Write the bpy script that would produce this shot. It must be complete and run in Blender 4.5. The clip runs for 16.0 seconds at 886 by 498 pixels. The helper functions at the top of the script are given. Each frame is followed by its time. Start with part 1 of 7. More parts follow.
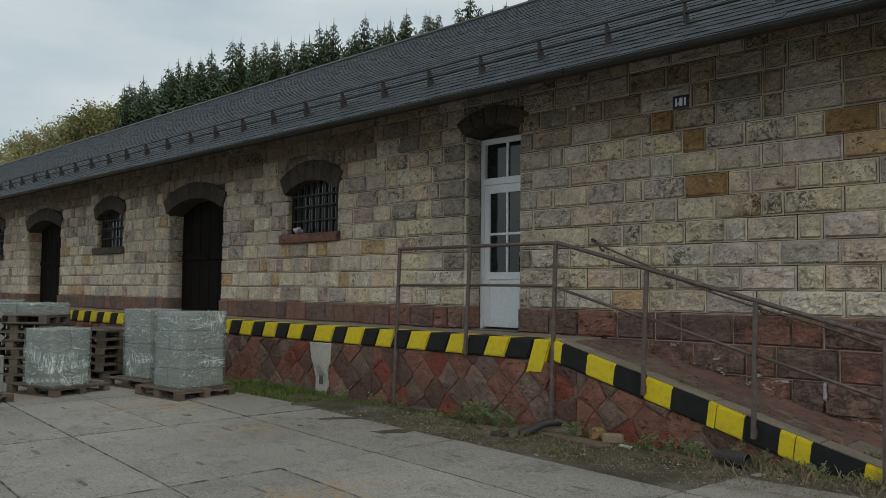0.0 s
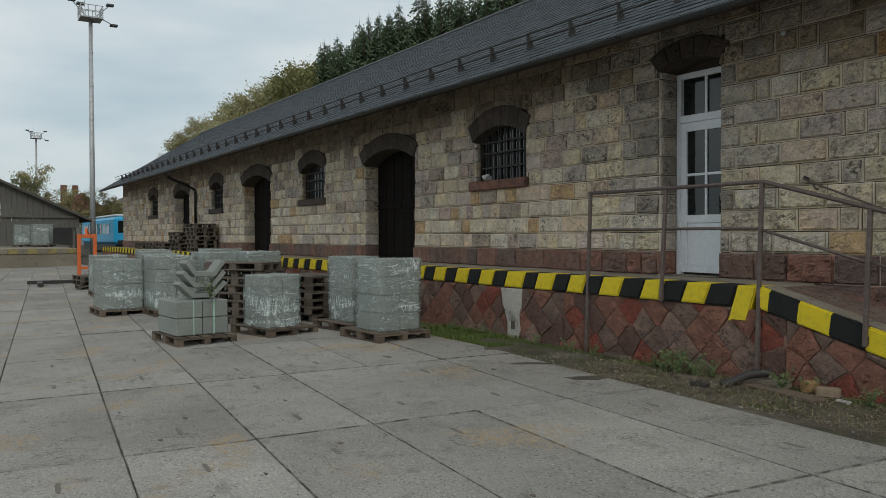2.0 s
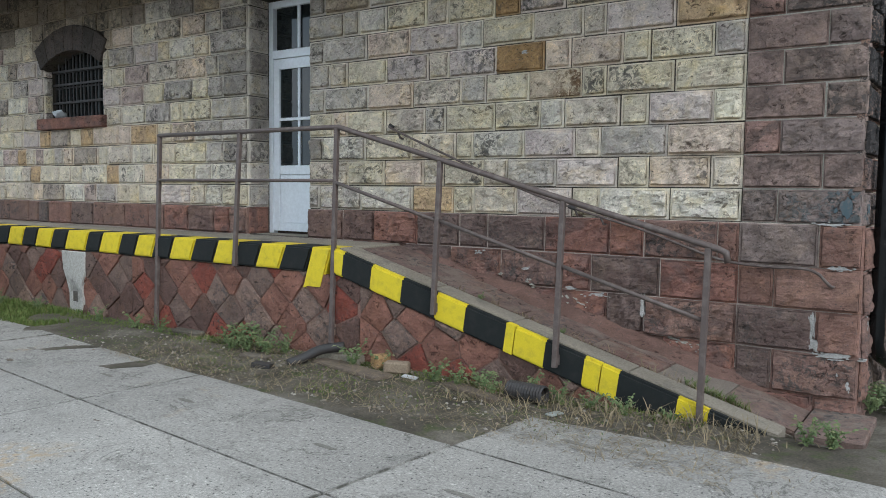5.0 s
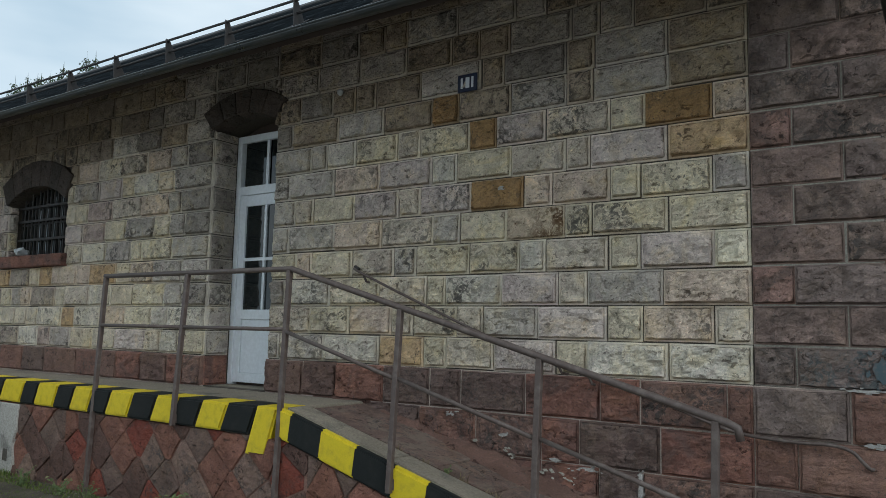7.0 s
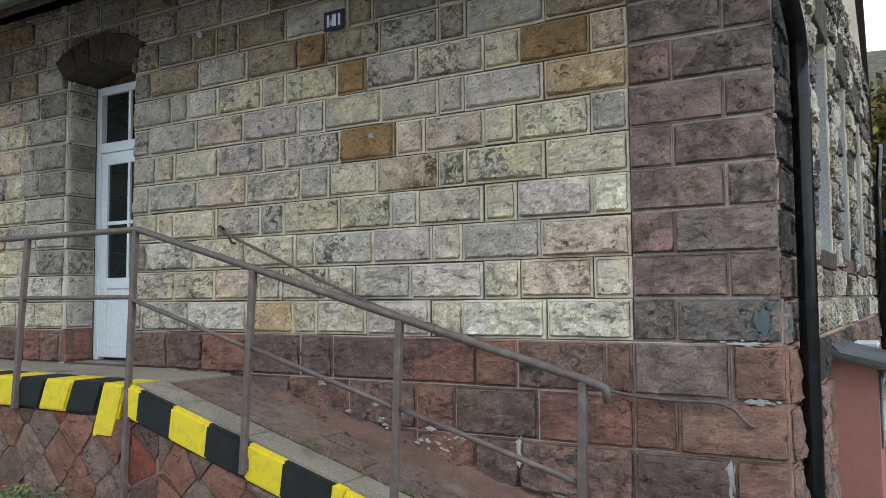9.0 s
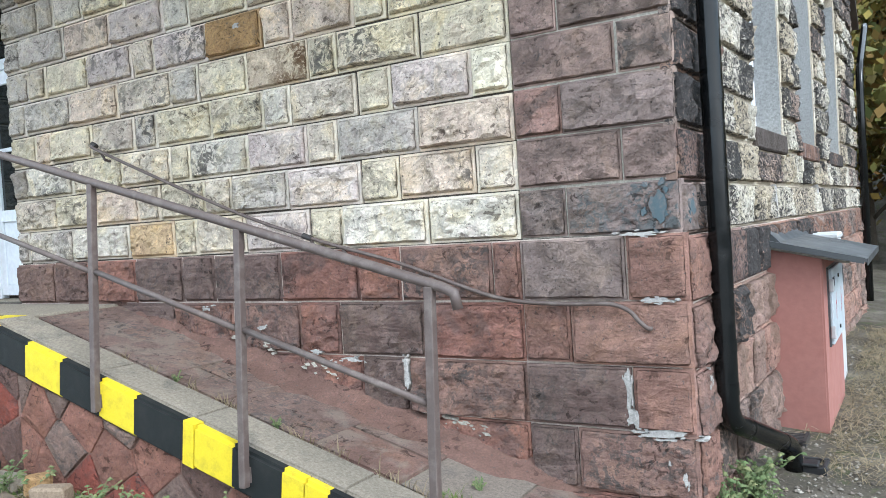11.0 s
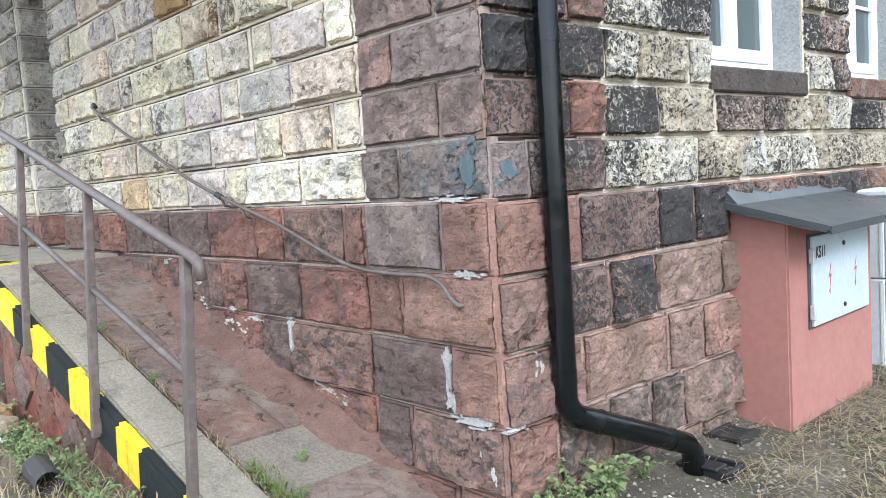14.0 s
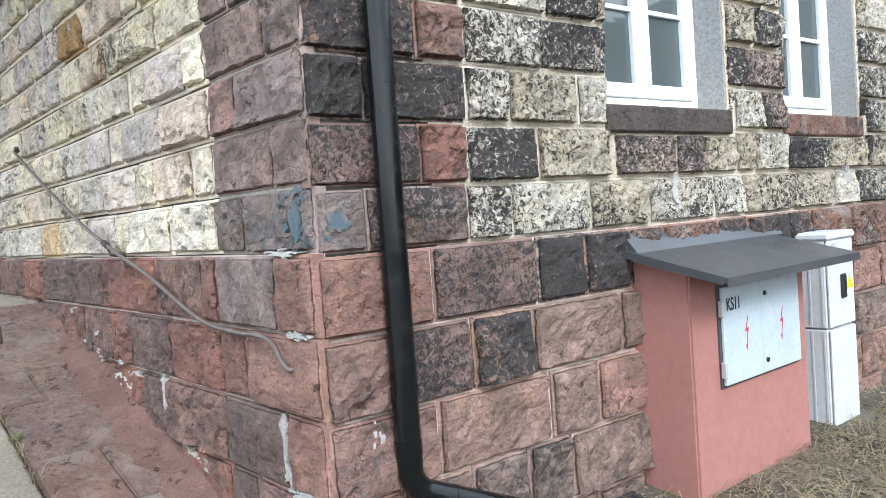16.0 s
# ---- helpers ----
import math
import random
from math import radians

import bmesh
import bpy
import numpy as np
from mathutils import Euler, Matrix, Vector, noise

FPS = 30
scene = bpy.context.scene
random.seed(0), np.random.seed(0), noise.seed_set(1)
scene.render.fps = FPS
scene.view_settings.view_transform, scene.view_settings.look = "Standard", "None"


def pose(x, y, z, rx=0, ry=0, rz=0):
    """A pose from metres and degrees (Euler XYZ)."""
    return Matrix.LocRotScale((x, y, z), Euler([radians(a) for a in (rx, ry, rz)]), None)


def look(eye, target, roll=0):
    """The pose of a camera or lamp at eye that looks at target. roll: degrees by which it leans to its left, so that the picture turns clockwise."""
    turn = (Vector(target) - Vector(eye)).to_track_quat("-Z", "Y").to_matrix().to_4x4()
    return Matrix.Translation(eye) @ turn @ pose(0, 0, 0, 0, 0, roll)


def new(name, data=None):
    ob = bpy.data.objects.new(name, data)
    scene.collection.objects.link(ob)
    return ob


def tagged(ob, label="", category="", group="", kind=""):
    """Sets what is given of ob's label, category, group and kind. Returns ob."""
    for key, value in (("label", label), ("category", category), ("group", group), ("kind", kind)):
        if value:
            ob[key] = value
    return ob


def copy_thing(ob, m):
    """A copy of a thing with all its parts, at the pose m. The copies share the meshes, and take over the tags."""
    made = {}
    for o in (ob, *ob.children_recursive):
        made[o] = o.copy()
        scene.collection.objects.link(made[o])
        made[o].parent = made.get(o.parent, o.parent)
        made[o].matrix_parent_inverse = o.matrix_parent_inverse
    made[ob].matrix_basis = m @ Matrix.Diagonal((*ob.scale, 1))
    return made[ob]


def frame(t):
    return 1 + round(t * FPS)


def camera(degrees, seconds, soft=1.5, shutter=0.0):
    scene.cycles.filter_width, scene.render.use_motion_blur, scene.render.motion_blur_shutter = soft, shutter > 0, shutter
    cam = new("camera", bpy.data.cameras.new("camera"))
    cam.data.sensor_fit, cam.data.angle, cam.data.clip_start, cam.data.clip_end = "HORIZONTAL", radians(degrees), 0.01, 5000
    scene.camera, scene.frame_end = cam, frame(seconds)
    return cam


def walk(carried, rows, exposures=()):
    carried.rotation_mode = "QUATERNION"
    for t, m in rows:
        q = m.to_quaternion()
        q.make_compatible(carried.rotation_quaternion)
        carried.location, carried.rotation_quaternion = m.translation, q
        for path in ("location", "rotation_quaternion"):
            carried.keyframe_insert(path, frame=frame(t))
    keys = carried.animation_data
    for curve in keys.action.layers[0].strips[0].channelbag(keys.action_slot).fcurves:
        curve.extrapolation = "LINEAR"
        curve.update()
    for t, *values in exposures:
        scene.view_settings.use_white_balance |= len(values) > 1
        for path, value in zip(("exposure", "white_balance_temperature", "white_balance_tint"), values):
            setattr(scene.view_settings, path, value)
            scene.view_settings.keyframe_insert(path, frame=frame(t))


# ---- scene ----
cam = camera(59.0, 16.0, soft=0.75)
PATH = [
    (0, (-0.132, 0.215, 1.652), (-1.515, 1.657, 1.758), 0.6),
    (0.5, (-0.149, 0.21, 1.667), (-1.658, 1.519, 1.762), -0.0),
    (1, (-0.17, 0.202, 1.661), (-1.763, 1.408, 1.755), -0.4),
    (1.5, (-0.197, 0.22, 1.665), (-1.852, 1.342, 1.724), -0.3),
    (2, (-0.213, 0.25, 1.658), (-1.899, 1.325, 1.623), -0.2),
    (2.5, (-0.221, 0.382, 1.616), (-1.855, 1.525, 1.466), -1.1),
    (3, (-0.307, 0.64, 1.604), (-1.761, 1.998, 1.402), -1.1),
    (3.5, (-0.416, 0.995, 1.577), (-1.682, 2.53, 1.374), -0.1),
    (3.7, (-0.446, 1.154, 1.564), (-1.669, 2.722, 1.35), -0.1),
    (5.8, (-0.645, 2.608, 1.72), (-1.753, 4.273, 1.721), 1.6),
    (6, (-0.707, 2.664, 1.739), (-1.809, 4.332, 1.794), 1.8),
    (6.5, (-0.749, 2.904, 1.758), (-1.856, 4.562, 1.914), 1.7),
    (7, (-0.739, 3.177, 1.743), (-1.888, 4.801, 1.95), 1.2),
    (7.5, (-0.736, 3.437, 1.733), (-1.913, 5.038, 1.962), 0.9),
    (8, (-0.803, 3.624, 1.737), (-1.934, 5.255, 1.983), 0.3),
    (8.5, (-0.745, 3.786, 1.712), (-1.828, 5.456, 1.908), -0.5),
    (9, (-0.631, 3.901, 1.704), (-1.64, 5.623, 1.827), -0.5),
    (9.5, (-0.539, 3.961, 1.695), (-1.521, 5.703, 1.712), -1.7),
    (10, (-0.475, 4.131, 1.644), (-1.486, 5.856, 1.588), -3.0),
    (10.2, (-0.468, 4.296, 1.596), (-1.48, 6.02, 1.543), -3.0),
    (12.3, (0.488, 5.573, 1.504), (-0.78, 7.115, 1.377), -5.2),
    (12.5, (0.592, 5.648, 1.516), (-0.735, 7.138, 1.377), -4.9),
    (13, (0.766, 5.85, 1.487), (-0.633, 7.271, 1.335), -4.0),
    (13.5, (0.898, 6.126, 1.501), (-0.518, 7.53, 1.355), -4.1),
    (14, (1.092, 6.341, 1.504), (-0.384, 7.679, 1.332), -3.8),
    (14.5, (1.234, 6.538, 1.495), (-0.287, 7.824, 1.316), -3.6),
    (15, (1.253, 6.807, 1.497), (-0.269, 8.095, 1.335), -4.0),
    (15.5, (1.296, 6.989, 1.501), (-0.221, 8.284, 1.355), -4.3),
    (16, (1.414, 7.154, 1.525), (-0.115, 8.441, 1.443), -4.1),
]
EXPOSURES = [(0.0, -0.72, 6500, 9), (1.5, -0.72, 6500, 9), (2.5, -0.52, 6350, 9), (3.0, -0.42, 6150, 9), (3.5, -0.1, 6100, 11), (6.0, 0.38, 5750, 9), (6.5, -0.02, 5850, 8), (7.0, -0.38, 5950, 7), (7.5, -0.28, 5950, 7), (8.5, 0.06, 5950, 7), (9.0, 0.45, 5900, 8), (9.5, 0.70, 5880, 9),
             (10.0, 0.91, 5850, 9), (12.5, 1.70, 5600, 12), (14.0, 1.51, 5750, 11), (16.0, 1.40, 5850, 12)]
walk(cam, [(t, look(eye, target, roll)) for t, eye, target, roll in PATH], EXPOSURES)

# ---- sky and sun: an overcast autumn day ----
world = bpy.data.worlds.new("sky")
scene.world = world
world.use_nodes = True
wt = world.node_tree
wt.nodes.clear()
w_out = wt.nodes.new("ShaderNodeOutputWorld")
w_bg = wt.nodes.new("ShaderNodeBackground")
w_sky = wt.nodes.new("ShaderNodeTexSky")
w_sky.sky_type, w_sky.sun_disc = "NISHITA", False
w_sky.sun_elevation, w_sky.sun_rotation = radians(36.6), radians(112)
w_sky.dust_density, w_sky.air_density = 3.0, 1.0
w_co = wt.nodes.new("ShaderNodeTexCoord")
w_map = wt.nodes.new("ShaderNodeMapping")
w_map.inputs["Scale"].default_value = (1.2, 1.2, 4.5)
w_noise = wt.nodes.new("ShaderNodeTexNoise")
w_noise.inputs["Scale"].default_value, w_noise.inputs["Detail"].default_value = 1.3, 5.0
w_ramp = wt.nodes.new("ShaderNodeValToRGB")
w_ramp.color_ramp.elements[0].position, w_ramp.color_ramp.elements[0].color = 0.36, (5.0, 6.1, 6.7, 1)
w_ramp.color_ramp.elements[1].position, w_ramp.color_ramp.elements[1].color = 0.64, (9.2, 9.5, 9.3, 1)
w_mix = wt.nodes.new("ShaderNodeMix")
w_mix.data_type = "RGBA"
w_mix.inputs[0].default_value = 0.86
wt.links.new(w_co.outputs["Generated"], w_map.inputs["Vector"])
wt.links.new(w_map.outputs["Vector"], w_noise.inputs["Vector"])
wt.links.new(w_noise.outputs["Fac"], w_ramp.inputs["Fac"])
wt.links.new(w_sky.outputs["Color"], w_mix.inputs[6])
wt.links.new(w_ramp.outputs["Color"], w_mix.inputs[7])
wt.links.new(w_mix.outputs[2], w_bg.inputs["Color"])
w_bg.inputs["Strength"].default_value = 0.148
wt.links.new(w_bg.outputs["Background"], w_out.inputs["Surface"])
sun = new("sun", bpy.data.lights.new("sun", "SUN"))
sun.data.energy, sun.data.angle, sun.data.color = 1.25, radians(20), (1.0, 0.98, 0.95)
sun.matrix_world = look((26, -4, 24), (-4, 8, 0))

# ---- materials ----
class Shader:
    """A node material with a Principled surface and a few shorthands."""

    def __init__(self, name, rough=0.8, metal=0.0, spec=0.4):
        self.m = bpy.data.materials.new(name)
        self.m.use_nodes = True
        self.t = self.m.node_tree
        self.b = self.t.nodes["Principled BSDF"]
        self.b.inputs["Roughness"].default_value = rough
        self.b.inputs["Metallic"].default_value = metal
        self.b.inputs["Specular IOR Level"].default_value = spec

    def node(self, kind):
        return self.t.nodes.new(kind)

    def link(self, a, b):
        self.t.links.new(a, b)

    def place(self):
        return self.node("ShaderNodeNewGeometry").outputs["Position"]

    def spot(self, source):
        if source == "object":
            return self.node("ShaderNodeObjectInfo").outputs["Random"]
        return self.node("ShaderNodeNewGeometry").outputs["Random Per Island"]

    def offset(self, vec, value, by=(37.0, 91.0, 53.0)):
        mul = self.node("ShaderNodeVectorMath")
        mul.operation = "MULTIPLY"
        self.link(value, mul.inputs[0])
        mul.inputs[1].default_value = by
        add = self.node("ShaderNodeVectorMath")
        self.link(vec, add.inputs[0])
        self.link(mul.outputs[0], add.inputs[1])
        return add.outputs[0]

    def stretch(self, vec, scale):
        mul = self.node("ShaderNodeVectorMath")
        mul.operation = "MULTIPLY"
        self.link(vec, mul.inputs[0])
        mul.inputs[1].default_value = scale
        return mul.outputs[0]

    def noise(self, vec, scale, detail=4.0, rough=0.55, warp=0.0):
        n = self.node("ShaderNodeTexNoise")
        self.link(vec, n.inputs["Vector"])
        n.inputs["Scale"].default_value = scale
        n.inputs["Detail"].default_value = detail
        n.inputs["Roughness"].default_value = rough
        n.inputs["Distortion"].default_value = warp
        return n.outputs["Fac"]

    def ramp(self, fac, stops, mode="LINEAR"):
        r = self.node("ShaderNodeValToRGB")
        r.color_ramp.interpolation = mode
        e = r.color_ramp.elements
        while len(e) < len(stops):
            e.new(0.5)
        for el, (p, c) in zip(e, stops):
            el.position = p
            el.color = (*c, 1) if isinstance(c, tuple) else (c, c, c, 1)
        self.link(fac, r.inputs["Fac"])
        return r.outputs["Color"]

    def mix(self, fac, a, b, blend="MIX"):
        x = self.node("ShaderNodeMix")
        x.data_type, x.blend_type = "RGBA", blend
        for value, slot in ((fac, x.inputs[0]), (a, x.inputs[6]), (b, x.inputs[7])):
            if isinstance(value, bpy.types.NodeSocket):
                self.link(value, slot)
            elif isinstance(value, tuple):
                slot.default_value = (*value, 1)
            else:
                slot.default_value = value
        return x.outputs[2]

    def maths(self, op, a, b):
        x = self.node("ShaderNodeMath")
        x.operation = op
        for value, slot in ((a, x.inputs[0]), (b, x.inputs[1])):
            if isinstance(value, bpy.types.NodeSocket):
                self.link(value, slot)
            else:
                slot.default_value = value
        return x.outputs[0]

    def bump(self, height, strength=0.4, distance=0.01):
        x = self.node("ShaderNodeBump")
        x.inputs["Strength"].default_value = strength
        x.inputs["Distance"].default_value = distance
        self.link(height, x.inputs["Height"])
        if self.b.inputs["Normal"].is_linked:
            self.link(self.b.inputs["Normal"].links[0].from_socket, x.inputs["Normal"])
        self.link(x.outputs["Normal"], self.b.inputs["Normal"])

    def done(self, color, rough=None):
        if isinstance(color, tuple):
            self.b.inputs["Base Color"].default_value = (*color, 1)
        else:
            self.link(color, self.b.inputs["Base Color"])
        if rough is not None:
            self.link(rough, self.b.inputs["Roughness"])
        return self.m


def stone(name, tints, source, stain=(0.075, 0.07, 0.065), stain_at=(0.54, 0.66), relief=1.0, crust=None, vein=None, margin=None, bedded=False, drift=0.5):
    """Quarried stone: tint by block (or the block's own colour), drifting hue, grain, crisp fissures, dark weathering
    and painted relief shade on the hewn face, paler drafted margins.
    """
    s = Shader(name, 0.92, spec=0.2)
    r = s.spot(source)
    v = s.offset(s.place(), r)
    n = len(tints)
    if n:
        base = s.ramp(r, [(i / n, c) for i, c in enumerate(tints)], "CONSTANT")
    else:
        base = s.node("ShaderNodeObjectInfo").outputs["Color"]
    rough_face = s.node("ShaderNodeAttribute")
    rough_face.attribute_name = "rough_face"
    face = s.maths("ADD", rough_face.outputs["Fac"], s.maths("MULTIPLY", s.maths("SUBTRACT", s.noise(v, 16.0, 6, 0.65, 0.6), 0.5), 0.9))
    hewn = s.ramp(face, [(0.20, 0.0), (0.42, 1.0)])
    broad = s.noise(v, 5.0, 6, 0.62, 0.6)
    fine = s.noise(v, 85.0, 4, 0.7)
    rugged = s.noise(v, 11.0, 9, 0.68, 0.9)
    base = s.mix(drift, base, s.ramp(s.noise(v, 3.4, 5, 0.65, 1.0), [(0.34, (0.91, 0.87, 0.90)), (0.5, (1.0, 1.0, 1.0)), (0.66, (1.10, 1.04, 0.88))]), "MULTIPLY")
    base = s.mix(0.9, base, s.ramp(broad, [(0.3, 0.70), (0.7, 1.26)]), "MULTIPLY")
    base = s.mix(0.9, base, s.ramp(fine, [(0.3, 0.78), (0.7, 1.20)]), "MULTIPLY")
    if vein:
        base = s.mix(s.ramp(s.noise(v, 2.6, 5, 0.6, 1.0), [(0.5, 0.0), (0.60, 0.7)]), base, vein)
    dark = s.maths("ADD", s.noise(v, 15.0, 9, 0.75, 0.8), s.maths("MULTIPLY", s.maths("SUBTRACT", s.noise(v, 0.01, 0), 0.5), 0.30))
    amount = s.ramp(dark, [(stain_at[0], 0.0), (stain_at[0] + 0.04, 0.75), (stain_at[1] + 0.02, 0.92)])
    patchy = s.ramp(s.noise(v, 2.4, 4, 0.6), [(0.42, 0.12), (0.60, 1.0)])
    base = s.mix(s.maths("MULTIPLY", s.maths("MULTIPLY", amount, patchy), s.ramp(face, [(0.10, 0.10), (0.45, 1.0)])), base, stain)
    # dark crevice lines, painted in for the shade inside cracks
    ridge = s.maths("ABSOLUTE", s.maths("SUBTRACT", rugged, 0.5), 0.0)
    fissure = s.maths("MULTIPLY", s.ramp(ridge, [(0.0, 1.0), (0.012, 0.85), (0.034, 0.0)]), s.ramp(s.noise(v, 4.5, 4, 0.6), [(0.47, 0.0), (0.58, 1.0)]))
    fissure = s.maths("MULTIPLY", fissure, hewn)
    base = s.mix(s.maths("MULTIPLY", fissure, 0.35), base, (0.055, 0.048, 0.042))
    # hollows coloured darker and high spots lighter, standing in for relief shading
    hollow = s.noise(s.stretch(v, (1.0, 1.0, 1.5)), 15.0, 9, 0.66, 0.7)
    dirt_or_shade = s.maths("MULTIPLY", s.ramp(hollow, [(0.35, 1.0), (0.405, 0.75), (0.425, 0.0)]), hewn)
    dirt_or_shade = s.maths("MULTIPLY", dirt_or_shade, s.ramp(s.noise(v, 3.6, 3, 0.5), [(0.40, 0.15), (0.58, 0.9)]))
    base = s.mix(dirt_or_shade, base, s.mix(1.0, base, (0.26, 0.24, 0.23), "MULTIPLY"))
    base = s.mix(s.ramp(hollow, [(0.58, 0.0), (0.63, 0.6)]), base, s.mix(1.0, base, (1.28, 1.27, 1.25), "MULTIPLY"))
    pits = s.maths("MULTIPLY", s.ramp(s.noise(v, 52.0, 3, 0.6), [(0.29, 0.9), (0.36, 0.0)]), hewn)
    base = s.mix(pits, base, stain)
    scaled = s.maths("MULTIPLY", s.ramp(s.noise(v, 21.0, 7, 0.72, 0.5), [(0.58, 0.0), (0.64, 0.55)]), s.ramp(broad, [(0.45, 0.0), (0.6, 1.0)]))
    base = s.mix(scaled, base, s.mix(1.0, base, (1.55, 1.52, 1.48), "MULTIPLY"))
    # broken dark line round the hewn face's foot, painted as its edge shadow
    seam = s.maths("MULTIPLY", s.ramp(face, [(0.16, 0.0), (0.26, 1.0), (0.34, 0.0)]), s.ramp(s.noise(v, 6.0, 5, 0.7), [(0.52, 0.0), (0.58, 0.55)]))
    base = s.mix(seam, base, stain)
    if margin:
        edge = s.maths("MULTIPLY", s.ramp(face, [(0.10, 1.0), (0.30, 0.0)]), s.ramp(s.noise(v, 3.0, 6, 0.7), [(0.36, 0.05), (0.62, 0.45)]))
        base = s.mix(edge, base, margin)
    if crust:
        speck = s.noise(v, 34.0, 9, 0.76, 1.0)
        wide = s.noise(s.place(), 1.6, 3)
        lift = s.maths("ADD", speck, s.maths("MULTIPLY", s.maths("SUBTRACT", wide, 0.5), 0.35))
        lift = s.maths("ADD", lift, s.maths("MULTIPLY", s.maths("SUBTRACT", r, 0.5), 0.14))
        lift = s.maths("ADD", lift, s.maths("MULTIPLY", s.ramp(face, [(0.05, 0.0), (0.5, 1.0)]), 0.10))
        base = s.mix(s.ramp(lift, [(crust[0] + 0.055, 0.0), (crust[0] + 0.085, 0.97)]), base, crust[1])
    s.bump(hewn, relief * 0.35, 0.012)
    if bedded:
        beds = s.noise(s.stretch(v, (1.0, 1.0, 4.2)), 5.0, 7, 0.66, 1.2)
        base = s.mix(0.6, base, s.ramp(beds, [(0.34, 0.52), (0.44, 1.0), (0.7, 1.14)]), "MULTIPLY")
        s.bump(beds, relief * 0.8, 0.035)
    s.bump(fine, relief * 0.6, 0.0025)
    ledges = s.ramp(s.noise(s.stretch(v, (1.0, 1.0, 1.5)), 8.0, 8, 0.62, 0.8), [(0.37, 0.0), (0.40, 0.3), (0.47, 0.36), (0.495, 0.62), (0.56, 0.68), (0.585, 1.0)])
    s.bump(s.maths("MULTIPLY", ledges, hewn), relief * 0.8, 0.014)
    s.bump(s.maths("MULTIPLY", hollow, hewn), relief * 0.9, 0.028)
    s.bump(s.maths("MULTIPLY", rugged, hewn), relief * 0.9, 0.035)
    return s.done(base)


CREAM = [(0.61, 0.535, 0.425), (0.64, 0.57, 0.43), (0.67, 0.62, 0.52), (0.55, 0.475, 0.425), (0.60, 0.495, 0.395), (0.63, 0.56, 0.44),
         (0.48, 0.435, 0.385), (0.63, 0.545, 0.405), (0.58, 0.51, 0.415), (0.65, 0.59, 0.48), (0.52, 0.37, 0.22), (0.47, 0.42, 0.37), (0.40, 0.34, 0.28), (0.69, 0.64, 0.545), (0.50, 0.40, 0.35)]
RED = [(0.270, 0.138, 0.108), (0.205, 0.135, 0.112), (0.290, 0.150, 0.115), (0.180, 0.130, 0.113), (0.245, 0.140, 0.110), (0.275, 0.170, 0.137)]
PURPLE = [(0.275, 0.201, 0.173), (0.250, 0.196, 0.175), (0.283, 0.180, 0.152), (0.233, 0.186, 0.168), (0.286, 0.216, 0.184)]
BLOCK = [(0.52, 0.485, 0.40), (0.43, 0.375, 0.285), (0.56, 0.52, 0.435), (0.38, 0.29, 0.235), (0.48, 0.44, 0.365)]
BROWN = [(0.22, 0.130, 0.098), (0.17, 0.115, 0.093), (0.27, 0.175, 0.132)]
RUBBLE = [(0.225, 0.112, 0.083), (0.135, 0.082, 0.067), (0.255, 0.125, 0.092), (0.175, 0.12, 0.098), (0.23, 0.070, 0.050), (0.245, 0.165, 0.132)]
PALE = (0.52, 0.475, 0.39)
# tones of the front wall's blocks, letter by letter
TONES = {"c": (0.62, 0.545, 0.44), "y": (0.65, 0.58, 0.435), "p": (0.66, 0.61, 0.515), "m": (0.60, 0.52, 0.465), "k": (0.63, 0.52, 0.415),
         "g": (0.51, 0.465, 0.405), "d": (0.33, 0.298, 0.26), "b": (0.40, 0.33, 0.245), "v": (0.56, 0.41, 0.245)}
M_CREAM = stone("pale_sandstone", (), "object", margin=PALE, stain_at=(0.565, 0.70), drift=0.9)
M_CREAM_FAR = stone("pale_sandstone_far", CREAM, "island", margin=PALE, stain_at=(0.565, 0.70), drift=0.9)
# brown blocks of the top courses: soot plus eave shade put into the tint
M_EAVE_FAR = stone("brown_sandstone_far", [(0.40, 0.33, 0.245), (0.35, 0.295, 0.235), (0.45, 0.38, 0.29), (0.38, 0.315, 0.235)], "island", stain_at=(0.53, 0.66))
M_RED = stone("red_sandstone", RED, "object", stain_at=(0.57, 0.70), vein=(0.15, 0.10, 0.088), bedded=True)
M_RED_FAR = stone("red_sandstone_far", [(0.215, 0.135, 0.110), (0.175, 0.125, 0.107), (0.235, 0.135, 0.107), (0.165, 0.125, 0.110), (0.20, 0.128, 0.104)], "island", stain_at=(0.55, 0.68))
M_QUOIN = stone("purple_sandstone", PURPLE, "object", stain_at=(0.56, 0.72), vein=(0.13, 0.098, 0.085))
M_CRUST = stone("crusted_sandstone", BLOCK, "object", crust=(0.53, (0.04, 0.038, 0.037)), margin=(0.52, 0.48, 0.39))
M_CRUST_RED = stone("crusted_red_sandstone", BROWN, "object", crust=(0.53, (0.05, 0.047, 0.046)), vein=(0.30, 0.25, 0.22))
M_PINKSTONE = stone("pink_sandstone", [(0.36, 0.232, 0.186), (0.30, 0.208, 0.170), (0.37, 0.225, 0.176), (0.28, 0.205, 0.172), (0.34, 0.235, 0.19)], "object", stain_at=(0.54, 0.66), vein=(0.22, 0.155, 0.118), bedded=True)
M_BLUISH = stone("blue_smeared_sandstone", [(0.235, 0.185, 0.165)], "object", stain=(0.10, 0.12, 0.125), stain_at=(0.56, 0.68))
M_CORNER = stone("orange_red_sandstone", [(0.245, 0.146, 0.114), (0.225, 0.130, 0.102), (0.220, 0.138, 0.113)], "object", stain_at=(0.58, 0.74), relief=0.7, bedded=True)
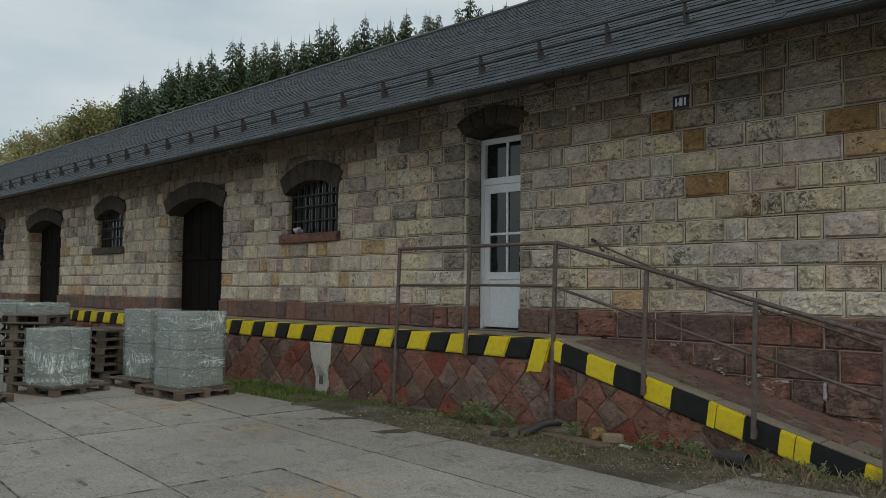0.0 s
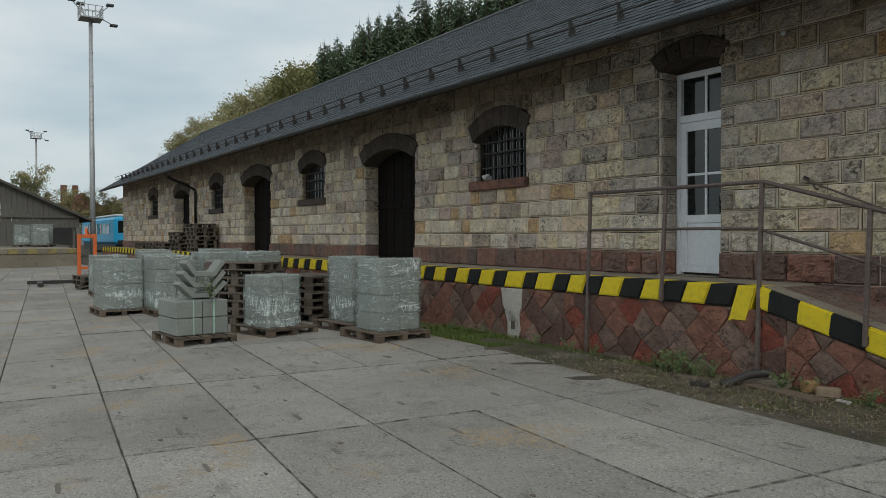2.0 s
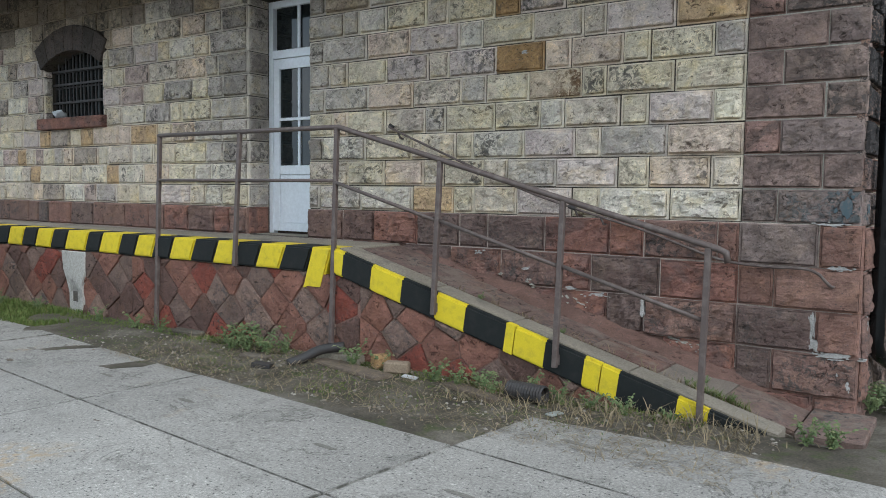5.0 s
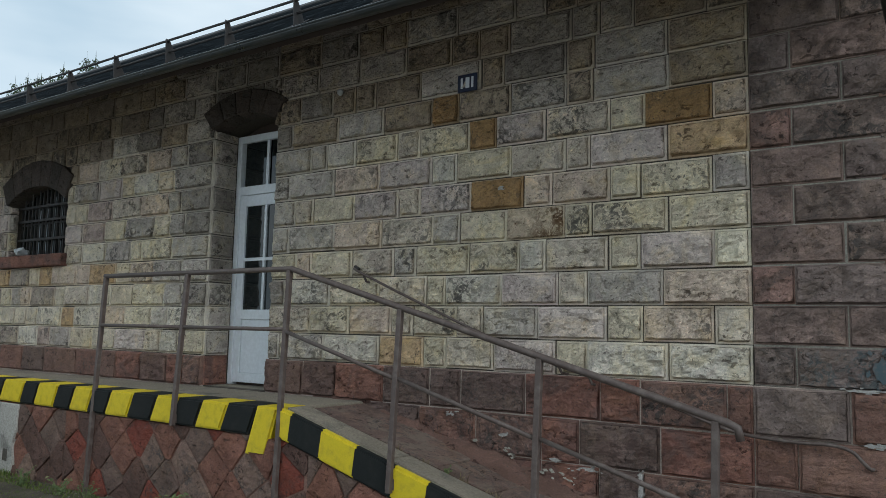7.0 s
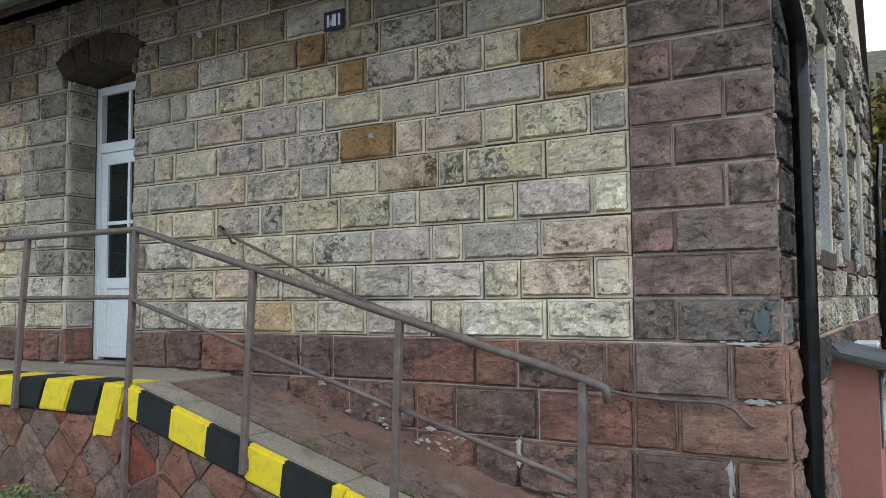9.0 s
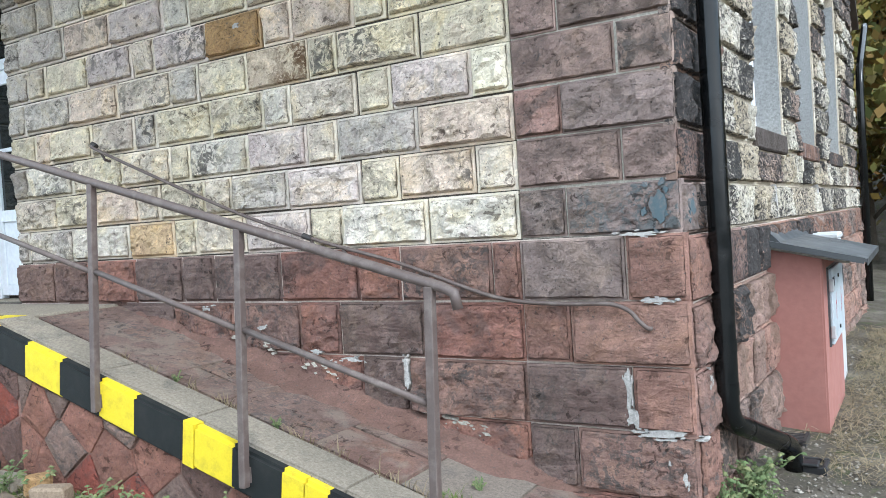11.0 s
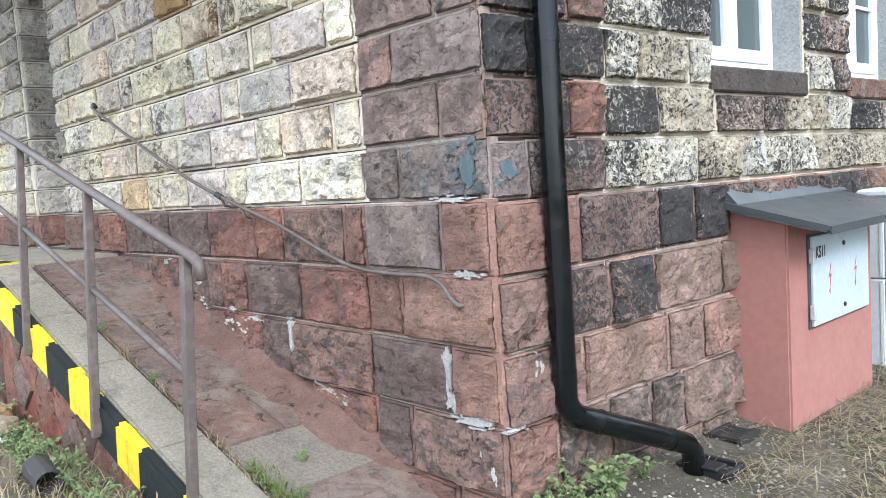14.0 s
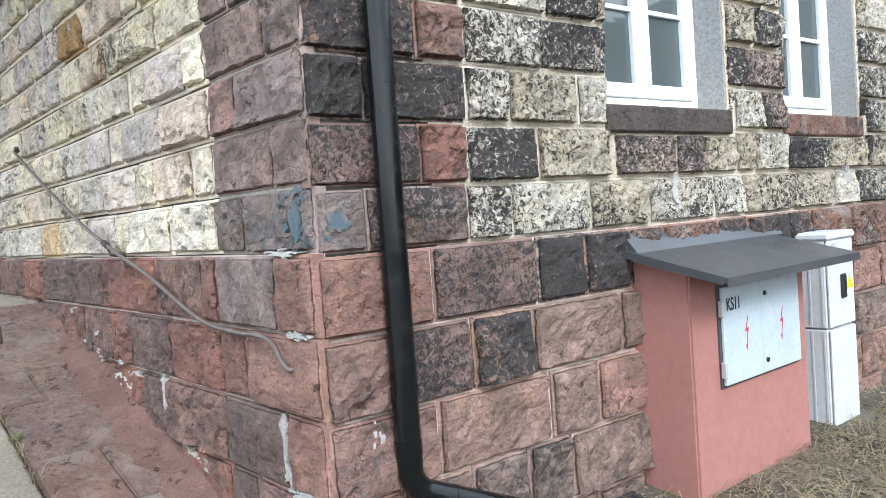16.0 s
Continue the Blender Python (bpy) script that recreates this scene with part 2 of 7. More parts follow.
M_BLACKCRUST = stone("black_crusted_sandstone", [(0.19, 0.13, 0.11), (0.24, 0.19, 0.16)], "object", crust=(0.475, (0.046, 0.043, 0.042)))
M_ARCH = stone("dark_arch_stone", [(0.095, 0.078, 0.068), (0.082, 0.070, 0.062), (0.115, 0.092, 0.079)], "object", drift=0.2)
M_RUBBLE = stone("rubble_stone", RUBBLE, "object", stain_at=(0.58, 0.72))
M_RUBBLE_FAR = stone("rubble_stone_far", RUBBLE, "island", stain_at=(0.58, 0.72))
M_OCHRE = stone("ochre_sandstone", [(0.40, 0.255, 0.105), (0.37, 0.235, 0.11)], "object", stain_at=(0.62, 0.78), margin=(0.50, 0.44, 0.34))
M_RUST = stone("rust_stained_sandstone", [(0.60, 0.50, 0.37)], "object", stain=(0.11, 0.055, 0.022), stain_at=(0.50, 0.58), margin=PALE)
M_NEWER = stone("pale_replacement_sandstone", [(0.56, 0.515, 0.40)], "object", stain_at=(0.66, 0.85), relief=0.45)


def rough_paint(name, color, rough=0.6, dirt_or_shade=0.3, scale=6.0, bump=0.15, spec=0.4, metal=0.0, grime=(0.12, 0.10, 0.08)):
    s = Shader(name, rough, metal, spec)
    v = s.place()
    a = s.noise(v, scale, 6, 0.6)
    c = s.mix(s.ramp(a, [(0.48, 0.0), (0.75, dirt_or_shade)]), color, grime)
    c = s.mix(0.35, c, s.ramp(s.noise(v, scale * 9, 4), [(0.3, 0.8), (0.7, 1.15)]), "MULTIPLY")
    s.bump(s.noise(v, scale * 14, 4), bump, 0.004)
    return s.done(c, s.ramp(a, [(0.3, max(rough - 0.1, 0.02)), (0.7, min(rough + 0.15, 1.0))]))


def concrete(name, color, source=None, dirt_or_shade=(0.10, 0.095, 0.085), amount=0.75, straw=False):
    s = Shader(name, 0.92, spec=0.25)
    v = s.place()
    c = color
    if source:
        r = s.spot(source)
        c = s.mix(1.0, color, s.ramp(r, [(0.0, 0.88), (1.0, 1.10)]), "MULTIPLY")
        v = s.offset(v, r, (3.0, 5.0, 0.0))
    big = s.noise(v, 0.55, 5, 0.6)
    mid = s.noise(v, 3.5, 6, 0.65)
    fine = s.noise(v, 60.0, 4, 0.7)
    c = s.mix(0.9, c, s.ramp(big, [(0.3, 0.74), (0.7, 1.18)]), "MULTIPLY")
    c = s.mix(s.ramp(mid, [(0.55, 0.0), (0.75, amount)]), c, dirt_or_shade)
    c = s.mix(0.9, c, s.ramp(fine, [(0.28, 0.6), (0.72, 1.32)]), "MULTIPLY")
    pores = s.noise(v, 130.0, 3, 0.8)
    c = s.mix(0.75 if source else 0.4, c, s.ramp(pores, [(0.34, 0.35), (0.45, 1.0), (0.56, 1.0), (0.68, 1.45)]), "MULTIPLY")
    if source:
        pits = s.noise(v, 48.0, 2, 0.5)
        c = s.mix(0.9, c, s.ramp(pits, [(0.30, 0.2), (0.37, 1.0), (0.63, 1.0), (0.70, 1.55)]), "MULTIPLY")
        fissure = s.maths("MULTIPLY", s.ramp(s.noise(v, 1.6, 8, 0.68, 1.2), [(0.485, 0.0), (0.5, 1.0), (0.512, 0.0)]), s.ramp(s.noise(v, 0.8, 2), [(0.52, 0.0), (0.60, 0.8)]))
        c = s.mix(fissure, c, (0.07, 0.065, 0.055))
    if source:
        rim = s.node("ShaderNodeAttribute")
        rim.attribute_name = "rim"
        dirty = s.maths("MULTIPLY", rim.outputs["Fac"], s.ramp(s.noise(s.place(), 7.0, 6, 0.7), [(0.42, 0.02), (0.58, 0.9)]))
        c = s.mix(dirty, c, (0.055, 0.052, 0.042))
    if straw:
        patch = s.maths("MULTIPLY", s.ramp(s.noise(s.place(), 0.8, 3, 0.5), [(0.575, 0.0), (0.66, 1.0)]), s.ramp(s.noise(s.place(), 14.0, 5, 0.7), [(0.45, 0.0), (0.6, 0.8)]))
        c = s.mix(patch, c, (0.34, 0.235, 0.12))
    s.bump(fine, 0.35, 0.006)
    s.bump(mid, 0.25, 0.012)
    return s.done(c)


M_MORTAR = concrete("lime_mortar", (0.40, 0.375, 0.32), amount=0.9)
M_MORTAR_GABLE = concrete("cream_mortar", (0.46, 0.40, 0.31), amount=0.6)
M_JOINT = concrete("dark_open_joint", (0.085, 0.074, 0.061))
M_RUBBLE_BED = concrete("reddish_rubble_bed", (0.20, 0.118, 0.093), amount=0.5)
M_MORTAR_RED = concrete("red_dusted_mortar", (0.50, 0.42, 0.36))
M_SLAB = concrete("yard_concrete", (0.288, 0.271, 0.244), "object", amount=0.62, straw=True)
M_SLAB_FAR = concrete("yard_concrete_far", (0.288, 0.271, 0.244), "island", amount=0.62, straw=True)
M_SLOT = concrete("dirt_filled_slot", (0.165, 0.152, 0.132))
M_KERB = concrete("kerb_concrete", (0.245, 0.215, 0.168), amount=0.9)
M_PATCH = concrete("cement_patch", (0.37, 0.355, 0.32), amount=0.85)
M_BLOCKS = concrete("pale_concrete_block", (0.245, 0.262, 0.240), None, amount=0.3)
M_PLASTER = concrete("grey_reveal_plaster", (0.28, 0.285, 0.28), amount=0.4)
M_RAMP = stone("red_ramp_slab", [(0.148, 0.092, 0.074), (0.142, 0.098, 0.081), (0.160, 0.110, 0.091)], "object", stain_at=(0.60, 0.78), relief=0.45, vein=(0.195, 0.158, 0.130))
M_RAMP_GREY = concrete("grey_ramp_slab", (0.20, 0.168, 0.138))
M_DUST = stone("red_ramp_fillet", [(0.140, 0.084, 0.067)], "object", stain_at=(0.62, 0.78), relief=0.5, drift=0.2)
M_YELLOW = rough_paint("yellow_kerb_paint", (0.63, 0.49, 0.012), 0.6, 0.4, 13.0, 0.4, grime=(0.20, 0.16, 0.05))
M_BLACK = rough_paint("black_kerb_paint", (0.014, 0.016, 0.0155), 0.7, 0.25, 9.0, 0.35, 0.2, grime=(0.07, 0.066, 0.06))
M_RAIL = rough_paint("brown_rail_paint", (0.088, 0.066, 0.058), 0.5, 0.6, 14.0, 0.2, grime=(0.20, 0.17, 0.15))
M_WHITE = rough_paint("white_plastic", (0.72, 0.76, 0.80), 0.35, 0.1, 3.0, 0.03)
M_DARKWOOD = rough_paint("dark_door_boards", (0.009, 0.007, 0.0065), 0.8, 0.4, 3.0, 0.3, 0.1, grime=(0.022, 0.018, 0.015))
M_IRON = rough_paint("dark_iron", (0.03, 0.028, 0.027), 0.6, 0.5, 12.0, 0.2, grime=(0.07, 0.05, 0.04))
M_PIPE = rough_paint("black_downpipe_paint", (0.004, 0.005, 0.0055), 0.16, 0.05, 9.0, 0.01, 0.35)
M_GUTTER = rough_paint("dark_gutter_paint", (0.018, 0.023, 0.024), 0.35, 0.3, 5.0, 0.04, 0.5)
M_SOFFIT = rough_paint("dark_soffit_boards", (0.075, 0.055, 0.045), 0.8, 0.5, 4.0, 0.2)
M_PINK = rough_paint("salmon_render", (0.315, 0.148, 0.124), 0.85, 0.25, 2.5, 0.35, 0.25, grime=(0.25, 0.098, 0.076))
M_SHEET = rough_paint("grey_sheet_metal", (0.055, 0.06, 0.064), 0.36, 0.3, 3.0, 0.05, 0.5)
M_ENAMEL = rough_paint("pale_blue_enamel", (0.43, 0.49, 0.525), 0.4, 0.12, 3.0, 0.03)
M_CABINET = rough_paint("white_cabinet_shell", (0.50, 0.52, 0.53), 0.45, 0.15, 3.0, 0.04)
M_REDMARK = rough_paint("red_marking", (0.42, 0.03, 0.05), 0.5, 0.05)
M_INK = rough_paint("black_marking", (0.015, 0.015, 0.016), 0.5, 0.05)
M_SIGN = rough_paint("navy_enamel", (0.015, 0.022, 0.055), 0.35, 0.1)
M_ORANGE = rough_paint("orange_machine_paint", (0.62, 0.13, 0.03), 0.5, 0.4)
M_TRAIN = rough_paint("light_blue_coach_paint", (0.03, 0.36, 0.62), 0.35, 0.1)
M_MAST = rough_paint("galvanised_mast", (0.42, 0.43, 0.43), 0.5, 0.3, 3.0, 0.05, metal=0.3)


def timber(name, color, source="object"):
    s = Shader(name, 0.85, spec=0.25)
    r = s.spot(source)
    v = s.offset(s.place(), r)
    c = s.mix(1.0, color, s.ramp(r, [(0.0, 0.6), (0.5, 1.0), (1.0, 1.35)]), "MULTIPLY")
    g = s.noise(v, 9.0, 6, 0.7, 2.0)
    c = s.mix(0.8, c, s.ramp(g, [(0.3, 0.55), (0.7, 1.25)]), "MULTIPLY")
    s.bump(s.noise(v, 40.0, 4), 0.3, 0.004)
    return s.done(c)


M_PALLET = timber("weathered_pallet_wood", (0.125, 0.098, 0.074))
M_PALLET_OLD = timber("grey_pallet_wood", (0.105, 0.088, 0.070))
M_SHED = timber("grey_shed_boards", (0.10, 0.095, 0.085), "island")


def slate(source):
    s = Shader("slate_" + source, 0.6, spec=0.28)
    r = s.spot(source)
    v = s.offset(s.place(), r)
    c = s.ramp(r, [(0.0, (0.016, 0.022, 0.028)), (0.5, (0.022, 0.030, 0.037)), (1.0, (0.031, 0.040, 0.048))])
    c = s.mix(0.7, c, s.ramp(s.noise(v, 7.0, 5), [(0.3, 0.7), (0.7, 1.3)]), "MULTIPLY")
    s.bump(s.noise(v, 30.0, 4), 0.25, 0.004)
    return s.done(c, s.ramp(s.noise(v, 5.0, 4), [(0.3, 0.52), (0.7, 0.72)]))


M_SLATE, M_SLATE_FAR = slate("object"), slate("island")


def pane_glass(name, tint, rough=0.03):
    s = Shader(name, rough, spec=0.6)
    s.bump(s.noise(s.place(), 1.5, 2), 0.02, 0.02)
    return s.done(tint)


M_GLASS = pane_glass("dark_window_glass", (0.012, 0.016, 0.017))
# paler base tint stands in for sky reflected in the gable panes
M_GLASS_PALE = pane_glass("curtained_window_glass", (0.075, 0.092, 0.092))


def wrap_film():
    """Milky stretch film in several turns, whiter where gathered, with glints painted along its slanting creases."""
    s = Shader("stretch_film", 0.16, spec=0.7)
    v = s.place()
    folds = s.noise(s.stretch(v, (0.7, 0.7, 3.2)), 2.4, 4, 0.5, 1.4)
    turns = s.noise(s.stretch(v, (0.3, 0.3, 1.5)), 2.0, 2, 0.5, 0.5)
    # thin near-white lines on the creases: highlights put into colour and alpha
    crease_glint = s.ramp(s.maths("ABSOLUTE", s.maths("SUBTRACT", folds, 0.53), 0.0), [(0.0, 0.6), (0.006, 0.3), (0.014, 0.0)])
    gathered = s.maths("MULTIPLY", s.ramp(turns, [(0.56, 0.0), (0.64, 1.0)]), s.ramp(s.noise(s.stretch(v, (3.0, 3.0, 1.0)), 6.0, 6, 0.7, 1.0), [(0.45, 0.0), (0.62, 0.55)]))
    bright = s.maths("ADD", crease_glint, gathered)
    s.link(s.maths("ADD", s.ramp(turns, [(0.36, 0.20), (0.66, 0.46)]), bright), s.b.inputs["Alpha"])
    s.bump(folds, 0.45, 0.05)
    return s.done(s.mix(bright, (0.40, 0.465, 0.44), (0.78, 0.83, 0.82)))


M_FILM = wrap_film()


def ground_mat():
    s = Shader("yard_soil", 0.95, spec=0.2)
    v = s.place()
    c = s.ramp(s.noise(v, 1.6, 6, 0.65), [(0.3, (0.045, 0.039, 0.029)), (0.5, (0.088, 0.076, 0.058)), (0.7, (0.165, 0.146, 0.118))])
    c = s.mix(s.ramp(s.noise(v, 5.0, 5, 0.6), [(0.55, 0.0), (0.66, 0.7)]), c, (0.06, 0.075, 0.025))
    c = s.mix(0.8, c, s.ramp(s.noise(v, 55.0, 5, 0.7), [(0.3, 0.55), (0.7, 1.35)]), "MULTIPLY")
    s.bump(s.noise(v, 45.0, 5, 0.7), 0.6, 0.015)
    s.bump(s.noise(v, 6.0, 5), 0.4, 0.03)
    return s.done(c)


M_SOIL = ground_mat()


def leafy(name, tints, source="island"):
    s = Shader(name, 0.75, spec=0.2)
    n = len(tints)
    c = s.ramp(s.spot(source), [(i / max(n - 1, 1), t) for i, t in enumerate(tints)])
    c = s.mix(0.5, c, s.ramp(s.noise(s.place(), 2.0, 4), [(0.3, 0.6), (0.7, 1.3)]), "MULTIPLY")
    return s.done(c)


M_NEEDLE = leafy("spruce_needles", [(0.045, 0.074, 0.040), (0.07, 0.102, 0.055), (0.10, 0.132, 0.068)])
M_LEAF_GOLD = leafy("autumn_leaves", [(0.29, 0.25, 0.12), (0.21, 0.215, 0.105), (0.33, 0.265, 0.12), (0.18, 0.195, 0.10)])
M_LEAF_RUST = leafy("rusty_autumn_leaves", [(0.19, 0.125, 0.03), (0.11, 0.115, 0.03), (0.15, 0.075, 0.02), (0.065, 0.08, 0.025), (0.21, 0.16, 0.035)])
M_LEAF_GREEN = leafy("green_leaves", [(0.20, 0.215, 0.09), (0.27, 0.26, 0.10), (0.15, 0.17, 0.075)])
M_GRASS = leafy("grass_blades", [(0.06, 0.10, 0.02), (0.10, 0.14, 0.035), (0.14, 0.15, 0.05), (0.075, 0.12, 0.025)])
M_STRAW = leafy("dry_straw", [(0.24, 0.19, 0.115), (0.17, 0.135, 0.08), (0.30, 0.24, 0.15), (0.12, 0.095, 0.06)])
M_WEED = leafy("weed_leaves", [(0.085, 0.125, 0.050), (0.14, 0.175, 0.075), (0.065, 0.10, 0.042), (0.18, 0.19, 0.085)])
M_BARK = timber("bark", (0.10, 0.08, 0.06))
M_DEBRIS = leafy("stone_chips", [(0.25, 0.225, 0.185), (0.15, 0.132, 0.11), (0.32, 0.295, 0.25), (0.19, 0.165, 0.135), (0.12, 0.105, 0.09), (0.23, 0.18, 0.14)])

# ---- building helpers ----
def mesh_of(name, verts, faces, material, smooth=False):
    me = bpy.data.meshes.new(name)
    me.from_pydata([tuple(v) for v in verts], [], faces)
    me.materials.append(material)
    if smooth:
        me.polygons.foreach_set("use_smooth", [True] * len(me.polygons))
    me.update()
    return me


def part(name, bm, material, parent=None, label="", smooth=False):
    """Links a bmesh as one mesh object under a thing or a part."""
    me = bpy.data.meshes.new(name)
    bmesh.ops.recalc_face_normals(bm, faces=bm.faces)
    bm.to_mesh(me)
    bm.free()
    me.materials.append(material)
    me.attributes.new("rough_face", "FLOAT", "POINT").data.foreach_set("value", [1.0] * len(me.vertices))
    if smooth:
        me.polygons.foreach_set("use_smooth", [True] * len(me.polygons))
    ob = new(name, me)
    if parent:
        ob.parent = parent
    if label:
        ob["label"] = label
    return ob


def thing(name, label, category, group="", kind="", at=None):
    ob = new(name)
    ob.empty_display_size = 0.2
    if at is not None:
        ob.matrix_basis = at
    return tagged(ob, label, category, group, kind)


def box(bm, x0, x1, y0, y1, z0, z1, bevel=0.0, turn=None):
    """Adds a box, bevelled on all edges where asked for."""
    b = bmesh.new()
    bmesh.ops.create_cube(b, size=1.0)
    for v in b.verts:
        v.co = Vector((x0 + (v.co.x + 0.5) * (x1 - x0), y0 + (v.co.y + 0.5) * (y1 - y0), z0 + (v.co.z + 0.5) * (z1 - z0)))
    if bevel:
        bmesh.ops.bevel(b, geom=b.edges[:], offset=bevel, segments=1, affect="EDGES")
    if turn is not None:
        bmesh.ops.transform(b, matrix=turn, verts=b.verts)
    merge(bm, b)
    return bm


def merge(bm, other):
    me = bpy.data.meshes.new("part_of")
    other.to_mesh(me)
    other.free()
    bm.from_mesh(me)
    bpy.data.meshes.remove(me)


def boxes(*rows, bevel=0.0, turn=None):
    bm = bmesh.new()
    for r in rows:
        box(bm, *r, bevel=bevel, turn=turn)
    return bm


def tube(bm, points, radius, sides=10, caps=True):
    """A round bar along a line of points; radius may be a list."""
    pts = [Vector(p) for p in points]
    rads = radius if isinstance(radius, (list, tuple)) else [radius] * len(pts)
    rings = []
    side = None
    for i, p in enumerate(pts):
        a = pts[max(i - 1, 0)]
        b = pts[min(i + 1, len(pts) - 1)]
        d = (b - a).normalized()
        if side is None:
            side = d.orthogonal().normalized()
        side = (side - d * side.dot(d)).normalized()
        up = d.cross(side)
        rings.append([bm.verts.new(p + rads[i] * (math.cos(6.28318 * k / sides) * side + math.sin(6.28318 * k / sides) * up)) for k in range(sides)])
    for r0, r1 in zip(rings, rings[1:]):
        for k in range(sides):
            bm.faces.new((r0[k], r0[(k + 1) % sides], r1[(k + 1) % sides], r1[k]))
    if caps:
        bm.faces.new(rings[0][::-1])
        bm.faces.new(rings[-1])
    return bm


def curve_through(points, steps=6):
    """Points of a smooth line through the given ones."""
    p = [Vector(q) for q in points]
    p = [2 * p[0] - p[1]] + p + [2 * p[-1] - p[-2]]
    out = []
    for i in range(1, len(p) - 2):
        for k in range(steps):
            t = k / steps
            a, b, c, d = p[i - 1:i + 3]
            out.append(0.5 * ((2 * b) + (c - a) * t + (2 * a - 5 * b + 4 * c - d) * t * t + (3 * b - a - 3 * c + d) * t ** 3))
    out.append(p[-2])
    return out


def prism(bm, outline, axis, a, b):
    """Extrudes an outline of (u, z) along y (axis 'y') or x (axis 'x') from a to b."""
    def at(u, z, w):
        return (u, w, z) if axis == "y" else (w, u, z)
    f = [bm.verts.new(at(u, z, a)) for u, z in outline]
    g = [bm.verts.new(at(u, z, b)) for u, z in outline]
    bm.faces.new(f)
    bm.faces.new(g[::-1])
    n = len(outline)
    for i in range(n):
        bm.faces.new((f[(i + 1) % n], f[i], g[i], g[(i + 1) % n]))
    return bm


# ---- the plan ----
PLINTH = 1.42
WALL_Y, GABLE_X = 8.75, -1.24          # stone faces of the long front and of the gable
END_X, BACK_Y = -46.8, 17.75
EAVE_Y, EAVE_Z, PITCH = 7.62, 4.20, 0.632
RIDGE_Y = 13.25
RIDGE_Z = EAVE_Z + PITCH * (RIDGE_Y - EAVE_Y)
DECK = 1.09                            # the loading platform's top
KERB_Y = 7.68
RAMP_X0, RAMP_SLOPE = -5.50, 0.272


def deck_z(x):
    return DECK if x < RAMP_X0 else DECK - RAMP_SLOPE * (x - RAMP_X0)


def ground_z(x, y):
    """The yard rises a little to the building and falls away past its corner."""
    z = -0.10 + 0.02 * min(max(y, -6.0), 8.0)
    k = min(max((x + 2.2) / 2.4, 0.0), 1.0) * min(max((y - 6.5) / 2.5, 0.0), 1.0)
    z -= 0.16 * k * k * (3 - 2 * k)
    return z + min(max(0.0, y - 28.0) * 0.45, 24.0)


# x0, x1, sill or threshold, springing, crown, kind
OPENINGS = [
    (-7.86, -6.85, DECK, 3.93, 4.05, "white"),
    (-12.41, -10.86, 2.66, 3.40, 3.63, "window"),
    (-17.04, -14.65, DECK, 3.33, 3.60, "door"),
    (-20.94, -19.33, 2.66, 3.40, 3.63, "window"),
    (-25.98, -23.39, DECK, 3.33, 3.60, "door"),
    (-29.75, -28.25, 2.66, 3.40, 3.63, "window"),
    (-35.25, -32.80, DECK, 3.33, 3.60, "door"),
    (-40.10, -38.40, 2.66, 3.40, 3.63, "window"),
]
GABLE_OPENINGS = [(10.64, 11.85, 2.06, 3.95, 4.08, "gable"), (12.58, 13.76, 2.06, 3.95, 4.08, "gable"), (14.62, 15.89, 2.06, 3.95, 4.08, "gable")]


def arc(x0, x1, zs, zc, n=10):
    """The underside of a segmental arch, from x0 to x1."""
    h, w = zc - zs, (x1 - x0) / 2
    r = (w * w + h * h) / (2 * h)
    return [(x0 + (x1 - x0) * i / n, zc - r + math.sqrt(max(r * r - (x0 + (x1 - x0) * i / n - (x0 + x1) / 2) ** 2, 0))) for i in range(n + 1)]


def pierced_wall(u0, u1, z0, top, openings, axis, a, b):
    """A wall from u0 to u1 with arched openings right through it; top(u) gives its upper edge."""
    bm = bmesh.new()
    u = u0
    for x0, x1, zs0, zs, zc, _ in sorted(openings):
        prism(bm, [(u, z0), (x0, z0), (x0, top(x0)), (u, top(u))], axis, a, b)
        if zs0 > z0:
            prism(bm, [(x0, z0), (x1, z0), (x1, zs0), (x0, zs0)], axis, a, b)
        pts = arc(x0, x1, zs, zc)
        for p, q in zip(pts, pts[1:]):
            prism(bm, [p, q, (q[0], top(q[0])), (p[0], top(p[0]))], axis, a, b)
        u = x1
    if axis == "x" and u < RIDGE_Y < u1:
        prism(bm, [(u, z0), (RIDGE_Y, z0), (RIDGE_Y, top(RIDGE_Y)), (u, top(u))], axis, a, b)
        u = RIDGE_Y
    prism(bm, [(u, z0), (u1, z0), (u1, top(u1)), (u, top(u))], axis, a, b)
    return bm


def roof_z(y):
    return EAVE_Z + PITCH * ((y if y <= RIDGE_Y else 2 * RIDGE_Y - y) - EAVE_Y)


wall_front = part("wall_front", pierced_wall(END_X, GABLE_X - 0.003, -0.4, lambda u: 4.74, OPENINGS, "y", WALL_Y + 0.016, WALL_Y + 0.62), M_JOINT)
tagged(wall_front, "long warehouse wall of coursed rock-faced sandstone blocks", "wall", kind="structure")
wall_gable = part("wall_gable", pierced_wall(WALL_Y + 0.62, BACK_Y, -0.5, lambda u: roof_z(u) - 0.16, GABLE_OPENINGS, "x", GABLE_X - 0.6, GABLE_X - 0.003), M_MORTAR_GABLE)
tagged(wall_gable, "gable wall of blackened sandstone blocks with three windows", "wall", kind="structure")
wall_back = part("wall_back", boxes((END_X, GABLE_X - 0.6, BACK_Y - 0.5, BACK_Y, -0.4, 4.7)), M_MORTAR)
tagged(wall_back, "rear warehouse wall of mortared sandstone", "wall", kind="structure")
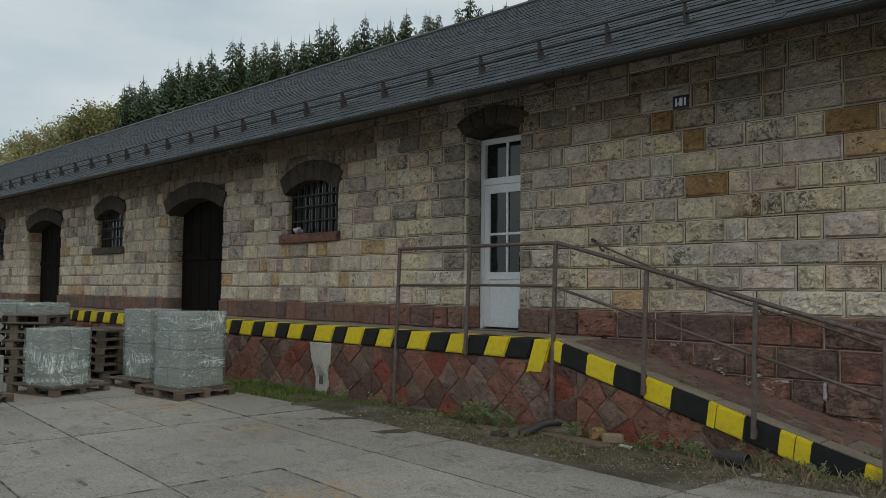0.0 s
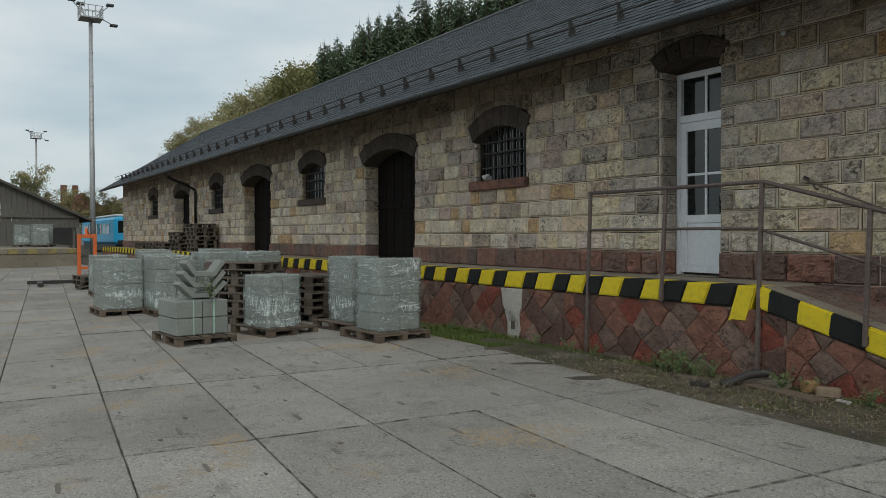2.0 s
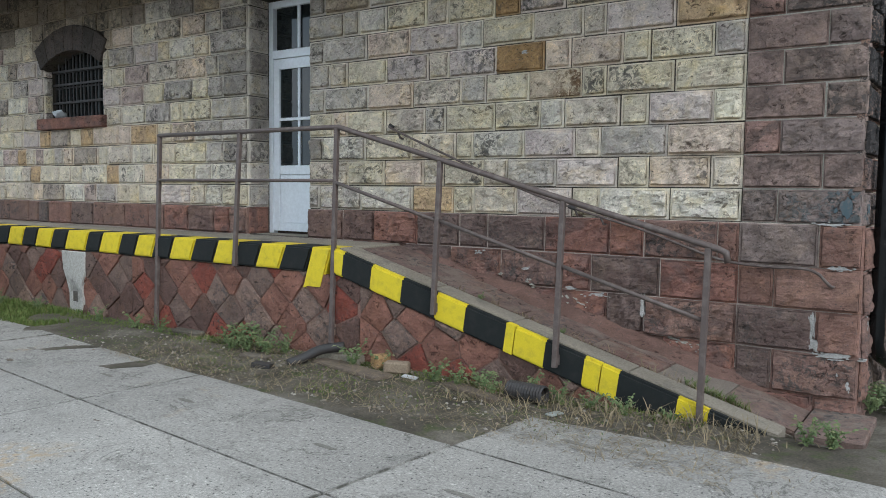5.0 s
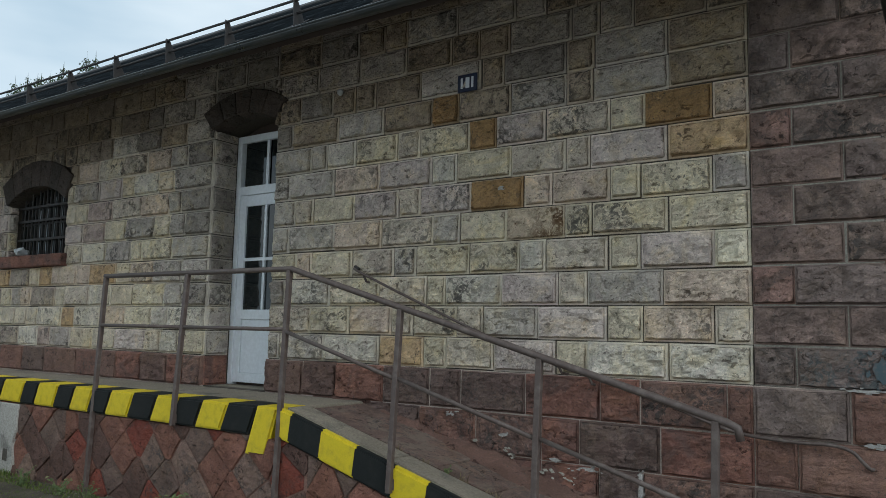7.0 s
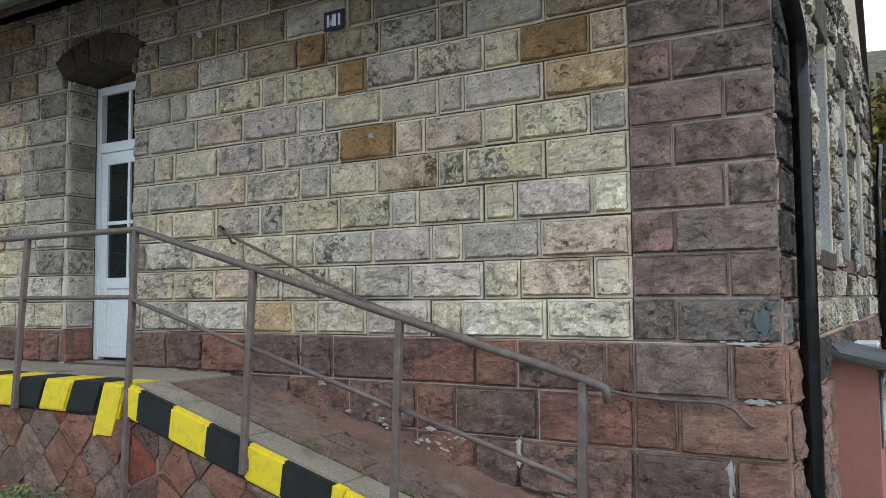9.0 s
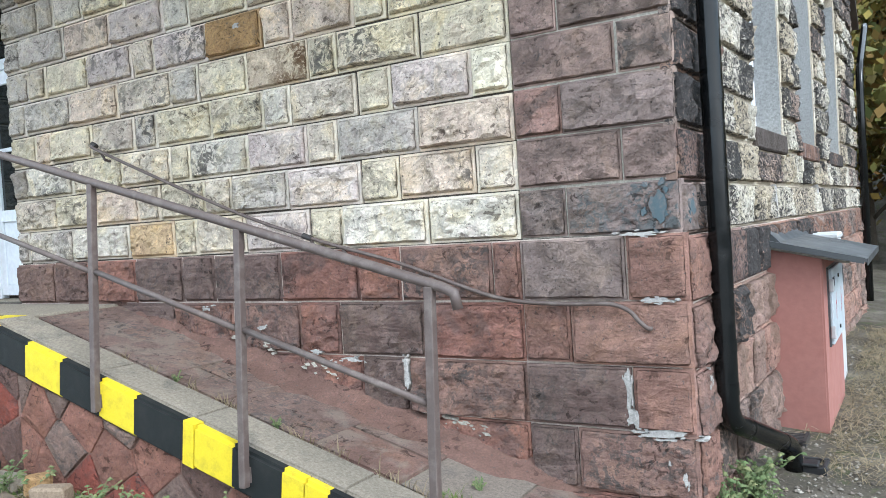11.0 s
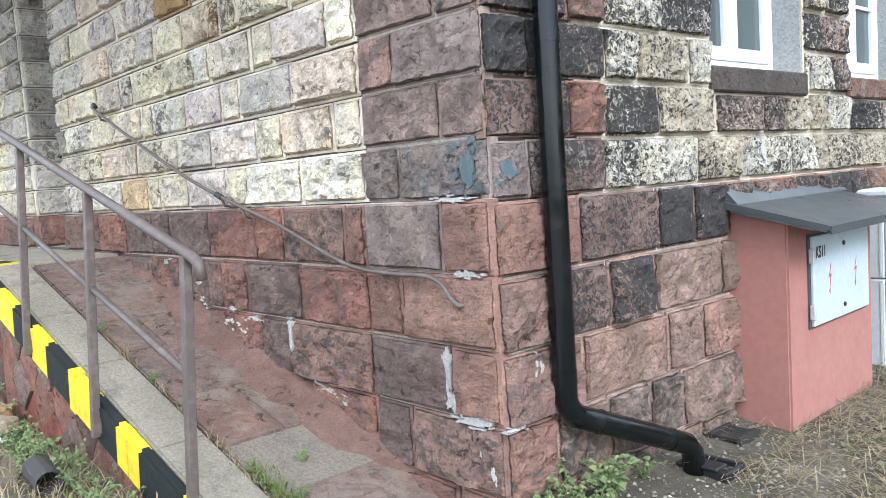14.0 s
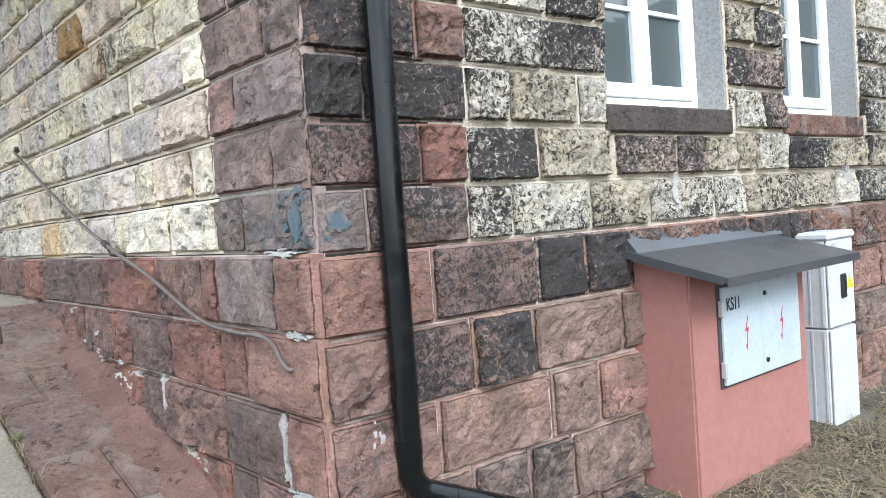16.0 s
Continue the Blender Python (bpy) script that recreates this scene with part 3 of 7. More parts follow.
wall_end = part("wall_end", pierced_wall(WALL_Y + 0.62, BACK_Y - 0.5, -0.4, lambda u: roof_z(u) - 0.16, [], "x", END_X, END_X + 0.5), M_MORTAR)
tagged(wall_end, "far gable wall of mortared sandstone", "wall", kind="structure")
floor_inside = part("floor", boxes((END_X + 0.5, GABLE_X - 0.6, WALL_Y + 0.62, BACK_Y - 0.5, 0.9, 1.05)), M_KERB)
tagged(floor_inside, "dark concrete floor inside the warehouse", "floor", kind="structure")

# the plinth's bedding stands proud like its stones
part("quoin_bed", boxes((-2.088, GABLE_X - 0.0035, WALL_Y + 0.002, WALL_Y + 0.0155, PLINTH, 4.7)), M_MORTAR, wall_front)
part("plinth_bed", boxes((RAMP_X0 - 1.2, GABLE_X + 0.026, WALL_Y - 0.026, WALL_Y + 0.0155, -0.4, PLINTH - 0.002)), M_MORTAR_RED, wall_front)
bm = bmesh.new()
for a, b in ((END_X, -35.26), (-32.79, -25.99), (-23.38, -17.05), (-14.64, -7.87), (-6.84, RAMP_X0)):
    box(bm, a, b, WALL_Y - 0.025, WALL_Y + 0.0155, DECK - 0.1, PLINTH - 0.003)
part("plinth_bed", bm, M_MORTAR_RED, wall_front)
part("plinth_bed", boxes((GABLE_X - 0.0025, GABLE_X + 0.0255, WALL_Y + 0.003, BACK_Y, -0.5, PLINTH - 0.022)), M_MORTAR_RED, wall_gable)

# ---- stone blocks ----
STONE_RNG = random.Random(7)


def stone_mesh(aspect, material, name, bulge=0.028, seed=0, fine=True, draft=0.032):
    """A rock-faced block 0.3 high: a drafted flat margin round a broken raised face, its foot often undercut."""
    rng = random.Random(seed)
    w, h, m = aspect * 0.3 / 2, 0.15, draft * 0.42
    nx, nz = (max(6, min(20, int(aspect * 8.5))), 10) if fine else (3, 2)
    e = min(draft, aspect * 0.05)
    xs = [-w, -w + m] + [-w + e + (2 * w - 2 * e) * i / (nx - 1) for i in range(nx)] + [w - m, w]
    zs = [-h, -h + m] + [-h + draft + (2 * h - 2 * draft) * j / (nz - 1) for j in range(nz)] + [h - m, h]
    cols, rows = len(xs), len(zs)
    off = Vector((rng.uniform(0, 50), rng.uniform(0, 50), rng.uniform(0, 50)))
    tilt, side, size = rng.uniform(-0.5, 0.9), rng.uniform(-0.5, 0.5), rng.uniform(0.8, 1.35)
    verts, faces, marks = [], [], []
    for j, z in enumerate(zs):
        for i, x in enumerate(xs):
            edge = i in (0, cols - 1) or j in (0, rows - 1)
            inner = 1 < i < cols - 2 and 1 < j < rows - 2
            q = Vector((x, 0, z)) + off
            if inner:
                lump = 0.55 + 0.8 * noise.noise(q * 8.0) + 0.6 * noise.noise(q * 18.0) + 0.45 * noise.noise(q * 37.0)
                lump = 0.55 * lump + 0.45 * round(lump * 3.0) / 3.0
                brink = min(i - 1, cols - 2 - i, (j - 1) * 1.5, rows - 2 - j)
                lump *= 1.0 if brink > 1 else 0.55 + 0.9 * max(noise.noise(q * 6.0), -0.4)
                y = -bulge * size * max(lump + 0.9 - 0.45 * tilt * z / h + 0.3 * side * x / w, 0.25)
            else:
                y = 0.0 if edge else -bulge * rng.uniform(0.0, 0.25)
            jig = 0.004 if fine else 0.011
            jx = 0 if i in (0, cols - 1) else rng.uniform(-jig, jig) * (1 if inner else 0.5)
            jz = 0 if j in (0, rows - 1) else rng.uniform(-jig, jig) * (1 if inner else 0.5)
            verts.append((x + jx, y, z + jz))
            marks.append(1.0 if inner else 0.0)
    for j in range(rows - 1):
        for i in range(cols - 1):
            k = j * cols + i
            faces.append((k, k + 1, k + cols + 1, k + cols))
    base = len(verts)
    ring = [0, cols - 1, rows * cols - 1, (rows - 1) * cols]
    verts += [(verts[k][0], 0.05, verts[k][2]) for k in ring]
    marks += [0.0] * 4
    for a in range(4):
        b = (a + 1) % 4
        faces.append((ring[b], ring[a], base + a, base + b))
    me = mesh_of(name, verts, faces, material)
    rough_face(me, marks)
    return me


def rough_face(me, values):
    """Marks the hewn face (1) against the drafted margin (0)."""
    me.attributes.new("rough_face", "FLOAT", "POINT").data.foreach_set("value", values)


ASPECTS = (0.5, 0.8, 1.2, 1.7, 2.2, 3.0)
STONE_CACHE = {}


def stone_data(aspect, material, bulge, fine=True):
    a = min(ASPECTS, key=lambda q: abs(math.log(q / aspect)))
    k = STONE_RNG.randrange(6 if fine else 4)
    key = (a, material.name, k, bulge, fine)
    if key not in STONE_CACHE:
        STONE_CACHE[key] = (stone_mesh(a, material, "stone", bulge, 31 * k + int(a * 10) + len(material.name), fine, 0.032 if material.name.startswith("pale") else 0.020), a * 0.3)
    return STONE_CACHE[key]


class Face:
    """A wall face: a corner, the way along it and the way out of it."""

    def __init__(self, origin, along, out):
        self.o, self.u, self.n = Vector(origin), Vector(along), Vector(out)

    def matrix(self, u0, u1, z0, z1, wide, proud=0.0):
        c = self.o + self.u * ((u0 + u1) / 2) + self.n * proud
        c.z += (z0 + z1) / 2
        x, y = self.u * ((u1 - u0) / wide), -self.n
        return Matrix(((x.x, y.x, 0, c.x), (x.y, y.y, 0, c.y), (0, 0, (z1 - z0) / 0.3, c.z), (0, 0, 0, 1)))


FRONT = Face((0, WALL_Y, 0), (1, 0, 0), (0, -1, 0))
GABLE = Face((GABLE_X, 0, 0), (0, 1, 0), (1, 0, 0))
JOINT = 0.0095
far_stones = {}


def lay(face, u0, u1, z0, z1, material, owner, far=None, proud=0.0, bulge=0.026, joint=JOINT, tone=None):
    """Lays one block: an object of its own near the camera, else part of the joined rest."""
    if u1 - u0 < 0.05 or z1 - z0 < 0.05:
        return None
    data, wide = stone_data((u1 - u0) / (z1 - z0), material, bulge if far is None else bulge * 0.6, far is None)
    proud += STONE_RNG.uniform(-0.004, 0.006)
    wob = [STONE_RNG.uniform(-0.0035, 0.004) for _ in range(4)]
    m = face.matrix(u0 + joint / 2 + wob[0], u1 - joint / 2 - wob[1], z0 + joint / 2 + wob[2], z1 - joint / 2 - wob[3], wide, proud)
    if far is not None:
        vs, fs, rough = far_stones.setdefault(far, ([], [], []))
        k = len(vs)
        vs.extend(m @ v.co for v in data.vertices)
        fs.extend(tuple(k + i for i in p.vertices) for p in data.polygons)
        rough.extend(d.value for d in data.attributes["rough_face"].data)
        return None
    ob = new("stone", data)
    ob.parent = owner
    ob.matrix_basis = m
    if tone:
        shade = STONE_RNG.uniform(0.92, 1.08)
        ob.color = (*(c * shade for c in TONES[tone]), 1.0)
    return ob


def cut(u0, u1, z0, z1, blocks):
    """The pieces of a block's place that openings leave of it."""
    for x0, x1, b, t in blocks:
        if u1 <= x0 + 0.01 or u0 >= x1 - 0.01 or z1 <= b + 0.01 or z0 >= t - 0.01:
            continue
        out = []
        if u0 < x0 - 0.01:
            out += cut(u0, x0, z0, z1, blocks)
        if u1 > x1 + 0.01:
            out += cut(x1, u1, z0, z1, blocks)
        a, c = max(u0, x0), min(u1, x1)
        if b - z0 > 0.06:
            out += cut(a, c, z0, b, blocks)
        if z1 - t > 0.06:
            out += cut(a, c, t, z1, blocks)
        return out
    return [(u0, u1, z0, z1)]


def run(u0, u1, rng, short=0.24, long=0.62):
    """Joints of a course between u0 and u1, short and long blocks by turns."""
    js, u = [u0], u0
    while u < u1 - long * 0.8:
        u += rng.uniform(short, short * 1.4) if rng.random() < 0.38 else rng.uniform(long * 0.75, long)
        js.append(u)
    if u1 - js[-1] < 0.16 and len(js) > 1:
        js[-1] = u1
    else:
        js.append(u1)
    return js


def blocked(openings):
    out = []
    for x0, x1, b, zs, zc, kind in openings:
        out.append((x0, x1, b, zs))
        if kind == "window":
            out.append((x0 - 0.10, x1 + 0.08, b - 0.16, b))
        out.append((x0, x1, zs, zc + 0.06))
        out.append((x0 - 0.06, x1 + 0.06, zc, zc + 0.18))
    return out


PITCH_T, PITCH_P = 0.268, 0.33
COURSES = {0: (-6.69, -6.07, -5.38, -4.87, -4.63, -4.15, -3.58, -3.31, -2.68), 1: (-6.26, -5.75, -5.24, -4.99, -4.52, -4.25, -3.74, -3.15, -2.87, -2.35)}
COURSES[2] = (-6.64, -6.01, -5.39, -4.85, -4.65, -4.08, -3.56, -3.31, -2.71)
COURSES[3] = (-6.49, -6.27, -5.74, -5.23, -4.97, -4.40, -3.91, -3.67, -3.14, -2.88, -2.34)
COURSES[4] = (-6.60, -5.98, -5.38, -4.79, -4.50, -4.04, -3.51, -3.27, -2.67)
COURSES[5] = (-6.53, -6.27, -5.73, -5.19, -4.94, -4.39, -3.88, -3.62, -3.12, -2.88, -2.35)
COURSES[6] = (-6.62, -6.00, -5.43, -4.82, -4.55, -4.00, -3.50, -3.29, -2.67)
COURSES[7] = (-6.32, -6.11, -5.73, -5.22, -4.96, -4.42, -4.15, -3.68, -3.12, -2.84, -2.34)
COURSES[8] = (-6.60, -5.97, -5.39, -4.82, -4.54, -4.01, -3.49, -3.26, -2.66)
COURSES[-1] = (-6.31, -5.86, -5.29, -4.77, -4.45, -3.83, -3.19, -2.88, -2.26)
COURSES[-2] = (-6.1, -5.48, -4.87, -4.29, -3.68, -3.36, -2.73)
COURSES[-3] = (-4.5, -3.68, -3.20, -2.86)
COURSES[-4] = (-2.75,)
COURSES[9] = (-6.49, -6.05, -5.76, -5.50, -4.96, -4.31, -4.08, -3.50, -3.25, -2.66)
# the last two rows go brown and dark: eave shade and soot as tones
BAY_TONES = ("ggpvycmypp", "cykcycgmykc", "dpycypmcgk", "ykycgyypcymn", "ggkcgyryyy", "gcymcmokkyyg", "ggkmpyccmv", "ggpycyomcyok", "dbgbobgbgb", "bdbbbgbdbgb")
SPECIAL = {"o": M_OCHRE, "r": M_RUST, "n": M_NEWER}
QUOIN_X = -2.09
stone_rng = random.Random(11)
BLOCKED = blocked(OPENINGS)
NEAR_X = -9.6


def course_z(k):
    return PLINTH + (PITCH_T if k >= 0 else PITCH_P) * k


COURSES[-5] = (-2.4,)
for k in range(-5, 13):
    z0, z1 = course_z(k), min(course_z(k + 1) if k != -1 else PLINTH, 4.72)
    red = k < 0
    proud = 0.035 if red else 0.0
    # the bay between door and quoins
    js = [-6.85 if k >= -1 else RAMP_X0 - 1.2] + list(COURSES.get(k) or run(-6.85, QUOIN_X, stone_rng)[1:-1]) + [QUOIN_X]
    for i, (a, b) in enumerate(zip(js, js[1:])):
        if red and z1 < deck_z(a) - 0.05 and z1 < deck_z(b) - 0.05:
            continue
        # courses above the listed rows keep these eave-shade tones
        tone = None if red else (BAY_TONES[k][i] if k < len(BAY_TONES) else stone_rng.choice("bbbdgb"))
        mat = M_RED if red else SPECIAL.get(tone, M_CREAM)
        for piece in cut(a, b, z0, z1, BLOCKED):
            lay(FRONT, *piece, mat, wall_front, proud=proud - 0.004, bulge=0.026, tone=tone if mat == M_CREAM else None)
    # corner quoins, long and short by turns, wrapped round both faces
    split = -1.82 if k % 2 == 0 else -1.51
    edge = GABLE_X + (0.035 if red else 0.012)
    for a, b in ((QUOIN_X, split), (split, edge)):
        lay(FRONT, a, b + (0.006 if b == edge else 0.0), z0, z1, M_BLUISH if (k == 0 and b == edge) else (M_CORNER if k < 0 and b == edge else (M_RED if k < -1 else M_QUOIN)), wall_front, proud=proud + 0.004, bulge=0.018)
    # left of the white door
    js = run(-47.0 if not red else -46.8, -7.86, stone_rng)
    js = [END_X] + [j for j in js if END_X + 0.2 < j]
    for a, b in zip(js, js[1:]):
        if red and z1 < DECK:
            continue
        for piece in cut(a, b, z0, z1, BLOCKED):
            near = piece[0] > NEAR_X
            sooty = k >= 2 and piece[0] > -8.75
            # high courses get darker tones, carrying the eave's shade along with soot
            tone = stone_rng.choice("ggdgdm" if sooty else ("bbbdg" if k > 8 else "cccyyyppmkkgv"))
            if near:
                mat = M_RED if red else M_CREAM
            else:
                mat = M_RED_FAR if red else (M_EAVE_FAR if stone_rng.random() < min(max((k - 7) * 0.4, 0.0), 1.0) else M_CREAM_FAR)
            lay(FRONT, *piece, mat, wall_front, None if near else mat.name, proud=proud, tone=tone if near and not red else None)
    # over the white door
    if not red and z1 > 4.12:
        for a, b in ((-7.86, -7.36), (-7.36, -6.85)) if k % 2 else ((-7.86, -7.60), (-7.60, -7.05), (-7.05, -6.85)):
            lay(FRONT, a, b, max(z0, 4.11), z1, M_CREAM, wall_front, bulge=0.014, tone="d")
    # jambs on the side that shows
    for x0, x1, b, zs, zc, kind in OPENINGS:
        deep = {"white": 0.32, "door": 0.38, "window": 0.13}[kind]
        if z1 <= b + 0.05 or z0 >= zs - 0.02:
            continue
        lay(Face((x0, WALL_Y, 0), (0, 1, 0), (1, 0, 0)), 0.0, deep, max(z0, b), min(z1, zs), M_RED if red else M_CREAM, wall_front,
            None if x0 > -18 else (M_RED_FAR if red else M_CREAM_FAR).name, proud=0.006, bulge=0.018, tone=None if red else stone_rng.choice("ggdg" if kind == "white" else "cgmy"))

GABLE_COURSES = {0: (8.99, 9.56, 9.84, 10.42, 10.95, 11.61, 11.95, 12.60, 13.23, 13.61), 1: (9.30, 9.58, 10.05, 10.67, 11.24, 11.54, 12.13, 12.81, 13.17, 13.89)}
GABLE_COURSES[2] = (9.01, 9.59, 9.87, 10.38, 12.25)
GABLE_COURSES[3] = (9.32, 9.60, 10.12, 12.05)
GABLE_COURSES[-1] = (9.30, 9.96, 10.32, 10.70)
GABLE_COURSES[-2] = (9.12, 9.50, 9.90, 10.59)
GABLE_COURSES[-3] = (9.27, 10.00, 10.36)
GABLE_COURSES[-4] = (9.05, 9.45, 9.81, 10.13)
GABLE_BLOCKED = [(x0, x1, b, zc + 0.3) for x0, x1, b, zs, zc, _ in GABLE_OPENINGS] + [(x0 - 0.02, x1 + 0.06, b - 0.15, b) for x0, x1, b, zs, zc, _ in GABLE_OPENINGS]
for k in range(-5, 13):
    z0, z1 = course_z(k) - 0.02, course_z(k + 1) - 0.02
    if k == -1:
        z1 = PLINTH - 0.02
    red = k < 0
    y0 = WALL_Y - (0.035 if red else 0.012)
    given = GABLE_COURSES.get(k, ())
    if given:
        tail = [j for j in run(max(given[-1], 10.4), BACK_Y, stone_rng, 0.3, 0.66)[1:]]
        js = [y0] + list(given) + tail
    else:
        js = [y0] + ([9.0, 9.6] if k % 2 == 0 else [9.3, 9.6]) + run(9.6, BACK_Y, stone_rng, 0.3, 0.66)[1:]
    for a, b in zip(js, js[1:]):
        quoin = b <= 9.62
        if red:
            mat = M_CRUST_RED if (k == -1 or (k == -2 and b < 10.2)) and b > 9.2 else M_PINKSTONE
        else:
            mat = M_CRUST_RED if quoin else M_CRUST
        if red and b <= 9.06 or red and a == y0:
            mat = M_CORNER
        if quoin and k in (1, 2, 4, 6, 8):
            mat = M_RED if a > 9.25 else M_BLACKCRUST
        if quoin and k in (3, 5, 7) and a > 9.25:
            mat = M_RED
        if k == -1 and 9.2 < a < 10.0 or k == -2 and 9.05 < a < 9.4:
            mat = M_BLACKCRUST
        if k == 0 and a == y0:
            mat = M_BLUISH
        for piece in cut(a, b, z0, z1, GABLE_BLOCKED):
            start = piece[0] - (0.0085 if piece[0] == y0 else 0.0)
            lay(GABLE, start, *piece[1:], mat, wall_gable, proud=0.032 if red else -0.004, bulge=0.026, joint=0.010)

for key, (vs, fs, rough) in far_stones.items():
    ob = new("stone_courses", mesh_of("stone_courses", vs, fs, bpy.data.materials[key]))
    rough_face(ob.data, rough)
    ob.parent = wall_front
    ob["kind"] = "stuff"


def voussoirs(x0, x1, zs, zc, count, height, owner, face_y, splay=0.10):
    """A segmental arch of dark wedge stones, proud of the wall."""
    inner = arc(x0, x1, zs, zc, count)
    outer = arc(x0 - splay, x1 + splay, zs + height - 0.06, zc + height, count)
    for i in range(count):
        bm = bmesh.new()
        g = 0.004
        prism(bm, [(inner[i][0] + g, inner[i][1]), (inner[i + 1][0] - g, inner[i + 1][1]), (outer[i + 1][0] - g, outer[i + 1][1]), (outer[i][0] + g, outer[i][1])], "y", face_y, face_y + 0.26)
        bmesh.ops.bevel(bm, geom=bm.edges[:], offset=0.008, segments=1, affect="EDGES")
        part("arch_stone", bm, M_ARCH, owner)


for x0, x1, b, zs, zc, kind in OPENINGS:
    n = {"white": 5, "window": 7, "door": 9}[kind]
    voussoirs(x0 - 0.005, x1 + 0.005, zs, zc, n, 0.26 if kind == "white" else 0.36, wall_front, WALL_Y - 0.058, 0.16)

# ---- platform, ramp and striped kerb ----
platform = part("platform", boxes((END_X, RAMP_X0, KERB_Y + 0.34, WALL_Y + 0.013, -0.4, DECK - 0.012), (END_X, RAMP_X0, KERB_Y + 0.075, KERB_Y + 0.34, -0.4, DECK - 0.25)), M_KERB)
tagged(platform, "raised loading platform of grey worn concrete along the wall", "platform", kind="structure")
bm = bmesh.new()
RAMP_END = -1.50
prism(bm, [(RAMP_X0, -0.4), (RAMP_END, -0.4), (RAMP_END, deck_z(RAMP_END) - 0.05), (RAMP_X0, DECK - 0.05)], "y", KERB_Y + 0.33, WALL_Y + 0.013)
prism(bm, [(RAMP_X0, -0.4), (RAMP_END, -0.4), (RAMP_END, deck_z(RAMP_END) - 0.24), (RAMP_X0, DECK - 0.27)], "y", KERB_Y + 0.075, KERB_Y + 0.33)
ramp = part("ramp", bm, M_KERB)
tagged(ramp, "sloping access ramp of red sandstone slabs by the wall", "ramp", kind="structure")


def sheared_block(bm, x0, x1, y0, y1, depth, lean=0.0, bevel=0.018, lift=0.0):
    """A kerb block that follows the deck's slope; lean shifts the lower edge along x."""
    b = bmesh.new()
    bmesh.ops.create_cube(b, size=1.0)
    for v in b.verts:
        x = x0 if v.co.x < 0 else x1
        y = y0 if v.co.y < 0 else y1
        low = v.co.z < 0
        z = deck_z(x) + lift - (depth if low else 0.0)
        v.co = Vector((x - (lean if low else 0.0), y, z))
    if bevel:
        bmesh.ops.bevel(b, geom=[e for e in b.edges if abs(e.verts[0].co.x - e.verts[1].co.x) > 0.08], offset=bevel, segments=2, affect="EDGES")
    merge(bm, b)


kerb = thing("kerb", "concrete platform kerb with painted yellow and black warning stripes", "kerb", kind="structure")
x, k = -5.54, 0
edges = [-5.54, -5.79, -6.15, -6.49, -6.83, -7.15, -7.52, -7.89, -8.21, -8.54, -8.86, -9.25, -9.55, -10.0]
while edges[-1] > END_X:
    edges.append(edges[-1] - (0.37 if len(edges) % 2 else 0.34))
for i, (b, a) in enumerate(zip(edges, edges[1:])):
    bm = bmesh.new()
    first = i == 0
    sheared_block(bm, a + 0.001, b - 0.001, KERB_Y, KERB_Y + 0.34, 0.40 if first else 0.24, 0.10 if not first else 0.13)
    part("kerb_stone", bm, M_YELLOW if i % 2 == 0 else M_BLACK, kerb)
edges = [-5.51, -5.38, -5.04, -4.69, -4.32, -4.02, -3.63, -3.27, -2.94, -2.66, -2.22, -2.0, -1.62]
for i, (a, b) in enumerate(zip(edges, edges[1:])):
    joint = {6: -3.545, 8: -2.80}.get(i)  # two of the yellow blocks are cracked through
    for a1, b1 in ((a, joint - 0.004), (joint + 0.004, b)) if joint else ((a, b),):
        bm = bmesh.new()
        sheared_block(bm, a1 + 0.001, b1 - 0.001, KERB_Y, KERB_Y + 0.07, 0.235, 0.03)
        part("kerb_stone", bm, M_YELLOW if i % 2 == 0 else M_BLACK, kerb)
for a, b in ((-5.5, -4.42), (-4.41, -3.62), (-3.61, -2.62), (-2.61, -1.55)):
    bm = bmesh.new()
    sheared_block(bm, a, b - 0.008, KERB_Y + 0.071, KERB_Y + 0.33, 0.24, 0.0, 0.012, 0.002)
    part("ramp_kerb_stone", bm, M_KERB, kerb)
# worn grey deck edge strip on the level part
for i in range(14):
    a = RAMP_X0 - 1.45 * (i + 1)
    part("deck_slab", boxes((a, a + 1.44, KERB_Y + 0.345, WALL_Y - 0.045, DECK - 0.05, DECK + STONE_RNG.uniform(-0.008, 0.002)), bevel=0.008), M_KERB, platform)
# ramp slabs of stone
rows = [RAMP_X0 + 0.02, -4.75, -4.2, -3.72, -3.05, -2.5, -2.02, RAMP_END]
for i, (a, b) in enumerate(zip(rows, rows[1:])):
    mid = KERB_Y + 0.66 + 0.05 * math.sin(i * 2.1)
    cells = ((KERB_Y + 0.345, mid), (mid, WALL_Y - 0.05)) if i in (2, 4) else ((KERB_Y + 0.345, WALL_Y - 0.05),)
    for y0, y1 in cells:
        bm = bmesh.new()
        sheared_block(bm, a + 0.006, b - 0.006, y0 + 0.004, y1 - 0.004, 0.08, 0.0, 0.012, STONE_RNG.uniform(-0.016, -0.004))
        part("ramp_slab", bm, M_RAMP_GREY if (i == 5 and y0 < KERB_Y + 0.4) else M_RAMP, ramp)
part("ramp_slab", boxes((RAMP_END + 0.01, -1.06, KERB_Y + 0.25, WALL_Y - 0.04, -0.12, 0.012), bevel=0.01), M_RAMP, ramp)
# sloped fillet of red mortar along the wall's foot
bm = bmesh.new()
n = 40
ringa = []
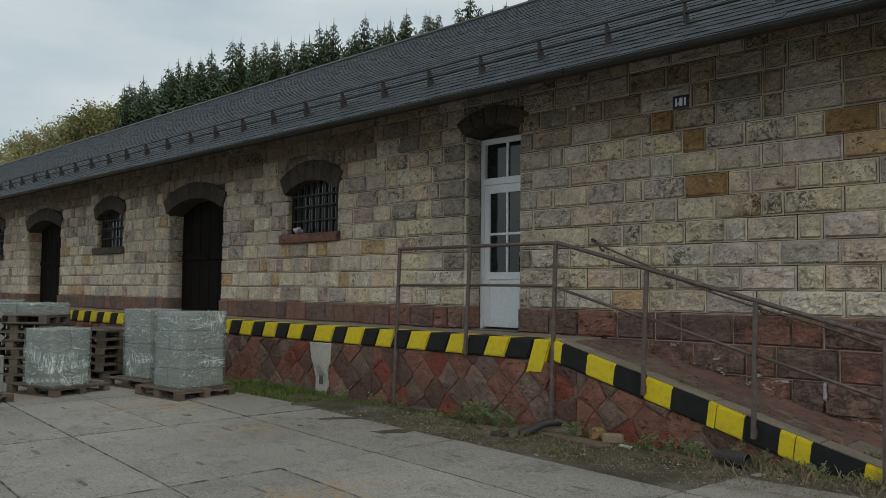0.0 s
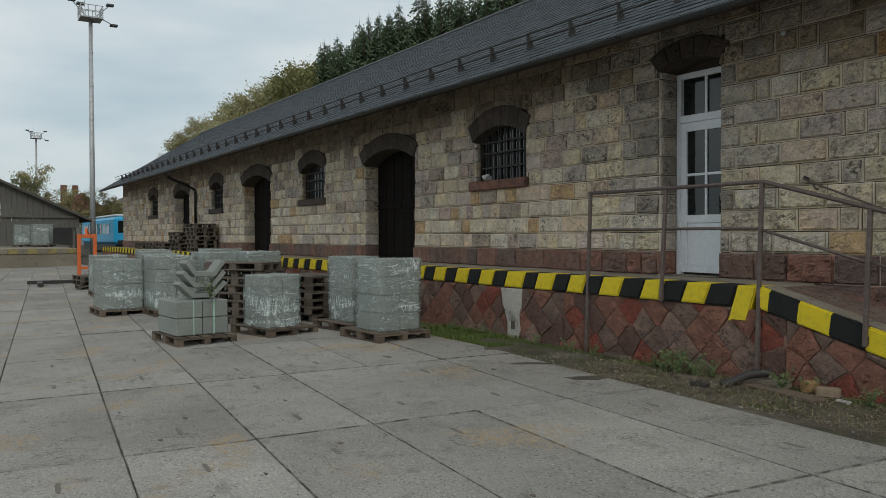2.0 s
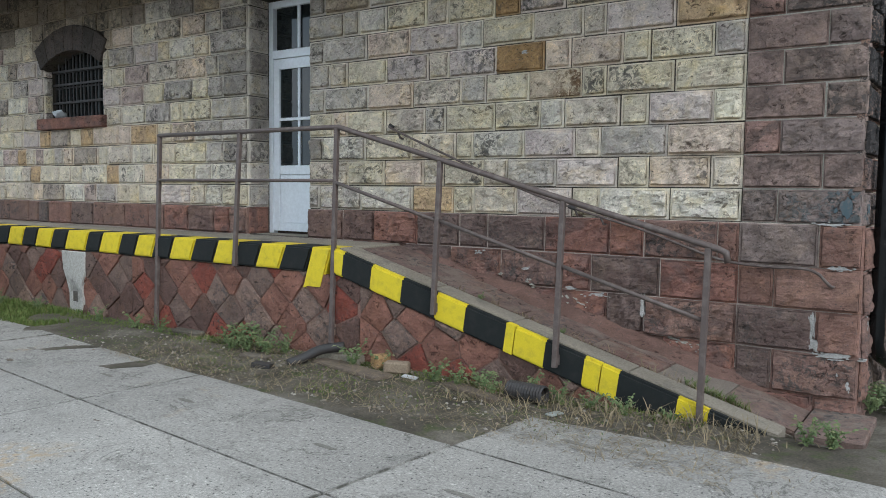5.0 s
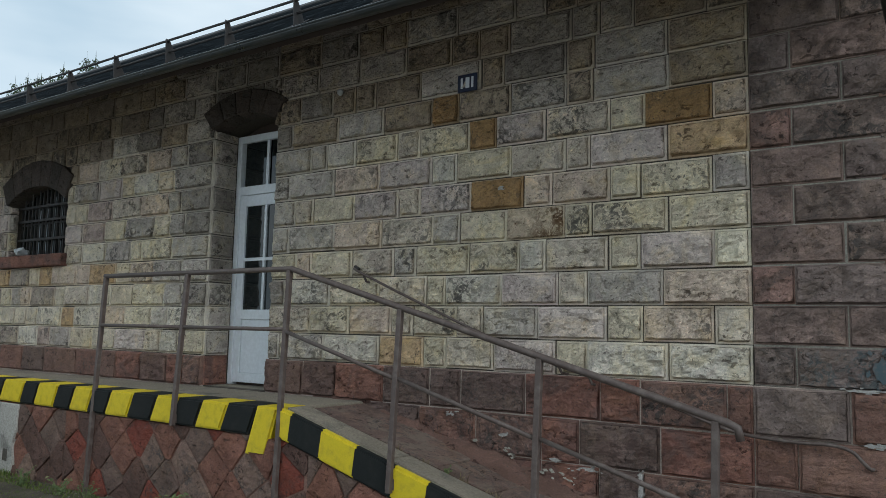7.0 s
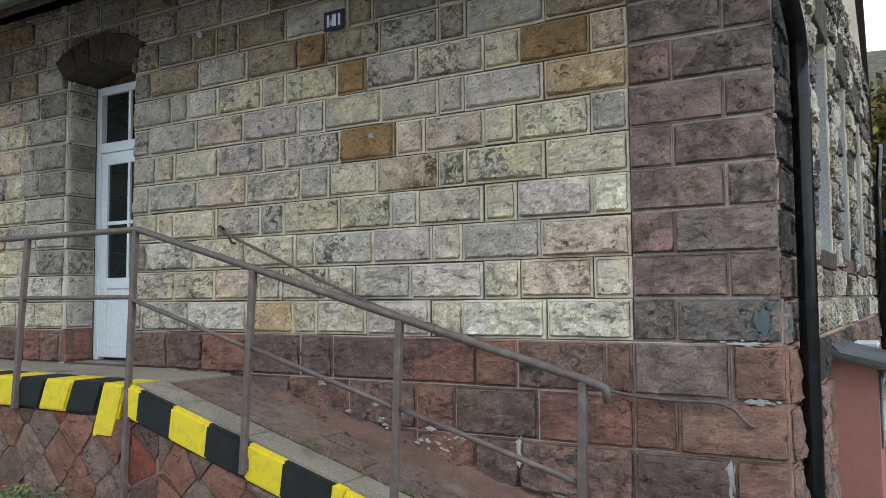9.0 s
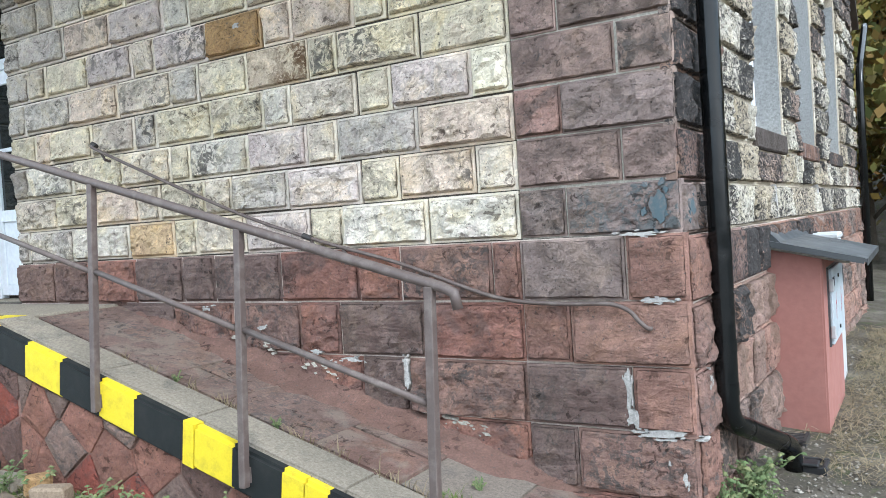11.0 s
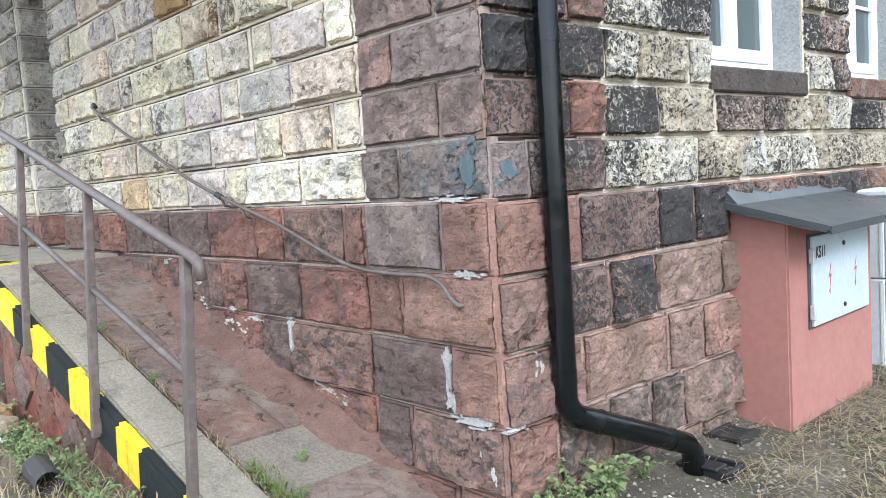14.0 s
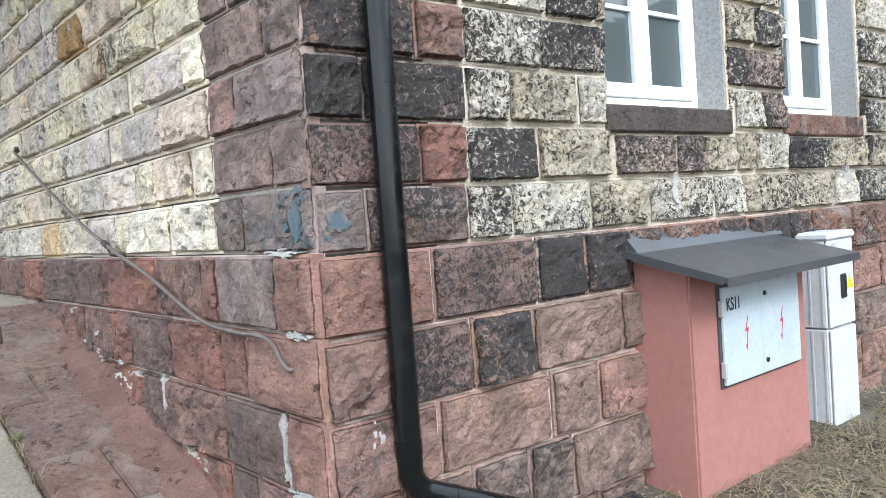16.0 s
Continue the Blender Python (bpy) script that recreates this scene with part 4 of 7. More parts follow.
for i in range(n + 1):
    x = -6.2 + (RAMP_END + 6.2) * i / n
    wob = 0.02 * math.sin(x * 9) + 0.015 * math.sin(x * 23)
    z = deck_z(x)
    wide = min(max((x + 5.6) / 1.6, 0.25), 1.0) * min(max((-1.45 - x) / 1.6, 0.15), 0.62)
    ringa.append([bm.verts.new((x, WALL_Y - 0.44 * wide + wob * 1.6, z - 0.016)), bm.verts.new((x, WALL_Y - 0.25 * wide + wob * 0.8, z + 0.018)), bm.verts.new((x, WALL_Y - 0.03, z + 0.045 + 0.065 * wide + wob * 0.6))])
for p, q in zip(ringa, ringa[1:]):
    for j in range(2):
        bm.faces.new((p[j], q[j], q[j + 1], p[j + 1]))
part("mortar_fillet", bm, M_DUST, ramp, "rough red mortar fillet", smooth=True)
bm = bmesh.new()
crumb_rng = random.Random(29)
for i in range(120):
    x = crumb_rng.uniform(-4.7, -2.3)
    if noise.noise(Vector((x * 3.0, 0, 7.0))) < 0.0:
        continue
    z = deck_z(x) + 0.10 + 0.012 * math.sin(x * 9) + crumb_rng.gauss(0.012, 0.022)
    w, h = crumb_rng.uniform(0.006, 0.032), crumb_rng.uniform(0.003, 0.010)
    prism(bm, [(x - w, z - RAMP_SLOPE * -w), (x - w * 0.2, z - h), (x + w, z - RAMP_SLOPE * w), (x + w * 0.3, z + h)], "y", WALL_Y - 0.062 - crumb_rng.uniform(0, 0.014), WALL_Y - 0.03)
part("mortar_crumbs", bm, M_MORTAR, ramp, "crumbly pale mortar edge")


# ---- rubble base of the platform: fitted polygonal stones ----
def cells_of(x0, x1, z0, z1, step, rng):
    """Cells round jittered seeds on a diagonal grid, clipped to the rectangle."""
    seeds = []
    i = 0
    x = x0 - step
    while x < x1 + step:
        z = z0 - step + (step * 0.5 if i % 2 else 0.0)
        while z < z1 + step:
            seeds.append((x + rng.uniform(-0.11, 0.11) * step, z + rng.uniform(-0.12, 0.12) * step))
            z += step
        x += step * 0.5
        i += 1
    out = []
    for sx, sz in seeds:
        if not (x0 - step * 0.4 < sx < x1 + step * 0.4 and z0 - step * 0.4 < sz < z1 + step * 0.4):
            continue
        poly = [(x0, z0), (x1, z0), (x1, z1), (x0, z1)]
        for tx, tz in seeds:
            dx, dz = tx - sx, tz - sz
            if (dx == 0 and dz == 0) or dx * dx + dz * dz > 9 * step * step:
                continue
            mx, mz = (sx + tx) / 2, (sz + tz) / 2
            nxt = []
            for (ax, az), (bx, bz) in zip(poly, poly[1:] + poly[:1]):
                da, db = (ax - mx) * dx + (az - mz) * dz, (bx - mx) * dx + (bz - mz) * dz
                if da <= 0:
                    nxt.append((ax, az))
                if da * db < 0:
                    t = da / (da - db)
                    nxt.append((ax + (bx - ax) * t, az + (bz - az) * t))
            poly = nxt
            if len(poly) < 3:
                break
        if len(poly) >= 3:
            out.append(poly)
    return out


rubble_rng = random.Random(5)
rubble_base = part("rubble_base", boxes((END_X, RAMP_X0, KERB_Y + 0.040, KERB_Y + 0.074, -0.4, DECK - 0.26)), M_RUBBLE_BED)
tagged(rubble_base, "platform base wall of fitted reddish rubble stones", "wall", kind="structure")
bm = bmesh.new()
prism(bm, [(RAMP_X0, -0.4), (-1.7, -0.4), (-1.7, deck_z(-1.7) - 0.25), (RAMP_X0, DECK - 0.26)], "y", KERB_Y + 0.040, KERB_Y + 0.074)
part("mortar_bed", bm, M_RUBBLE_BED, rubble_base)
far_v, far_f = [], []
for c0 in range(0, 13):  # bays of the platform
    a0, a1 = -1.7 - 3.5 * (c0 + 1), -1.7 - 3.5 * c0
    for poly in cells_of(a0, a1, -0.12, DECK - 0.245, 0.43, rubble_rng):
        cut = []
        for (ax, az), (bx, bz) in zip(poly, poly[1:] + poly[:1]):
            da, db = az - deck_z(ax) + 0.25, bz - deck_z(bx) + 0.25
            if da <= 0:
                cut.append((ax, az))
            if da * db < 0:
                t = da / (da - db)
                cut.append((ax + (bx - ax) * t, az + (bz - az) * t))
        poly = cut
        if len(poly) < 3 or max(p[0] for p in poly) - min(p[0] for p in poly) < 0.06 or max(p[1] for p in poly) - min(p[1] for p in poly) < 0.05:
            continue
        cx = sum(p[0] for p in poly) / len(poly)
        cz = sum(p[1] for p in poly) / len(poly)
        vs = [(cx + (p[0] - cx) * 0.975, KERB_Y + 0.055, cz + (p[1] - cz) * 0.975) for p in poly]
        top_y = KERB_Y + 0.036 - rubble_rng.uniform(0.0, 0.022)
        vs += [(cx + (p[0] - cx) * 0.945, top_y + rubble_rng.uniform(-0.006, 0.004), cz + (p[1] - cz) * 0.945) for p in poly]
        vs += [(cx + (p[0] - cx) * 0.5, top_y - rubble_rng.uniform(0.002, 0.016), cz + (p[1] - cz) * 0.5) for p in poly]
        n = len(poly)
        fs = []
        for lev in (0, n):
            fs += [(lev + i, lev + (i + 1) % n, lev + n + (i + 1) % n, lev + n + i) for i in range(n)]
        fs.append(tuple(range(2 * n, 3 * n)))
        if c0 < 4:
            ob = new("rubble_stone", mesh_of("rubble_stone", vs, fs, M_RUBBLE))
            rough_face(ob.data, [1.0] * len(vs))
            ob.parent = rubble_base
        else:
            k = len(far_v)
            far_v += vs
            far_f += [tuple(k + i for i in f) for f in fs]
ob = new("rubble_stones", mesh_of("rubble_stones", far_v, far_f, M_RUBBLE_FAR))
rough_face(ob.data, [1.0] * len(far_v))
ob.parent = rubble_base
ob["kind"] = "stuff"
bm = bmesh.new()
prism(bm, [(-10.00, 0.02), (-9.74, 0.0), (-9.70, 0.22), (-9.73, 0.40), (-9.66, 0.55), (-9.64, 0.83), (-10.16, 0.83), (-10.13, 0.60), (-10.04, 0.46), (-9.98, 0.30)], "y", KERB_Y - 0.004, KERB_Y + 0.045)
bmesh.ops.bevel(bm, geom=bm.edges[:], offset=0.008, segments=1, affect="EDGES")
# thin dark plate on the patch, in place of a shaded hole
part("patch_hole", boxes((-9.90, -9.80, KERB_Y - 0.007, KERB_Y - 0.005, 0.20, 0.33)), M_JOINT, rubble_base)
part("cement_patch", bm, M_PATCH, rubble_base, "pale cement repair patch")

# ---- railing ----
POSTS = [-8.19, -6.86, -5.52, -4.34, -3.18, -2.06]
RAIL_TOP = 2.225
railing = thing("railing", "brown painted steel handrail with a mid rail along platform and ramp", "railing")


def rail_z(x):
    return RAIL_TOP if x < RAMP_X0 else RAIL_TOP - 0.275 * (x - RAMP_X0)


LEAN = 0.085
FEET = [0.0, 0.84, 0.0, 0.58, 0.28, -0.02]
for x, z in zip(POSTS, FEET):
    bm = boxes((x - 0.021, x + 0.021, KERB_Y - 0.045, KERB_Y - 0.003, z, rail_z(x) - 0.012), bevel=0.004)
    for v in bm.verts:  # the posts lean in towards the ramp
        v.co.y += LEAN * (v.co.z - z) / (rail_z(x) - z)
    part("post", bm, M_RAIL, railing)
    if z > 0.1:
        part("fixing", boxes((x - 0.03, x + 0.03, KERB_Y - 0.003, KERB_Y + 0.002, z + 0.02, z + 0.10)), M_RAIL, railing)
RY = KERB_Y - 0.024 + LEAN
bm = tube(bmesh.new(), [(POSTS[0] - 0.02, RY, RAIL_TOP), (RAMP_X0, RY, RAIL_TOP), (-2.0, RY, rail_z(-2.0)), (-1.94, RY, rail_z(-1.98) - 0.02), (-1.925, RY, rail_z(-1.98) - 0.09)], 0.024, 10)
part("handrail", bm, M_RAIL, railing, smooth=True)
bm = bmesh.new()
for a, b in zip(POSTS, POSTS[1:]):
    d = Vector((b - a, 0, rail_z(b) - rail_z(a)))
    drop = 0.50 if a < -5.6 else 0.52
    tube(bm, [(a + 0.02, RY - 0.03, rail_z(a) - drop), (b - 0.02, RY - 0.03, rail_z(b) - drop)], 0.017, 8)
part("mid_rail", bm, M_RAIL, railing, smooth=True)
bm = tube(bmesh.new(), curve_through([(-5.58, 8.66, 2.30), (-5.50, 8.64, 2.245), (-4.19, 8.65, 1.72), (-3.51, 8.65, 1.50), (-2.84, 8.65, 1.32), (-2.24, 8.66, 1.12), (-1.86, 8.66, 1.08), (-1.61, 8.66, 1.08), (-1.50, 8.66, 1.05), (-1.44, 8.66, 0.99), (-1.40, 8.67, 0.955), (-1.385, 8.70, 0.965)]), 0.0115, 8)
wall_rail = part("wall_handrail", bm, M_RAIL, None, smooth=True)
tagged(wall_rail, "thin bent iron handrail bar fixed to the stone wall", "handrail")
for a, b in (((-3.56, 8.65, 1.516), (-3.49, 8.65, 1.493)), ((-5.62, 8.662, 2.318), (-5.57, 8.658, 2.292))):
    part("coupling", tube(bmesh.new(), [a, b], 0.019, 8), M_IRON, wall_rail, "dark iron coupling")
for x, z in ((-5.5, 2.24), (-3.5, 1.50), (-3.25, 1.43)):
    part("bracket", tube(bmesh.new(), [(x, 8.65, z - 0.01), (x + 0.02, 8.66, z - 0.06), (x + 0.03, 8.745, z - 0.075)], 0.011, 6), M_RAIL, wall_rail)

# ---- roof ----
roof = thing("roof", "long pitched roof covered in dark grey slates", "roof", kind="structure")
VERGE = GABLE_X + 0.28
bm = bmesh.new()
for s in (1, -1):
    def fold(y):
        return y if s > 0 else 2 * RIDGE_Y - y
    prism(bm, [(fold(EAVE_Y + 0.05), EAVE_Z - 0.06), (fold(RIDGE_Y), RIDGE_Z - 0.13), (fold(RIDGE_Y), RIDGE_Z - 0.03), (fold(EAVE_Y + 0.05), EAVE_Z - 0.005)], "x", END_X - 0.35, VERGE)
part("roof_boards", bm, M_SOFFIT, roof, "dark boarded soffit")
slope = Vector((0, 1, PITCH)).normalized()
up = Vector((0, -PITCH, 1)).normalized()
SLATE_ROW, SLATE_W = 0.185, 0.26
far_v, far_f = [], []
rows_n = int((RIDGE_Y - EAVE_Y) / slope.y / SLATE_ROW)
slate_me = mesh_of("slate", [(-SLATE_W / 2 + 0.003, -0.02, 0.0), (SLATE_W / 2 - 0.003, -0.02, 0.0), (SLATE_W / 2 - 0.003, 0.20, 0.0), (-SLATE_W / 2 + 0.003, 0.20, 0.0),
                             (-SLATE_W / 2 + 0.003, -0.02, 0.014), (SLATE_W / 2 - 0.003, -0.02, 0.014), (SLATE_W / 2 - 0.003, 0.20, 0.004), (-SLATE_W / 2 + 0.003, 0.20, 0.004)],
                   [(4, 5, 6, 7), (0, 1, 5, 4), (1, 2, 6, 5), (2, 3, 7, 6), (3, 0, 4, 7)], M_SLATE)
slate_rng = random.Random(3)
for r in range(rows_n + 1):
    base = Vector((0, EAVE_Y - 0.02, EAVE_Z - 0.025)) + slope * (r * SLATE_ROW)
    x = VERGE + 0.02 - (SLATE_W / 2 if r % 2 else 0)
    while x > END_X - 0.35:
        tilt = slate_rng.uniform(0.0, 0.006)
        c = base + up * (0.012 + tilt) + Vector((x - SLATE_W / 2, 0, 0))
        m = Matrix(((1, 0, 0, c.x), (0, slope.y, up.y, c.y), (0, slope.z, up.z, c.z), (0, 0, 0, 1)))
        if r < 14 and x > -6.6:
            ob = new("slate", slate_me)
            ob.parent, ob.matrix_basis = roof, m
        else:
            k = len(far_v)
            far_v += [m @ v.co for v in slate_me.vertices]
            far_f += [tuple(k + i for i in p.vertices) for p in slate_me.polygons]
        x -= SLATE_W
ob = new("slates", mesh_of("slates", far_v, far_f, M_SLATE_FAR))
ob.parent = roof
ob["kind"] = "stuff"
bm = bmesh.new()
prism(bm, [(RIDGE_Y, RIDGE_Z - 0.02), (2 * RIDGE_Y - EAVE_Y, EAVE_Z - 0.02), (2 * RIDGE_Y - EAVE_Y, EAVE_Z + 0.02), (RIDGE_Y, RIDGE_Z + 0.02)], "x", END_X - 0.35, VERGE)
part("rear_slope", bm, M_SLATE_FAR, roof)
part("ridge_cap", tube(bmesh.new(), [(END_X - 0.36, RIDGE_Y, RIDGE_Z + 0.015), (VERGE + 0.01, RIDGE_Y, RIDGE_Z + 0.015)], 0.06, 8), M_SHEET, roof)
part("verge_board", boxes((VERGE - 0.005, VERGE + 0.02, -0.02, (RIDGE_Y - EAVE_Y) / slope.y, -0.2, 0.03), turn=Matrix.Translation((0, EAVE_Y, EAVE_Z)) @ Matrix.Rotation(math.atan(PITCH), 4, "X")), M_SOFFIT, roof)
gutter = thing("gutter", "dark painted half-round eaves gutter under the slates", "gutter", kind="structure")
bm = bmesh.new()
prof = [(EAVE_Y - 0.045 + 0.055 * math.cos(a), EAVE_Z - 0.005 + 0.050 * math.sin(a)) for a in [math.pi + math.pi * i / 8 for i in range(9)]]
prof = prof + [(y * 0.92 + (EAVE_Y - 0.045) * 0.08, z + 0.006) for y, z in prof[::-1]]
prism(bm, prof, "x", END_X - 0.35, VERGE)
part("channel", bm, M_GUTTER, gutter)
part("bead", tube(bmesh.new(), [(END_X - 0.35, EAVE_Y - 0.101, EAVE_Z - 0.004), (VERGE, EAVE_Y - 0.101, EAVE_Z - 0.004)], 0.009, 6), M_GUTTER, gutter)

guard = thing("snow_guard", "two-bar metal snow guard on black brackets along the eaves", "snow guard")
GY = 8.36
gz = roof_z(GY)
for dz, dy in ((0.15, 0.02), (0.27, -0.01)):
    part("bar", tube(bmesh.new(), [(END_X - 0.1, GY + dy, gz + dz), (VERGE - 0.15, GY + dy, gz + dz)], 0.014, 6), M_IRON, guard)
for i in range(44):
    x = -1.14 - 1.02 * i
    bm = bmesh.new()
    prism(bm, [(GY + 0.12, roof_z(GY + 0.12) + 0.018), (GY - 0.02, gz - 0.01), (GY - 0.03, gz + 0.29), (GY + 0.02, gz + 0.285)], "x", x - 0.006, x + 0.006)
    box(bm, x - 0.028, x + 0.028, 0.02, 0.32, 0.012, 0.022, turn=Matrix.Translation((0, GY - 0.06, roof_z(GY - 0.06))) @ Matrix.Rotation(math.atan(PITCH), 4, "X"))
    part("bracket", bm, M_IRON, guard)

# ---- ground ----
def ground_sheet():
    xs = sorted(set([-400, -250, -150, -100, -75, -60] + [-50 + 2.0 * i for i in range(18)] + [-14 + 0.4 * i for i in range(50)] + [8, 12, 20, 40, 80, 160, 400]))
    ys = sorted(set([-400, -200, -100, -50, -25, -12, -6] + [-4 + 0.4 * i for i in range(50)] + [18, 22, 28, 35, 42, 50, 60, 75, 90, 110, 130, 160, 220, 400]))
    vs = []
    for y in ys:
        for x in xs:
            fine = -14 <= x <= 6 and 5.5 <= y <= 14
            bump = (noise.noise(Vector((x * 1.7, y * 1.7, 0))) * 0.025 if fine else 0.0)
            on_yard = y < 6.2 or (y < 7.8 and -3.7 < x < 0.0)
            foot = -0.09 if -2.7 < x < -1.0 and 7.65 < y < 8.9 else 0.0
            vs.append((x, y, ground_z(x, y) + foot + (0.002 if on_yard else bump)))
    n = len(xs)
    fs = [(j * n + i, j * n + i + 1, (j + 1) * n + i + 1, (j + 1) * n + i) for j in range(len(ys) - 1) for i in range(n - 1)]
    ob = new("ground", mesh_of("ground", vs, fs, M_SOIL, smooth=True))
    return tagged(ob, "bare yard soil with gravel, weeds and straw rising to a far slope", "ground", kind="structure")


ground = ground_sheet()
yard = thing("pavement", "yard paved with worn grey concrete slabs and open joints", "pavement", kind="structure")


def rim(me):
    """Marks the dirty rim of each slab (1) against its field (0); sixteen points a slab."""
    me.attributes.new("rim", "FLOAT", "POINT").data.foreach_set("value", [0.0 if k % 16 > 11 else 1.0 for k in range(len(me.vertices))])


slab_rng = random.Random(2)
# the slab grid stands a little out of square
TURN_YARD = Matrix(((math.cos(radians(5.6)), math.sin(radians(8.0)), 0, 0), (-math.sin(radians(5.6)), math.cos(radians(8.0)), 0, 0), (0, 0, 1, 0), (0, 0, 0, 1)))
SLAB_X, SLAB_Y = 2.79, 1.03
ORIGIN = Vector((-3.48, 4.20, 0))
far_v, far_f = [], []
for i in range(-24, 6):
    for j in range(-22, 5):
        a, b = i * SLAB_X, j * SLAB_Y
        corners = []
        lift = slab_rng.uniform(-0.004, 0.004)
        inset = slab_rng.uniform(0.0035, 0.0075)
        for u, v in ((a + inset, b + inset), (a + SLAB_X - inset, b + inset), (a + SLAB_X - inset, b + SLAB_Y - inset), (a + inset, b + SLAB_Y - inset)):
            p = ORIGIN + TURN_YARD @ Vector((u, v, 0))
            corners.append(Vector((p.x, p.y, ground_z(p.x, min(p.y, 6.4)) + 0.012 + lift + slab_rng.uniform(-0.0015, 0.0015))))
        mid = sum(corners, Vector()) / 4
        if (mid.y > 6.5 and -30 < mid.x < -3.0) or mid.y > 7.25 or (mid.x > -0.3 and mid.y > 6.0):
            continue
        ch = 0.005
        vs = [Vector((*(c.xy + (mid.xy - c.xy).normalized() * ch), c.z)) for c in corners] + [c - Vector((0, 0, 0.010)) for c in corners] + [c - Vector((0, 0, 0.07)) for c in corners]
        inner = [c + (mid - c) * 0.0 + Vector((*((mid.xy - c.xy).normalized() * 0.026), 0)) for c in corners]
        vs = vs + inner
        fs = [(12, 13, 14, 15)] + [(k, (k + 1) % 4, 12 + (k + 1) % 4, 12 + k) for k in range(4)] + [(4 + k, 4 + (k + 1) % 4, (k + 1) % 4, k) for k in range(4)] + [(8 + k, 8 + (k + 1) % 4, 4 + (k + 1) % 4, 4 + k) for k in range(4)]
        if -13 < mid.x < 3 and mid.y > -1:
            ob = new("slab", mesh_of("slab", vs, fs, M_SLAB))
            rim(ob.data)
            ob.parent = yard
            along, across = (corners[1] - corners[0]) / 2, (corners[3] - corners[0]) / 2
            for su in (-0.56, 0.56):
                if slab_rng.random() < 0.3:
                    continue
                c = mid + along * (su + slab_rng.uniform(-0.04, 0.04)) + across * slab_rng.uniform(-0.12, 0.12) + Vector((0, 0, 0.003))
                a, b = along.normalized() * slab_rng.uniform(0.09, 0.15), across.normalized() * slab_rng.uniform(0.018, 0.028)
                pts = [c - a - b * 0.6, c - a * 0.4 - b, c + a * 0.7 - b * 0.8, c + a + b * 0.4, c + a * 0.2 + b, c - a * 0.8 + b * 0.7]
                slot = new("lifting_slot", mesh_of("lifting_slot", pts + [p - Vector((0, 0, 0.02)) for p in pts], [(0, 1, 2, 3, 4, 5)] + [((k + 1) % 6, k, 6 + k, 6 + (k + 1) % 6) for k in range(6)], M_SLOT))
                slot.parent = ob
        else:
            k = len(far_v)
            far_v += vs
            far_f += [tuple(k + q for q in f) for f in fs]
ob = new("slabs", mesh_of("slabs", far_v, far_f, M_SLAB_FAR))
rim(ob.data)
ob.parent = yard
ob["kind"] = "stuff"

# ---- white entrance door ----
def glazed_bar(rows, material, parent, name, bevel=0.004, label=""):
    return part(name, boxes(*rows, bevel=bevel), material, parent, label)


DOOR_Y = WALL_Y + 0.325
door_1 = thing("door_1", "white plastic entrance door with glazed upper half and transom light", "door", kind="structure")
x0, x1, zb, zt = -7.855, -6.855, DECK + 0.005, 3.92
glazed_bar([(x0, x0 + 0.07, DOOR_Y, DOOR_Y + 0.08, zb, zt), (x1 - 0.07, x1, DOOR_Y, DOOR_Y + 0.08, zb, zt), (x0 + 0.071, x1 - 0.071, DOOR_Y, DOOR_Y + 0.08, zt - 0.08, zt),
            (x0 + 0.071, x1 - 0.071, DOOR_Y, DOOR_Y + 0.08, 3.23, 3.33)], M_WHITE, door_1, "door_frame")
leaf = glazed_bar([(x0 + 0.074, x0 + 0.17, DOOR_Y + 0.012, DOOR_Y + 0.07, zb + 0.03, 3.225), (x1 - 0.17, x1 - 0.074, DOOR_Y + 0.012, DOOR_Y + 0.07, zb + 0.03, 3.225),
                   (x0 + 0.171, x1 - 0.171, DOOR_Y + 0.012, DOOR_Y + 0.07, 3.10, 3.225), (x0 + 0.171, x1 - 0.171, DOOR_Y + 0.012, DOOR_Y + 0.07, 1.82, 1.93),
                   (x0 + 0.171, x1 - 0.171, DOOR_Y + 0.012, DOOR_Y + 0.07, zb + 0.03, zb + 0.13)], M_WHITE, door_1, "door_leaf")
part("lower_panel", boxes((x0 + 0.172, x1 - 0.172, DOOR_Y + 0.03, DOOR_Y + 0.055, zb + 0.131, 1.819), bevel=0.006), M_WHITE, leaf)
mid = (x0 + x1) / 2
part("muntin", boxes((mid - 0.018, mid + 0.018, DOOR_Y + 0.014, DOOR_Y + 0.06, 1.931, 3.099), bevel=0.003), M_WHITE, leaf)
for a, b in ((x0 + 0.171, mid - 0.019), (mid + 0.019, x1 - 0.171)):
    part("muntin", boxes((a, b, DOOR_Y + 0.016, DOOR_Y + 0.058, 2.475, 2.511), bevel=0.003), M_WHITE, leaf)
    for z0, z1 in ((1.93, 2.476), (2.51, 3.10)):
        part("pane", boxes((a, b, DOOR_Y + 0.038, DOOR_Y + 0.046, z0, z1)), M_GLASS, leaf)
    part("transom_pane", boxes((a - 0.06, b + 0.06, DOOR_Y + 0.038, DOOR_Y + 0.046, 3.331, zt - 0.081)), M_GLASS, door_1)
part("transom_muntin", boxes((mid - 0.02, mid + 0.02, DOOR_Y + 0.012, DOOR_Y + 0.07, 3.332, zt - 0.082), bevel=0.003), M_WHITE, door_1)
part("handle", tube(bmesh.new(), curve_through([(x1 - 0.12, DOOR_Y + 0.012, 2.05), (x1 - 0.12, DOOR_Y - 0.045, 2.05), (x1 - 0.15, DOOR_Y - 0.05, 2.05), (x1 - 0.25, DOOR_Y - 0.05, 2.05)], 4), 0.010, 8), M_SHEET, leaf, "grey lever handle", smooth=True)
